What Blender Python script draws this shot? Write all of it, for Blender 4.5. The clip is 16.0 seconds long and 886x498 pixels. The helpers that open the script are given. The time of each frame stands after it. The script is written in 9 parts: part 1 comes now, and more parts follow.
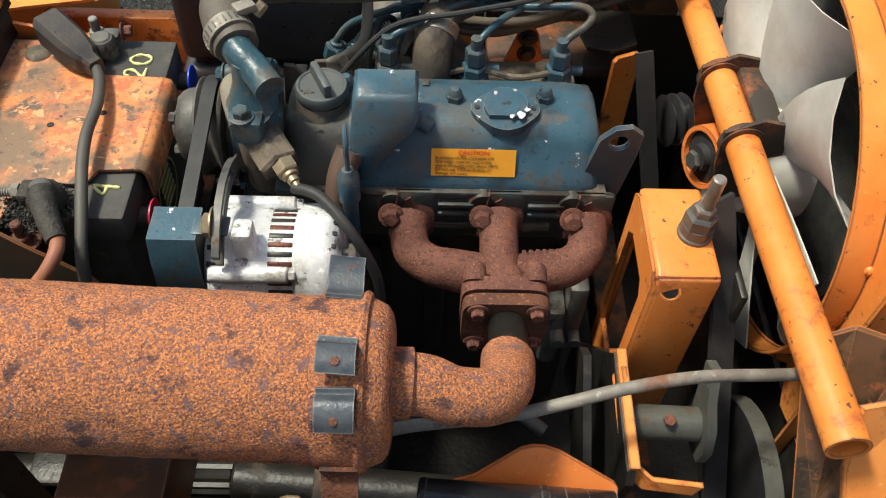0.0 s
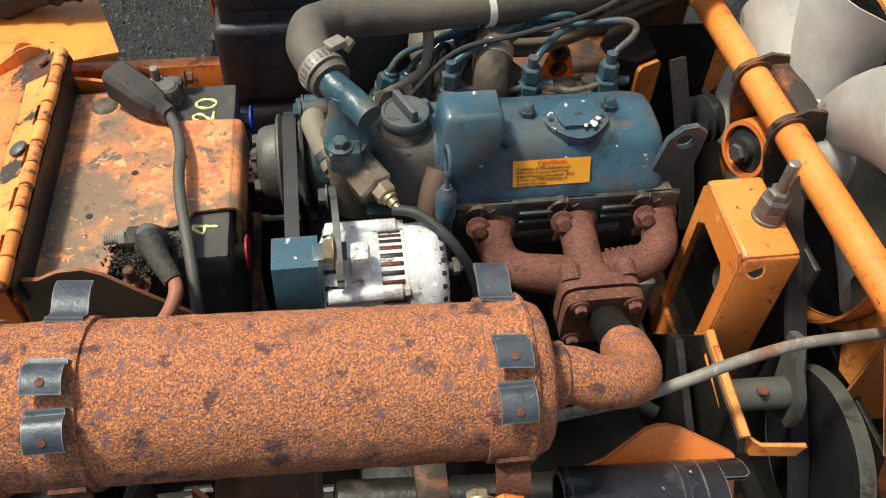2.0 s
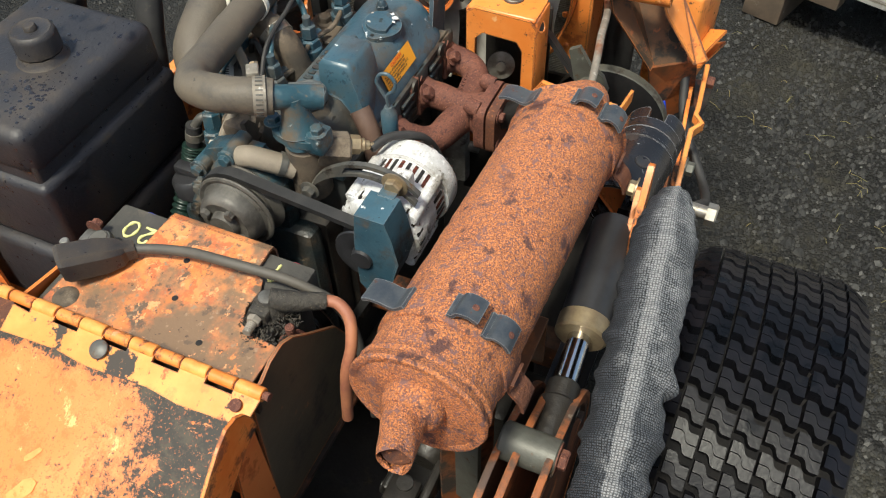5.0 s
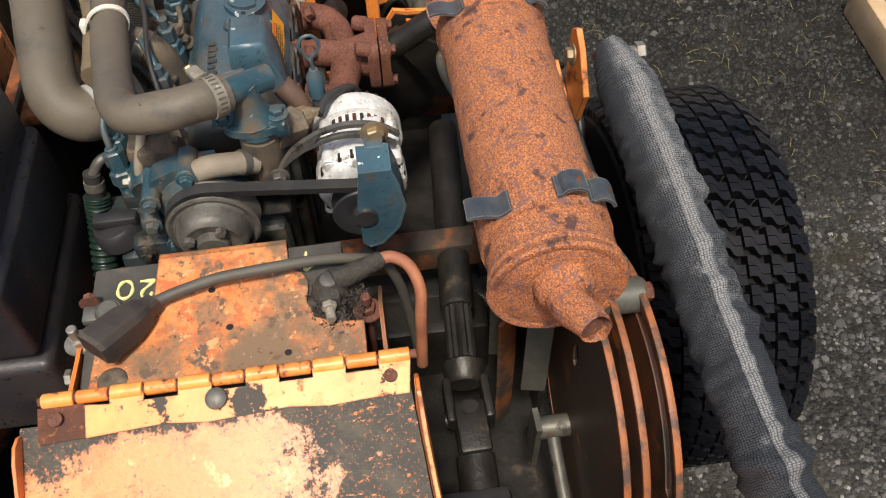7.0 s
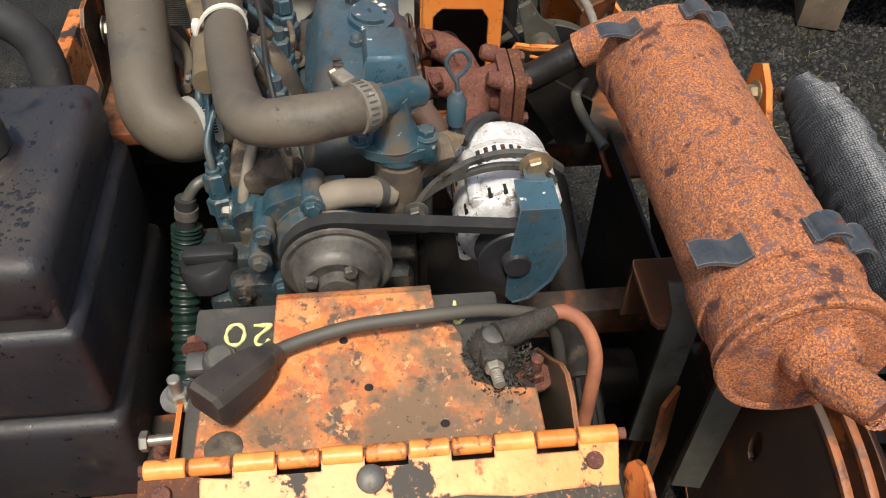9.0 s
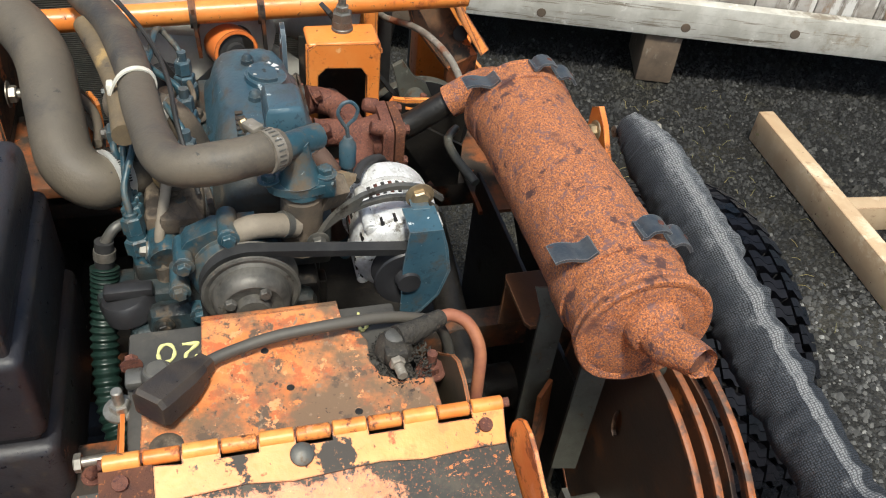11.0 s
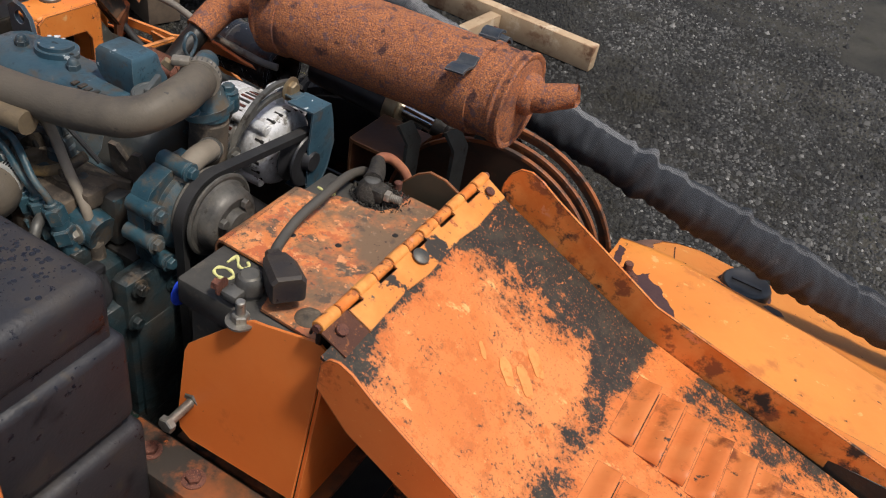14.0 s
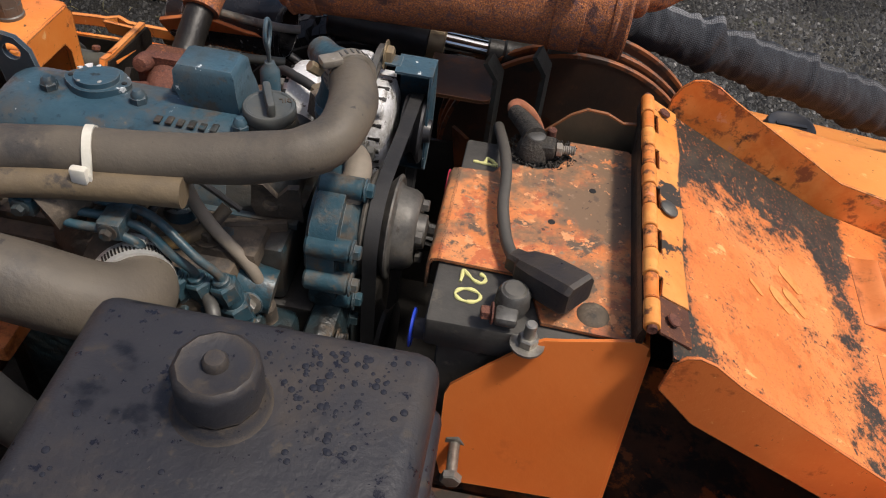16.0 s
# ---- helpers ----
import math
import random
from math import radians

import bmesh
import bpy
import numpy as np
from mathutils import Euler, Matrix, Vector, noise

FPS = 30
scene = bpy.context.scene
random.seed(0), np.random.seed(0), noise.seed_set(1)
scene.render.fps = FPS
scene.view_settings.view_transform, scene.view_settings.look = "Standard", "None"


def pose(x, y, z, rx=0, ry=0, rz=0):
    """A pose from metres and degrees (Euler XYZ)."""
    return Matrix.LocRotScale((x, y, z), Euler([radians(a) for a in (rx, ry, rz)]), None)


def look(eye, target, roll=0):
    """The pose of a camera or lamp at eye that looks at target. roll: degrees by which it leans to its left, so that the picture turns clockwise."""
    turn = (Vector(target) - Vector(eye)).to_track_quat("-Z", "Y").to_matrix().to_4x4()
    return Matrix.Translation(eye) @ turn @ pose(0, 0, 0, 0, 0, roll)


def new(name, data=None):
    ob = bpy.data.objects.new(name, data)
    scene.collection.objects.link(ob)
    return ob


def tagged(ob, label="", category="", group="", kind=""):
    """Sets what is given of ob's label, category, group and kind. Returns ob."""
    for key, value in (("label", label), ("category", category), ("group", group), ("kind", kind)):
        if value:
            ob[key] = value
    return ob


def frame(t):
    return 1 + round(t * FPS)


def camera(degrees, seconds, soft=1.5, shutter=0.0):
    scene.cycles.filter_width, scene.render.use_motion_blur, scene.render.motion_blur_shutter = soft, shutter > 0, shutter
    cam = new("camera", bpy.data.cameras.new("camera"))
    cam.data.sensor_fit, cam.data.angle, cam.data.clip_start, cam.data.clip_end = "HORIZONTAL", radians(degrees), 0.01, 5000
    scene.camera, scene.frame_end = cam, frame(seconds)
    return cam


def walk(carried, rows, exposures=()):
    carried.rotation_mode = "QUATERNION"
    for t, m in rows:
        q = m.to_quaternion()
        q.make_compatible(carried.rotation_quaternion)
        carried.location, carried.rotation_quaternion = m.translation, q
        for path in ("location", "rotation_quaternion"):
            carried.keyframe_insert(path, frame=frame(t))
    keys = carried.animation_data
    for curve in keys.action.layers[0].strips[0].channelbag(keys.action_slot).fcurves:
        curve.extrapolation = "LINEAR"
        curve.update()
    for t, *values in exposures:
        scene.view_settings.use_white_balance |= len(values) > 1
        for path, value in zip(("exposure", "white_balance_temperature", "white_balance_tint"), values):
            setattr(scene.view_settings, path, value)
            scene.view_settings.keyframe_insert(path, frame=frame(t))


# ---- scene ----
# camera and its walk
cam = camera(55.7, 16.0, 1.1)
PATH = [
    (0, (0.0, 0.057, 1.281), (0.045, 1.283, -0.298), 2.8),
    (0.5, (-0.012, 0.053, 1.292), (0.043, 1.317, -0.257), 3.1),
    (1, (-0.043, 0.036, 1.295), (0.012, 1.305, -0.25), 3.3),
    (1.5, (-0.082, 0.016, 1.295), (0.015, 1.284, -0.248), 3.5),
    (2, (-0.126, 0.031, 1.297), (0.081, 1.3, -0.235), 2.7),
    (2.5, (-0.204, 0.071, 1.299), (0.172, 1.314, -0.223), 1.7),
    (3, (-0.274, 0.059, 1.315), (0.317, 1.242, -0.184), 2.1),
    (3.5, (-0.393, 0.017, 1.332), (0.463, 1.095, -0.119), 2.5),
    (4, (-0.474, 0.025, 1.345), (0.563, 0.984, -0.07), 1.5),
    (4.5, (-0.536, 0.086, 1.347), (0.618, 0.838, -0.103), -0.3),
    (4.7, (-0.561, 0.115, 1.359), (0.603, 0.789, -0.121), -1.0),
    (6.8, (-0.675, 0.38, 1.361), (0.541, 0.302, -0.225), -3.1),
    (7, (-0.676, 0.418, 1.358), (0.542, 0.278, -0.222), -1.8),
    (7.5, (-0.697, 0.502, 1.345), (0.55, 0.222, -0.193), -0.9),
    (8, (-0.69, 0.541, 1.325), (0.641, 0.287, -0.146), -1.3),
    (8.2, (-0.671, 0.541, 1.306), (0.709, 0.336, -0.128), -1.3),
    (10.3, (-0.564, 0.535, 1.217), (0.762, 0.334, -0.267), 4.6),
    (10.5, (-0.586, 0.54, 1.241), (0.763, 0.303, -0.217), 4.7),
    (11, (-0.69, 0.573, 1.296), (0.719, 0.096, -0.041), 6.6),
    (11.5, (-0.777, 0.642, 1.326), (0.583, -0.147, 0.09), 9.3),
    (12, (-0.78, 0.718, 1.319), (0.498, -0.209, 0.09), 9.4),
    (12.5, (-0.729, 0.806, 1.29), (0.43, -0.243, 0.041), 9.2),
    (13, (-0.7, 0.879, 1.298), (0.357, -0.284, 0.061), 9.1),
    (13.5, (-0.661, 0.967, 1.284), (0.187, -0.368, 0.061), 9.9),
    (14, (-0.605, 1.025, 1.27), (0.015, -0.412, 0.025), 11.4),
    (14.5, (-0.496, 1.032, 1.254), (0.024, -0.396, -0.047), 9.9),
    (15, (-0.414, 1.029, 1.254), (0.007, -0.391, -0.09), 9.0),
    (15.5, (-0.323, 1.03, 1.237), (-0.082, -0.417, -0.123), 8.2),
    (16, (-0.256, 1.026, 1.231), (-0.151, -0.393, -0.174), 7.3),
]
EXPOSURE = [
    (0, 0.30, 6600, 0), (3.5, 0.43, 6600, 0), (4.7, 0.41, 6600, 0), (6.8, 0.23, 6850, 7), (8.2, 0.23, 6800, 7), (10.5, 0.26, 6450, 3),
    (11.5, 0.20, 6300, 2), (12.2, -0.02, 6350, 4), (13, -0.25, 6450, 9), (14, -0.26, 6450, 9), (16, -0.17, 6600, 11),
]
walk(cam, [(t, look(eye, target, roll)) for t, eye, target, roll in PATH], EXPOSURE)

# ---- light ----
GROUND = 0.228
world = bpy.data.worlds.new("world")
scene.world = world
world.use_nodes = True
sky = world.node_tree.nodes.new("ShaderNodeTexSky")
sky.sky_type, sky.sun_disc = "NISHITA", False
sky.sun_elevation, sky.sun_rotation = radians(65.4), radians(280.5)
sky.air_density, sky.dust_density, sky.ozone_density = 1.0, 4.0, 1.0
back = world.node_tree.nodes["Background"]
back.inputs["Strength"].default_value = 0.125
world.node_tree.links.new(sky.outputs[0], back.inputs["Color"])
sun_data = bpy.data.lights.new("sun", "SUN")
sun_data.energy, sun_data.angle, sun_data.color = 3.7, radians(8), (1.0, 0.93, 0.84)
sun = new("sun", sun_data)
sun.matrix_world = look((-1.35, 0.25, 3.0), (0, 0, 0))


# ---- materials ----
def node_mat(name):
    m = bpy.data.materials.new(name)
    m.use_nodes = True
    return m, m.node_tree.nodes, m.node_tree.links, m.node_tree.nodes["Principled BSDF"]


def noise_node(n, l, scale, detail=4.0, rough=0.6, shift=0.0, stretch=(1, 1, 1)):
    co = n.new("ShaderNodeTexCoord")
    mp = n.new("ShaderNodeMapping")
    mp.inputs["Location"].default_value = (shift, shift * 0.7, shift * 1.3)
    mp.inputs["Scale"].default_value = stretch
    l.new(co.outputs["Object"], mp.inputs[0])
    t = n.new("ShaderNodeTexNoise")
    t.inputs["Scale"].default_value, t.inputs["Detail"].default_value, t.inputs["Roughness"].default_value = scale, detail, rough
    l.new(mp.outputs[0], t.inputs["Vector"])
    return t.outputs["Fac"]


def ranged(n, l, value, lo, hi):
    r = n.new("ShaderNodeMapRange")
    r.inputs["From Min"].default_value, r.inputs["From Max"].default_value = lo, hi
    r.interpolation_type = "SMOOTHSTEP"
    l.new(value, r.inputs["Value"])
    return r.outputs[0]


def mixed(n, l, fac, a, b):
    x = n.new("ShaderNodeMix")
    x.data_type = "RGBA"
    for sock, v in ((x.inputs[0], fac), (x.inputs[6], a), (x.inputs[7], b)):
        if isinstance(v, (tuple, float, int)):
            sock.default_value = (*v, 1.0) if isinstance(v, tuple) else v
        else:
            l.new(v, sock)
    return x.outputs[2]


def mixed_value(n, l, fac, a, b):
    x = n.new("ShaderNodeMix")
    x.data_type = "FLOAT"
    for sock, v in ((x.inputs[0], fac), (x.inputs[2], a), (x.inputs[3], b)):
        if isinstance(v, (float, int)):
            sock.default_value = v
        else:
            l.new(v, sock)
    return x.outputs[0]


def surface(name, a, b, scale=18, rough=0.5, metal=0.0, layers=(), bump=0.15, bump_scale=220, bump_dist=0.001, rnd=0.0, spec=0.5, bump_stretch=(1, 1, 1), edge=None, edge_r=0.0022, coarse=0.0):
    """Two-tone colour with worn or dirty layers over it: (colour, scale, lo, hi, roughness, shift[, stretch])."""
    m, n, l, p = node_mat(name)
    col = mixed(n, l, ranged(n, l, noise_node(n, l, scale, 5, 0.65, 1.7), 0.35, 0.65), a, b)
    ro = rough
    for k, (c, s, lo, hi, r, *more) in enumerate(layers):
        f = ranged(n, l, noise_node(n, l, s, 7, 0.68, 3.1 + (more[0] if more else 2.3 * k), more[1] if len(more) > 1 else (1, 1, 1)), lo, hi)
        col = mixed(n, l, f, col, c)
        ro = mixed_value(n, l, f, ro, r)
    if edge:
        bev = n.new("ShaderNodeBevel")
        bev.samples = 4
        bev.inputs["Radius"].default_value = edge_r
        geo = n.new("ShaderNodeNewGeometry")
        dot = n.new("ShaderNodeVectorMath")
        dot.operation = "DOT_PRODUCT"
        l.new(bev.outputs[0], dot.inputs[0])
        l.new(geo.outputs["Normal"], dot.inputs[1])
        worn = n.new("ShaderNodeMath")
        worn.operation = "SUBTRACT"
        l.new(noise_node(n, l, 70, 6, 0.7, 8.8), worn.inputs[0])
        l.new(ranged(n, l, dot.outputs["Value"], 0.75, 0.99), worn.inputs[1])
        ef = ranged(n, l, worn.outputs[0], -0.30, 0.05)
        col = mixed(n, l, ef, col, edge)
        ro = mixed_value(n, l, ef, ro, 0.6)
    if rnd:
        info = n.new("ShaderNodeObjectInfo")
        hsv = n.new("ShaderNodeHueSaturation")
        l.new(ranged(n, l, info.outputs["Random"], 0, 1), hsv.inputs["Value"])
        hsv.inputs["Value"].default_value = 1
        mr = n.new("ShaderNodeMapRange")
        mr.inputs["To Min"].default_value, mr.inputs["To Max"].default_value = 1 - rnd, 1 + rnd
        l.new(info.outputs["Random"], mr.inputs["Value"])
        l.new(mr.outputs[0], hsv.inputs["Value"])
        l.new(col, hsv.inputs["Color"])
        col = hsv.outputs[0]
    l.new(col, p.inputs["Base Color"])
    if isinstance(ro, float):
        p.inputs["Roughness"].default_value = ro
    else:
        l.new(ro, p.inputs["Roughness"])
    p.inputs["Metallic"].default_value = metal
    p.inputs["Specular IOR Level"].default_value = spec
    if bump:
        bn = n.new("ShaderNodeBump")
        bn.inputs["Strength"].default_value, bn.inputs["Distance"].default_value = bump, bump_dist
        l.new(noise_node(n, l, bump_scale, 3, 0.6, 0.4, bump_stretch), bn.inputs["Height"])
        if coarse:
            b2 = n.new("ShaderNodeBump")
            b2.inputs["Strength"].default_value, b2.inputs["Distance"].default_value = coarse, bump_dist * 3
            l.new(noise_node(n, l, bump_scale * 0.12, 3, 0.55, 2.4), b2.inputs["Height"])
            l.new(b2.outputs[0], bn.inputs["Normal"])
        l.new(bn.outputs[0], p.inputs["Normal"])
    return m


ORANGE = (0.70, 0.18, 0.028)
PALE = (0.80, 0.29, 0.07)
RUSTY = (0.15, 0.058, 0.028)
GRIME = (0.035, 0.027, 0.021)
DARK = (0.05, 0.03, 0.022)
M_orange = surface("orange_paint", (0.72, 0.178, 0.040), (0.78, 0.225, 0.056), 9, 0.38, layers=(((0.50, 0.12, 0.03), 30, 0.58, 0.68, 0.6), ((0.30, 0.09, 0.035), 7, 0.60, 0.74, 0.6), (GRIME, 24, 0.64, 0.71, 0.7), (RUSTY, 120, 0.65, 0.69, 0.8), ((0.84, 0.36, 0.12), 210, 0.63, 0.67, 0.5, 15.0)), bump=0.25, bump_scale=160, edge=RUSTY, coarse=0.12)
M_orange_worn = surface("worn_orange_paint", ORANGE, PALE, 22, 0.42, layers=(((0.30, 0.09, 0.03), 30, 0.53, 0.61, 0.7), (GRIME, 17, 0.55, 0.63, 0.75), ((0.75, 0.27, 0.12), 60, 0.62, 0.66, 0.6)), bump=0.35, bump_scale=120, edge=DARK, coarse=0.15)
M_orange_dirty_shaded = surface("grimy_shaded_orange_paint", (0.30, 0.085, 0.022), (0.09, 0.045, 0.022), 14, 0.55, layers=((GRIME, 11, 0.44, 0.56, 0.8), (ORANGE, 30, 0.65, 0.7, 0.45)), bump=0.35, bump_scale=150, coarse=0.15)
M_rust = surface("scaly_orange_rust", (0.37, 0.132, 0.054), (0.46, 0.172, 0.068), 70, 0.88, layers=(((0.180, 0.090, 0.078), 560, 0.45, 0.55, 0.85, 2.0), ((0.68, 0.250, 0.090), 740, 0.50, 0.59, 0.9, 4.0), ((0.21, 0.060, 0.026), 500, 0.58, 0.64, 0.85, 6.0), ((0.195, 0.108, 0.102), 110, 0.55, 0.63, 0.8, 12.0), ((0.105, 0.052, 0.047), 46, 0.565, 0.65, 0.75, 9.0), ((0.14, 0.064, 0.050), 10, 0.57, 0.68, 0.8, 15.0)), bump=1.0, bump_scale=640, bump_dist=0.0016, spec=0.25, coarse=0.4)
M_rust_dark = surface("dark_brown_rust", (0.13, 0.052, 0.030), (0.09, 0.040, 0.028), 30, 0.85, layers=(((0.27, 0.10, 0.04), 300, 0.57, 0.63, 0.9, 4.0), ((0.06, 0.03, 0.026), 90, 0.58, 0.66, 0.7)), bump=0.9, bump_scale=420, bump_dist=0.0014, spec=0.3)
M_rust_red = surface("dark_red_rust", (0.105, 0.040, 0.029), (0.165, 0.066, 0.044), 40, 0.75, layers=(((0.07, 0.03, 0.026), 330, 0.54, 0.60, 0.7), ((0.30, 0.13, 0.085), 620, 0.58, 0.63, 0.8), ((0.24, 0.085, 0.04), 16, 0.58, 0.72, 0.8)), bump=0.8, bump_scale=620, bump_dist=0.0012, spec=0.35, coarse=0.3)
DUST = (0.17, 0.135, 0.10)
M_blue = surface("dusty_blue_engine_paint", (0.024, 0.062, 0.092), (0.046, 0.100, 0.136), 12, 0.34, layers=(((0.088, 0.076, 0.060), 8, 0.50, 0.72, 0.8), ((0.018, 0.030, 0.038), 16, 0.54, 0.68, 0.45), ((0.075, 0.072, 0.066), 34, 0.54, 0.66, 0.7), ((0.13, 0.118, 0.10), 120, 0.62, 0.72, 0.85), ((0.02, 0.05, 0.075), 160, 0.58, 0.64, 0.4, 23.0), ((0.62, 0.66, 0.68), 70, 0.655, 0.675, 0.5, 17.0), ((0.02, 0.028, 0.032), 60, 0.66, 0.70, 0.6)), bump=0.3, bump_scale=260, edge=(0.15, 0.185, 0.205), edge_r=0.0010, coarse=0.3)
M_eye = surface("dark_blue_lifting_plate", (0.030, 0.052, 0.072), (0.055, 0.075, 0.092), 24, 0.42, 0.2, layers=(((0.11, 0.085, 0.06), 30, 0.58, 0.68, 0.7), ((0.02, 0.028, 0.035), 16, 0.55, 0.66, 0.5)), bump=0.3, bump_scale=240, edge=(0.22, 0.25, 0.27), edge_r=0.0012)
M_brownhose = surface("perished_brown_rubber", (0.085, 0.050, 0.038), (0.12, 0.072, 0.052), 24, 0.65, layers=(((0.05, 0.035, 0.03), 40, 0.56, 0.68, 0.6),), bump=0.4, bump_scale=260)
M_blue_dirty = surface("oil_stained_blue_paint", (0.020, 0.048, 0.062), (0.055, 0.050, 0.042), 22, 0.5, layers=(((0.13, 0.10, 0.072), 20, 0.48, 0.66, 0.85), (GRIME, 26, 0.50, 0.62, 0.45), ((0.025, 0.085, 0.115), 34, 0.60, 0.68, 0.4)), bump=0.5, bump_scale=220, coarse=0.35)
M_teal = surface("dirty_dark_blue_paint", (0.018, 0.056, 0.078), (0.034, 0.082, 0.106), 24, 0.36, layers=(((0.105, 0.080, 0.055), 15, 0.49, 0.64, 0.85), (GRIME, 30, 0.55, 0.66, 0.5), ((0.13, 0.10, 0.07), 90, 0.58, 0.68, 0.85, 5.0), ((0.30, 0.34, 0.34), 90, 0.69, 0.72, 0.5)), bump=0.5, bump_scale=240, edge=(0.16, 0.19, 0.20), edge_r=0.0008, coarse=0.5)
M_head = surface("dust_dark_head_casting", (0.030, 0.036, 0.038), (0.050, 0.046, 0.038), 22, 0.6, layers=(((0.10, 0.080, 0.058), 20, 0.54, 0.68, 0.85), (GRIME, 26, 0.50, 0.62, 0.5), ((0.025, 0.070, 0.092), 34, 0.62, 0.68, 0.4)), bump=0.5, bump_scale=220, coarse=0.35)
M_oily = surface("oil_soaked_blue_casting", (0.016, 0.034, 0.042), (0.036, 0.034, 0.030), 24, 0.36, layers=(((0.09, 0.065, 0.042), 30, 0.58, 0.68, 0.85), ((0.018, 0.062, 0.080), 18, 0.56, 0.66, 0.35), ((0.012, 0.011, 0.010), 14, 0.54, 0.64, 0.4), ((0.20, 0.20, 0.19), 40, 0.68, 0.71, 0.6)), bump=0.8, bump_scale=120, bump_dist=0.002, coarse=0.5)
M_pulley = surface("dusty_grey_pulley_steel", (0.085, 0.080, 0.070), (0.14, 0.13, 0.115), 30, 0.5, 0.2, layers=(((0.19, 0.16, 0.125), 22, 0.54, 0.70, 0.8), ((0.045, 0.042, 0.038), 14, 0.52, 0.66, 0.5), (GRIME, 60, 0.62, 0.70, 0.6)), bump=0.3, bump_scale=260, coarse=0.3)
M_winding = surface("dark_copper_windings", (0.16, 0.035, 0.016), (0.03, 0.012, 0.009), 420, 0.5, 0.3, bump=0.4, bump_scale=500)
M_clamp = surface("bright_zinc_band", (0.70, 0.70, 0.68), (0.55, 0.55, 0.53), 40, 0.35, 0.5, bump=0.1)
M_brown = surface("dust_caked_cast_iron", (0.12, 0.09, 0.062), (0.06, 0.05, 0.04), 25, 0.8, layers=((DUST, 40, 0.52, 0.64, 0.9), (GRIME, 20, 0.54, 0.64, 0.55)), bump=0.6, bump_scale=260, coarse=0.35)
# real grime, and also a flat black for shaded gaps and openings
M_grime_shade = surface("black_grime_and_shade", (0.010, 0.009, 0.008), (0.022, 0.019, 0.016), 30, 0.45, layers=(((0.06, 0.045, 0.032), 24, 0.58, 0.7, 0.8),), bump=0.6, bump_scale=180, coarse=0.4)
M_plastic = surface("dusty_black_plastic", (0.0195, 0.0195, 0.0245), (0.028, 0.0275, 0.032), 10, 0.50, layers=(((0.060, 0.046, 0.035), 6, 0.50, 0.72, 0.7), ((0.046, 0.038, 0.032), 60, 0.58, 0.68, 0.6), ((0.010, 0.010, 0.013), 24, 0.58, 0.68, 0.3), ((0.085, 0.072, 0.062), 160, 0.66, 0.70, 0.7), ((0.012, 0.012, 0.018), 90, 0.60, 0.66, 0.16, 21.0)), bump=0.5, bump_scale=300, bump_dist=0.0008, coarse=0.5, edge=(0.066, 0.051, 0.037), edge_r=0.010)
M_battery = surface("dust_grey_battery_case", (0.045, 0.043, 0.040), (0.075, 0.070, 0.062), 22, 0.7, layers=(((0.12, 0.105, 0.085), 34, 0.58, 0.70, 0.85), ((0.02, 0.018, 0.016), 26, 0.60, 0.68, 0.6)), bump=0.25, bump_scale=260, coarse=0.2)
M_black = surface("black_paint", (0.018, 0.018, 0.02), (0.03, 0.03, 0.033), 30, 0.38, layers=(((0.09, 0.075, 0.06), 45, 0.62, 0.7, 0.75), ((0.3, 0.3, 0.3), 130, 0.72, 0.75, 0.5)), bump=0.15)
M_hose = surface("dusty_black_rubber_hose", (0.098, 0.083, 0.066), (0.132, 0.110, 0.083), 9, 0.58, layers=(((0.052, 0.048, 0.046), 12, 0.48, 0.70, 0.5), ((0.165, 0.135, 0.10), 34, 0.60, 0.74, 0.85), ((0.045, 0.041, 0.038), 90, 0.64, 0.70, 0.6), ((0.21, 0.18, 0.14), 150, 0.66, 0.70, 0.8)), bump=0.4, bump_scale=300, spec=0.4, coarse=0.2)
M_rubber = surface("worn_black_rubber", (0.022, 0.022, 0.023), (0.035, 0.034, 0.034), 40, 0.6, layers=(((0.08, 0.07, 0.06), 60, 0.64, 0.72, 0.8),), bump=0.2, bump_scale=300, spec=0.4)
M_tyre = surface("wet_black_tyre_rubber", (0.005, 0.0055, 0.0075), (0.009, 0.009, 0.012), 30, 0.36, layers=(((0.016, 0.015, 0.015), 40, 0.60, 0.72, 0.7), ((0.004, 0.005, 0.007), 16, 0.54, 0.66, 0.22, 5.0)), bump=0.3, bump_scale=260, spec=0.16)
M_groove = surface("matt_black_groove_rubber", (0.005, 0.005, 0.006), (0.010, 0.009, 0.009), 30, 0.85, bump=0.3, bump_scale=260, spec=0.2)
M_steel = surface("grey_zinc_steel", (0.36, 0.34, 0.30), (0.22, 0.2, 0.17), 60, 0.42, 0.7, layers=(((0.13, 0.07, 0.04), 70, 0.6, 0.7, 0.8),), bump=0.15, bump_scale=400)
M_darksteel = surface("dull_grey_steel", (0.10, 0.10, 0.095), (0.16, 0.15, 0.13), 40, 0.5, 0.5, layers=(((0.14, 0.085, 0.05), 50, 0.6, 0.7, 0.8), (GRIME, 22, 0.6, 0.7, 0.6)), bump=0.2, bump_scale=300)
M_greysteel = surface("grey_green_painted_steel", (0.105, 0.108, 0.092), (0.075, 0.073, 0.062), 30, 0.5, 0.2, layers=(((0.10, 0.06, 0.035), 60, 0.60, 0.68, 0.8), (GRIME, 24, 0.58, 0.68, 0.6), ((0.19, 0.19, 0.165), 80, 0.64, 0.7, 0.5)), bump=0.3, bump_scale=300)
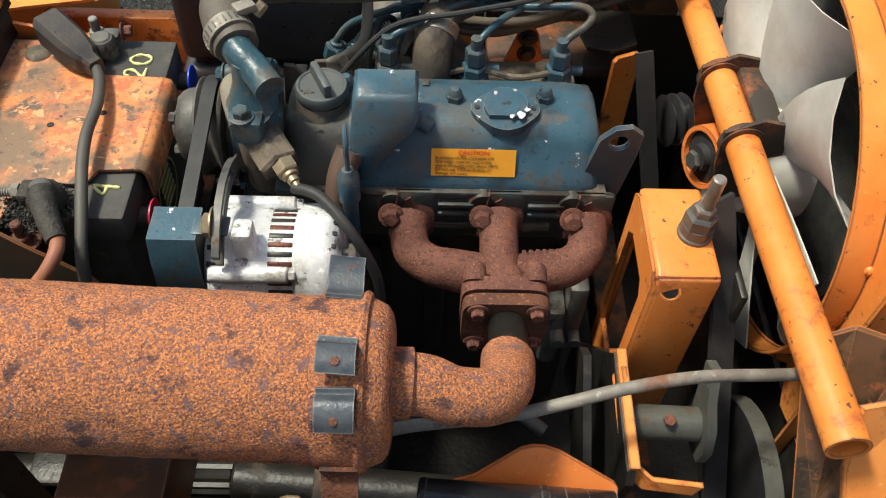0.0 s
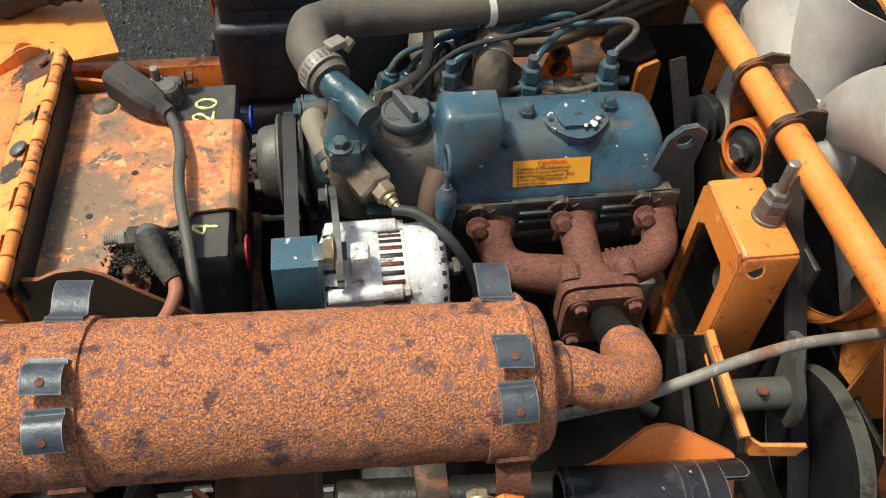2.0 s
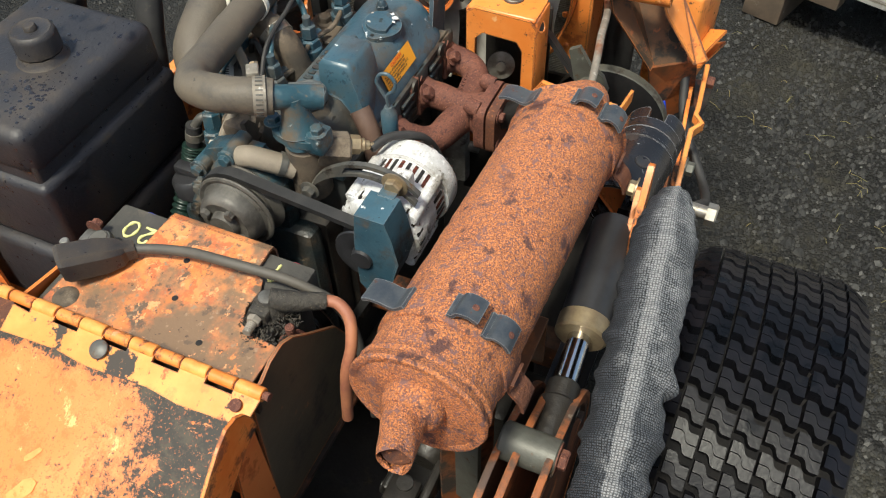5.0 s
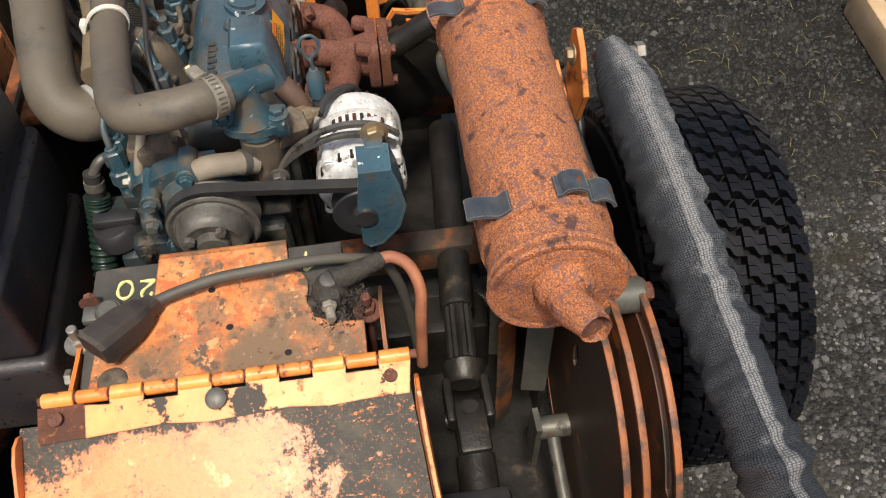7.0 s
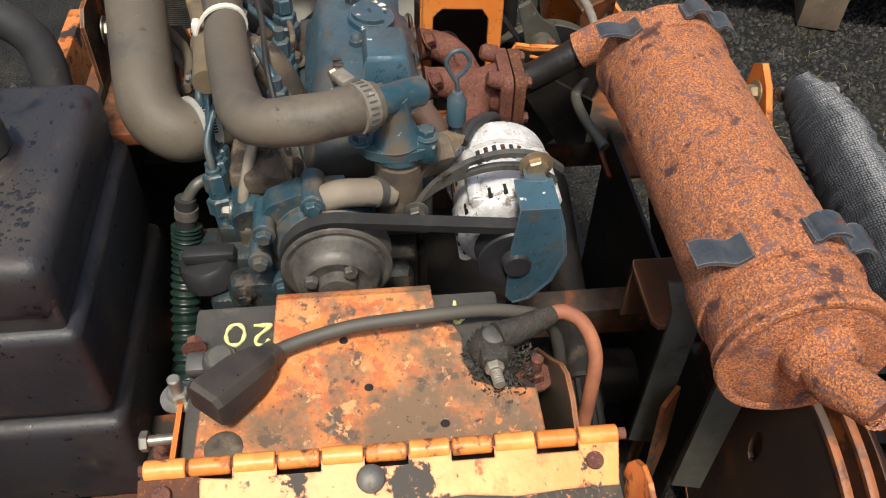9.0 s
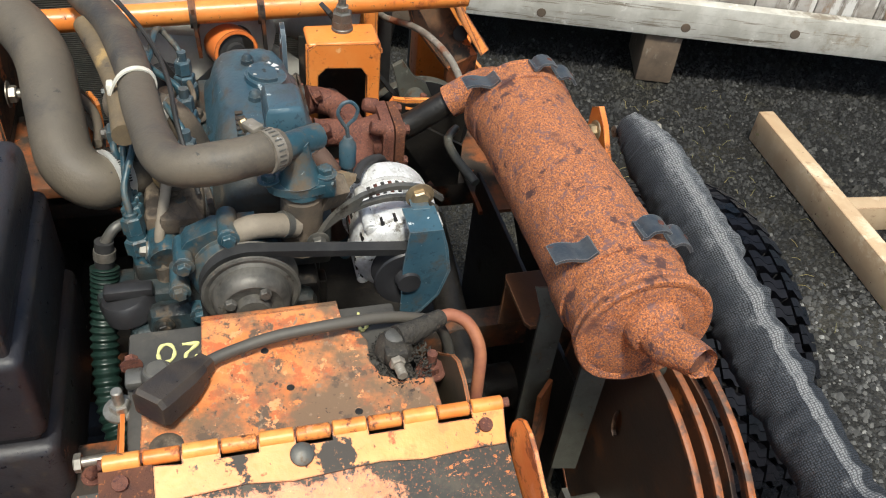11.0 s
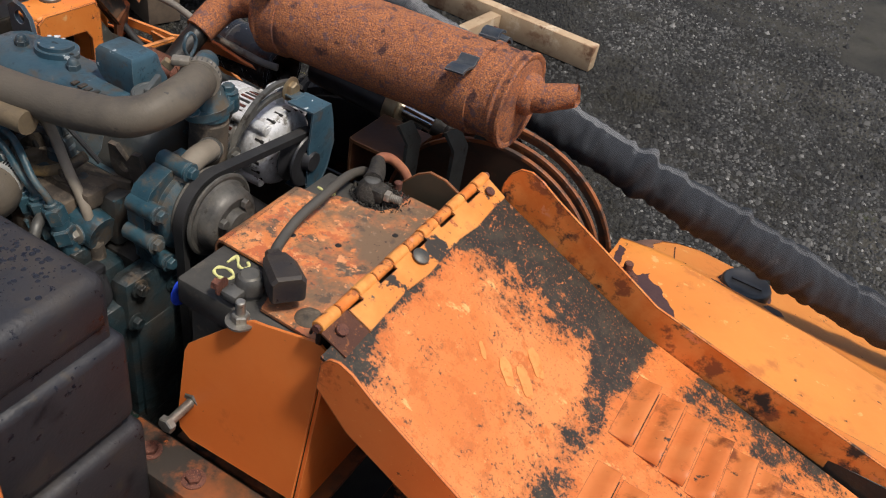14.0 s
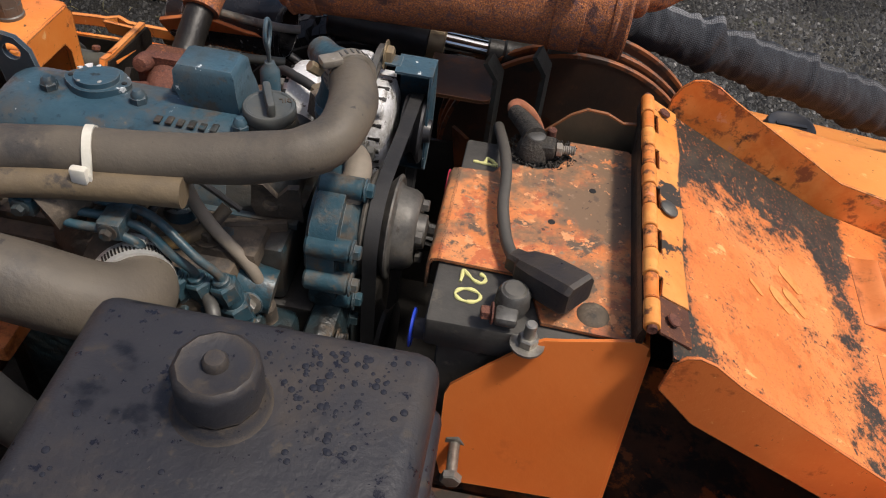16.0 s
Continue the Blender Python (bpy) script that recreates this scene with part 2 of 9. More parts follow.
M_alu = surface("bright_cast_aluminium", (0.72, 0.72, 0.73), (0.56, 0.56, 0.555), 60, 0.5, 0.2, layers=(((0.86, 0.86, 0.86), 120, 0.55, 0.65, 0.6), ((0.34, 0.32, 0.29), 24, 0.50, 0.64, 0.7), ((0.20, 0.185, 0.16), 60, 0.57, 0.66, 0.7), ((0.10, 0.085, 0.07), 130, 0.62, 0.67, 0.7)), bump=0.6, bump_scale=420, edge=(0.3, 0.28, 0.25), edge_r=0.0012, coarse=0.3)
M_chrome = surface("polished_chrome", (0.75, 0.75, 0.76), (0.6, 0.6, 0.6), 30, 0.12, 1.0, bump=0.0)
M_brass = surface("tarnished_brass", (0.42, 0.33, 0.2), (0.3, 0.23, 0.15), 60, 0.45, 0.7, bump=0.2)
M_copper = surface("dull_red_brown_cable", (0.38, 0.15, 0.075), (0.27, 0.10, 0.06), 40, 0.6, bump=0.15)
M_tabs = surface("blue_grey_steel_tab", (0.045, 0.055, 0.070), (0.085, 0.092, 0.10), 60, 0.42, 0.3, layers=(((0.15, 0.06, 0.035), 70, 0.58, 0.66, 0.8), ((0.20, 0.20, 0.20), 150, 0.62, 0.68, 0.6)), bump=0.4, bump_scale=300, edge=(0.26, 0.27, 0.28), edge_r=0.0014)
M_white = surface("white_nylon", (0.75, 0.72, 0.64), (0.6, 0.57, 0.48), 40, 0.5, bump=0.05)
M_fan = surface("dirty_white_plastic_fan", (0.56, 0.545, 0.50), (0.44, 0.425, 0.38), 20, 0.5, layers=(((0.22, 0.19, 0.15), 18, 0.58, 0.72, 0.7),), bump=0.1)
M_chalk = surface("yellow_paint_marker", (0.78, 0.75, 0.30), (0.62, 0.60, 0.26), 160, 0.7, bump=0.2)
M_green = surface("dark_green_corrugated_plastic", (0.008, 0.022, 0.017), (0.016, 0.032, 0.026), 30, 0.36, layers=(((0.07, 0.06, 0.045), 30, 0.6, 0.74, 0.8),), bump=0.1)
M_bluecap = surface("blue_plastic", (0.02, 0.06, 0.55), (0.02, 0.05, 0.45), 30, 0.4, bump=0.05)
M_redcap = surface("red_plastic", (0.55, 0.02, 0.06), (0.4, 0.02, 0.05), 30, 0.4, bump=0.05)
M_label = surface("amber_label", (0.85, 0.38, 0.03), (0.8, 0.34, 0.03), 40, 0.4, layers=(((0.35, 0.2, 0.06), 60, 0.62, 0.7, 0.6),), bump=0.0)
M_ink = surface("dark_ink", (0.06, 0.035, 0.02), (0.07, 0.04, 0.02), 40, 0.6, bump=0.0)
M_redink = surface("red_ink", (0.7, 0.03, 0.015), (0.65, 0.03, 0.015), 40, 0.6, bump=0.0)
M_worklight = surface("radiator_fins", (0.05, 0.048, 0.045), (0.08, 0.072, 0.06), 40, 0.6, 0.3, bump=0.6, bump_scale=30, bump_stretch=(1, 1, 40), bump_dist=0.002)
M_oldwood = surface("weathered_grey_wood", (0.50, 0.47, 0.44), (0.30, 0.265, 0.23), 14, 0.8, layers=(((0.13, 0.10, 0.075), 22, 0.52, 0.64, 0.85, 1.0, (1, 1, 0.14)), ((0.30, 0.175, 0.095), 9, 0.52, 0.62, 0.8, 3.0, (1, 1, 0.4)), ((0.74, 0.72, 0.69), 26, 0.53, 0.62, 0.8, 5.0, (1, 1, 0.22)), ((0.04, 0.035, 0.03), 90, 0.66, 0.69, 0.8, 7.0, (1, 1, 0.35))), bump=0.5, bump_scale=160, bump_stretch=(1, 1, 0.06), rnd=0.16)
M_railwood = surface("weathered_grey_timber", (0.58, 0.56, 0.51), (0.42, 0.40, 0.355), 12, 0.8, layers=(((0.20, 0.17, 0.13), 60, 0.54, 0.64, 0.85, 1.0, (0.06, 0.06, 1.5)), ((0.30, 0.24, 0.17), 8, 0.56, 0.70, 0.85, 7.0), ((0.70, 0.68, 0.63), 30, 0.6, 0.7, 0.8)), bump=0.5, bump_scale=90, bump_stretch=(0.06, 0.06, 1), rnd=0.1)
M_newwood = surface("pale_sawn_timber", (0.52, 0.385, 0.245), (0.44, 0.305, 0.185), 9, 0.7, layers=(((0.64, 0.53, 0.38), 10, 0.52, 0.66, 0.7, 6.0), ((0.25, 0.135, 0.075), 5, 0.54, 0.66, 0.8), ((0.17, 0.085, 0.045), 11, 0.60, 0.68, 0.8, 9.0), ((0.33, 0.31, 0.12), 30, 0.63, 0.70, 0.85), ((0.12, 0.065, 0.04), 60, 0.64, 0.69, 0.8)), bump=0.5, bump_scale=120, rnd=0.10, edge=(0.30, 0.16, 0.085), edge_r=0.007)


def lid_material():
    """Faded orange lid with black scorched patches along the hinge, the gutter side and the crease."""
    m, n, l, p = node_mat("scorched_orange_lid_paint")
    col = mixed(n, l, ranged(n, l, noise_node(n, l, 9, 5, 0.6, 2.0), 0.38, 0.62), (0.72, 0.20, 0.046), (0.78, 0.26, 0.075))
    col = mixed(n, l, ranged(n, l, noise_node(n, l, 34, 8, 0.75, 5.0), 0.51, 0.60), col, (0.60, 0.16, 0.034))
    col = mixed(n, l, ranged(n, l, noise_node(n, l, 170, 6, 0.7, 19.0), 0.61, 0.67), col, (0.40, 0.13, 0.04))
    col = mixed(n, l, ranged(n, l, noise_node(n, l, 46, 8, 0.75, 15.0, (0.5, 1, 1)), 0.60, 0.66), col, (0.86, 0.42, 0.15))
    col = mixed(n, l, ranged(n, l, noise_node(n, l, 7, 6, 0.7, 11.0), 0.55, 0.75), col, (0.44, 0.14, 0.045))
    co = n.new("ShaderNodeTexCoord")
    sep = n.new("ShaderNodeSeparateXYZ")
    l.new(co.outputs["Object"], sep.inputs[0])

    def add(a, b, op="ADD"):
        x = n.new("ShaderNodeMath")
        x.operation = op
        for s, v in zip(x.inputs, (a, b)):
            if isinstance(v, float):
                s.default_value = v
            else:
                l.new(v, s)
        return x.outputs[0]

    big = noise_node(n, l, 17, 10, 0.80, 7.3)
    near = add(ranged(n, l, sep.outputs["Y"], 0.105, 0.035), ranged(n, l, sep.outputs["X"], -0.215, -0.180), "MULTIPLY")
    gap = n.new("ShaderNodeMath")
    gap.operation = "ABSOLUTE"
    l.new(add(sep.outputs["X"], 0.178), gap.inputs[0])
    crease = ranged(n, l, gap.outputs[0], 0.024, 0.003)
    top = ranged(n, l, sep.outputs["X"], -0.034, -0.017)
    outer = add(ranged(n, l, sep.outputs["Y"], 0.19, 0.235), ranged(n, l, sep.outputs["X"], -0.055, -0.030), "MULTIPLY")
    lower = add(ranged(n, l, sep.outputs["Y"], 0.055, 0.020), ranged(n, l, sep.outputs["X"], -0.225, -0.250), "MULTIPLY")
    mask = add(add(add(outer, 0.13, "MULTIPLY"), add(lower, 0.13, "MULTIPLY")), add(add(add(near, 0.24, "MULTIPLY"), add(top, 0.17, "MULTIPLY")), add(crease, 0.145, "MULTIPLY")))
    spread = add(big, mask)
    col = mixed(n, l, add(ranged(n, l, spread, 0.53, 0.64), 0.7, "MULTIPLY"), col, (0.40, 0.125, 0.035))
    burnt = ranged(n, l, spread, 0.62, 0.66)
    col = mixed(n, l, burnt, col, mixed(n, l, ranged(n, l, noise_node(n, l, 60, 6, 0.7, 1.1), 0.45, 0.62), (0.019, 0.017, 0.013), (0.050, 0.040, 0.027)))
    speck = add(ranged(n, l, noise_node(n, l, 260, 4, 0.6, 31.0), 0.575, 0.615), ranged(n, l, spread, 0.47, 0.60), "MULTIPLY")
    col = mixed(n, l, speck, col, (0.045, 0.028, 0.020))
    scratch = add(ranged(n, l, noise_node(n, l, 150, 6, 0.75, 41.0, (1.8, 0.55, 1)), 0.625, 0.65), ranged(n, l, spread, 0.52, 0.62), "MULTIPLY")
    col = mixed(n, l, scratch, col, (0.62, 0.22, 0.07))
    fine = ranged(n, l, noise_node(n, l, 420, 3, 0.6, 52.0), 0.60, 0.66)
    col = mixed(n, l, add(fine, 0.6, "MULTIPLY"), col, (0.42, 0.12, 0.035))
    l.new(mixed_value(n, l, burnt, 0.42, 0.62), p.inputs["Roughness"])
    col = mixed(n, l, ranged(n, l, noise_node(n, l, 130, 6, 0.7, 4.4), 0.64, 0.67), col, (0.56, 0.16, 0.035))
    l.new(col, p.inputs["Base Color"])
    bn = n.new("ShaderNodeBump")
    bn.inputs["Strength"].default_value, bn.inputs["Distance"].default_value = 0.3, 0.001
    l.new(noise_node(n, l, 110, 5, 0.65, 0.2), bn.inputs["Height"])
    l.new(bn.outputs[0], p.inputs["Normal"])
    return m


def plate_material():
    """Orange battery plate, its paint rubbed to pink primer and dark metal."""
    return surface("rubbed_orange_battery_plate", (0.66, 0.20, 0.055), (0.74, 0.29, 0.11), 20, 0.4, layers=(((0.54, 0.145, 0.055), 55, 0.50, 0.58, 0.5, 1.0), ((0.72, 0.38, 0.20), 90, 0.62, 0.68, 0.5, 2.0), ((0.20, 0.125, 0.075), 9, 0.44, 0.58, 0.55, 4.0), ((0.13, 0.088, 0.06), 38, 0.55, 0.62, 0.55, 6.0), ((0.30, 0.20, 0.13), 140, 0.58, 0.64, 0.6, 14.0), ((0.05, 0.035, 0.028), 85, 0.64, 0.68, 0.6, 8.0), ((0.76, 0.34, 0.15), 95, 0.60, 0.63, 0.5, 21.0), ((0.70, 0.24, 0.08), 30, 0.62, 0.65, 0.45, 25.0), ((0.09, 0.06, 0.045), 260, 0.62, 0.66, 0.7, 29.0)), bump=0.4, bump_scale=160, edge=DARK, coarse=0.25)


def sleeve_material():
    """Woven nylon sleeve with a pale frayed stripe and shade painted on one flank."""
    m, n, l, p = node_mat("woven_nylon_sleeve")
    co = n.new("ShaderNodeTexCoord")
    mp = n.new("ShaderNodeMapping")
    l.new(co.outputs["UV"], mp.inputs[0])
    mp.inputs["Scale"].default_value = (82.0, 560.0, 1.0)
    ch = n.new("ShaderNodeTexVoronoi")
    ch.distance = "CHEBYCHEV"
    ch.inputs["Randomness"].default_value = 0.25
    ch.inputs["Scale"].default_value = 1.0
    l.new(mp.outputs[0], ch.inputs["Vector"])
    weave = ranged(n, l, ch.outputs["Distance"], 0.15, 0.5)
    suv = n.new("ShaderNodeSeparateXYZ")
    l.new(co.outputs["UV"], suv.inputs[0])
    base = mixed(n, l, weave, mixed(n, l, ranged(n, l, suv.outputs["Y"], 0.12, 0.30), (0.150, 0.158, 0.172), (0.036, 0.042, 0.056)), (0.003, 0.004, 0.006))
    ageing = n.new("ShaderNodeMath")
    ageing.operation = "MULTIPLY_ADD"
    l.new(ranged(n, l, suv.outputs["Y"], 0.40, 0.12), ageing.inputs[0])
    ageing.inputs[1].default_value = 0.14
    l.new(noise_node(n, l, 20, 7, 0.75, 3.0), ageing.inputs[2])
    fray = ranged(n, l, ageing.outputs[0], 0.57, 0.76)
    base = mixed(n, l, fray, base, mixed(n, l, weave, (0.30, 0.305, 0.315), (0.06, 0.062, 0.068)))
    off = n.new("ShaderNodeMath")
    off.operation = "SUBTRACT"
    l.new(suv.outputs["X"], off.inputs[0])
    off.inputs[1].default_value = 0.455
    fold = n.new("ShaderNodeMath")
    fold.operation = "ABSOLUTE"
    l.new(off.outputs[0], fold.inputs[0])
    dist = n.new("ShaderNodeMath")
    dist.operation = "SUBTRACT"
    dist.inputs[0].default_value = 0.5
    l.new(fold.outputs[0], dist.inputs[1])
    ragged = n.new("ShaderNodeMath")
    ragged.operation = "MULTIPLY_ADD"
    l.new(noise_node(n, l, 34, 8, 0.75, 6.0), ragged.inputs[0])
    ragged.inputs[1].default_value = -0.11
    l.new(dist.outputs[0], ragged.inputs[2])
    thread = n.new("ShaderNodeMath")
    thread.operation = "MULTIPLY"
    slim = n.new("ShaderNodeMath")
    slim.operation = "MULTIPLY_ADD"
    l.new(ranged(n, l, suv.outputs["Y"], 0.28, 0.50), slim.inputs[0])
    slim.inputs[1].default_value = 0.032
    l.new(ragged.outputs[0], slim.inputs[2])
    l.new(ranged(n, l, slim.outputs[0], -0.022, -0.052), thread.inputs[0])
    l.new(mixed_value(n, l, ranged(n, l, suv.outputs["Y"], 0.28, 0.56), 1.0, 0.45), thread.inputs[1])
    base = mixed(n, l, thread.outputs[0], base, mixed(n, l, weave, (0.27, 0.275, 0.285), (0.07, 0.072, 0.078)))
    # +y flank and underside: darker weave, with shade put into the colour
    flank_shade = n.new("ShaderNodeMath")
    flank_shade.operation = "MULTIPLY"
    l.new(ranged(n, l, suv.outputs["X"], 0.0, 0.09), flank_shade.inputs[0])
    l.new(ranged(n, l, suv.outputs["X"], 0.62, 0.50), flank_shade.inputs[1])
    base = mixed(n, l, flank_shade.outputs[0], base, mixed(n, l, weave, (0.038, 0.044, 0.057), (0.003, 0.004, 0.006)))
    rub = n.new("ShaderNodeMath")
    rub.operation = "MULTIPLY"
    l.new(ranged(n, l, noise_node(n, l, 30, 8, 0.78, 17.0, (1, 1, 1)), 0.58, 0.74), rub.inputs[0])
    rub.inputs[1].default_value = 0.36
    base = mixed(n, l, rub.outputs[0], base, mixed(n, l, weave, (0.34, 0.35, 0.37), (0.03, 0.032, 0.037)))
    l.new(base, p.inputs["Base Color"])
    p.inputs["Roughness"].default_value = 0.75
    bn = n.new("ShaderNodeBump")
    bn.inputs["Strength"].default_value, bn.inputs["Distance"].default_value = 0.8, 0.0016
    bn.invert = True
    l.new(ch.outputs["Distance"], bn.inputs["Height"])
    l.new(bn.outputs[0], p.inputs["Normal"])
    return m


def gravel_material(name, island):
    m, n, l, p = node_mat(name)
    if island:
        geo = n.new("ShaderNodeNewGeometry")
        ramp = n.new("ShaderNodeValToRGB")
        r = ramp.color_ramp
        r.elements[0].color, r.elements[1].color = (0.026, 0.026, 0.027, 1), (0.33, 0.325, 0.31, 1)
        for pos, c in ((0.55, (0.075, 0.075, 0.075, 1)), (0.95, (0.14, 0.138, 0.132, 1))):
            e = r.elements.new(pos)
            e.color = c
        l.new(geo.outputs["Random Per Island"], ramp.inputs[0])
        col = ramp.outputs[0]
    else:
        vo = n.new("ShaderNodeTexVoronoi")
        vo.inputs["Scale"].default_value = 190
        co = n.new("ShaderNodeTexCoord")
        l.new(co.outputs["Object"], vo.inputs["Vector"])
        col = mixed(n, l, ranged(n, l, vo.outputs["Color"], 0.1, 1.0), (0.012, 0.0115, 0.011), (0.042, 0.041, 0.038))
        col = mixed(n, l, ranged(n, l, noise_node(n, l, 2.2, 6, 0.65, 5), 0.45, 0.65), col, (0.062, 0.058, 0.048))
        col = mixed(n, l, ranged(n, l, noise_node(n, l, 7, 6, 0.7, 9), 0.62, 0.72), col, (0.055, 0.06, 0.03))
        bn = n.new("ShaderNodeBump")
        bn.inputs["Strength"].default_value, bn.inputs["Distance"].default_value = 0.8, 0.005
        l.new(vo.outputs["Distance"], bn.inputs["Height"])
        bn.invert = True
        l.new(bn.outputs[0], p.inputs["Normal"])
    co = n.new("ShaderNodeTexCoord")
    sep = n.new("ShaderNodeSeparateXYZ")
    l.new(co.outputs["Object"], sep.inputs[0])
    add = n.new("ShaderNodeMath")
    add.operation = "ADD"
    wet = ranged(n, l, noise_node(n, l, 1.6, 6, 0.65, 2.2), 0.36, 0.74)
    l.new(ranged(n, l, sep.outputs["X"], 0.0, 0.45), add.inputs[0])
    l.new(wet, add.inputs[1])
    damp = ranged(n, l, add.outputs[0], 0.15, 0.85)
    dark = n.new("ShaderNodeVectorMath")
    dark.operation = "SCALE"
    dark.inputs["Scale"].default_value = 0.32
    l.new(col, dark.inputs[0])
    col = mixed(n, l, damp, col, dark.outputs[0])
    col = mixed(n, l, ranged(n, l, noise_node(n, l, 5, 6, 0.7, 14), 0.52, 0.70), col, (0.030, 0.027, 0.018))
    l.new(col, p.inputs["Base Color"])
    l.new(mixed_value(n, l, damp, 0.85, 0.7), p.inputs["Roughness"])
    p.inputs["Specular IOR Level"].default_value = 0.3
    return m


M_tanhose = surface("dusty_tan_rubber_hose", (0.20, 0.168, 0.13), (0.26, 0.22, 0.17), 20, 0.7, layers=(((0.12, 0.10, 0.08), 26, 0.56, 0.68, 0.7),), bump=0.3, bump_scale=260)
M_conduit = surface("tan_split_conduit", (0.12, 0.092, 0.060), (0.17, 0.125, 0.072), 22, 0.65, layers=(((0.34, 0.23, 0.10), 14, 0.56, 0.66, 0.7), ((0.06, 0.05, 0.042), 30, 0.56, 0.66, 0.7)), bump=0.6, bump_scale=200)
M_straw = surface("dry_straw", (0.24, 0.19, 0.075), (0.13, 0.13, 0.05), 20, 0.8, bump=0.0)
M_lid, M_plate, M_sleeve = lid_material(), plate_material(), sleeve_material()
M_gravel, M_stone = gravel_material("dark_gravel_bed", False), gravel_material("dark_gravel_stones", True)


# ---- mesh tools ----
V = Vector


def spline(points, n=8):
    pts = [V(p) for p in points]
    if len(pts) < 3:
        return pts
    out = []
    for i in range(len(pts) - 1):
        p0, p1, p2, p3 = pts[max(i - 1, 0)], pts[i], pts[i + 1], pts[min(i + 2, len(pts) - 1)]
        for k in range(n):
            t = k / n
            out.append(0.5 * (2 * p1 + (p2 - p0) * t + (2 * p0 - 5 * p1 + 4 * p2 - p3) * t * t + (3 * p1 - p0 - 3 * p2 + p3) * t ** 3))
    return out + [pts[-1]]


def frame_of(d):
    d = V(d).normalized()
    u = d.orthogonal().normalized()
    return u, d.cross(u), d


class Mesh:
    """Gathers simple solids into one bmesh, in world metres."""

    def __init__(self):
        self.bm = bmesh.new()
        self.uv = None

    def box(self, lo, hi, bevel=0.0, rot=None, seg=2):
        lo, hi = V(lo), V(hi)
        c, s = (lo + hi) / 2, hi - lo
        m = Matrix.Translation(c) @ (rot.to_4x4() if rot else Matrix()) @ Matrix.Diagonal((*s, 1))
        r = bmesh.ops.create_cube(self.bm, size=1, matrix=m)
        if bevel:
            es = {e for v in r["verts"] for e in v.link_edges}
            bmesh.ops.bevel(self.bm, geom=list(es), offset=bevel, segments=seg, profile=0.5, affect="EDGES")
        return self

    def rev(self, p, d, profile, seg=24, ang=None, close=True):
        """Turned solid: profile of (distance along d, radius)."""
        u, v, d = frame_of(d)
        if ang is not None:
            u = V(ang).normalized()
            v = d.cross(u)
        p = V(p)
        rings = []
        for a, r in profile:
            if r < 1e-6:
                rings.append([self.bm.verts.new(p + d * a)])
            else:
                rings.append([self.bm.verts.new(p + d * a + (u * math.cos(2 * math.pi * k / seg) + v * math.sin(2 * math.pi * k / seg)) * r) for k in range(seg)])
        for A, B in zip(rings, rings[1:]):
            for k in range(seg):
                q = [A[k % len(A)], A[(k + 1) % len(A)], B[(k + 1) % len(B)], B[k % len(B)]]
                q = list(dict.fromkeys(q))
                if len(q) > 2:
                    self.bm.faces.new(q)
        if close:
            for ring, flip in ((rings[0], True), (rings[-1], False)):
                if len(ring) > 2:
                    self.bm.faces.new(ring[::-1] if flip else ring)
        return self

    def cyl(self, p0, p1, r, r1=None, seg=20, edge=0.0):
        p0, p1 = V(p0), V(p1)
        d = (p1 - p0).length
        r1 = r if r1 is None else r1
        e = min(edge, d / 3, r * 0.6)
        prof = [(0, r - e), (e, r), (d - e, r1), (d, r1 - e)] if e else [(0, r), (d, r1)]
        return self.rev(p0, p1 - p0, prof, seg)

    def hexa(self, p, d, r, h, chamfer=0.15):
        c = r * chamfer
        return self.rev(p, d, [(0, r), (h - c, r), (h, r - c)], 6)

    def ball(self, c, r, seg=12):
        prof = [(-r * math.cos(math.pi * k / 8), r * math.sin(math.pi * k / 8)) for k in range(9)]
        prof[0], prof[-1] = (-r, 0), (r, 0)
        return self.rev(c, (0, 0, 1), prof, seg)

    def tube(self, points, r, seg=12, n=8, caps=True, wall=0.0, twist=None, uv=False):
        """Pipe along a smooth line; r is a number or a function of (share of length, angle)."""
        pts = spline(points, n)
        t0 = (pts[1] - pts[0]).normalized()
        u = V(twist).normalized() if twist else t0.orthogonal().normalized()
        rings = []
        total = len(pts) - 1
        length = 0.0
        lens = []
        if uv and self.uv is None:
            self.uv = self.bm.loops.layers.uv.new("UVMap")
        for i, q in enumerate(pts):
            d = (pts[min(i + 1, total)] - pts[max(i - 1, 0)]).normalized()
            u = (u - d * u.dot(d)).normalized()
            w = d.cross(u)
            length += (q - pts[i - 1]).length if i else 0
            lens.append(length)
            ring = []
            for k in range(seg):
                a = 2 * math.pi * k / seg
                rad = r(i / total, a) if callable(r) else r
                ring.append(self.bm.verts.new(q + (u * math.cos(a) + w * math.sin(a)) * rad))
            rings.append(ring)
        for i, (A, B) in enumerate(zip(rings, rings[1:])):
            for k in range(seg):
                f = self.bm.faces.new((A[k], A[(k + 1) % seg], B[(k + 1) % seg], B[k]))
                if uv:
                    for lp, (s, t) in zip(f.loops, ((k, i), (k + 1, i), (k + 1, i + 1), (k, i + 1))):
                        lp[self.uv].uv = (s / seg, lens[t])
        if caps:
            self.bm.faces.new(rings[0][::-1])
            self.bm.faces.new(rings[-1])
        return self

    def sheet(self, outline, o, u, v, thick, holes=(), bevel=0.0):
        """Flat plate: outline in (u, v) from o, with holes, thick along u x v."""
        o, u, v = V(o), V(u), V(v)
        n = u.cross(v).normalized()
        es, vs = [], []
        for loop in (outline, *holes):
            lv = [self.bm.verts.new(o + u * a + v * b) for a, b in loop]
            vs += lv
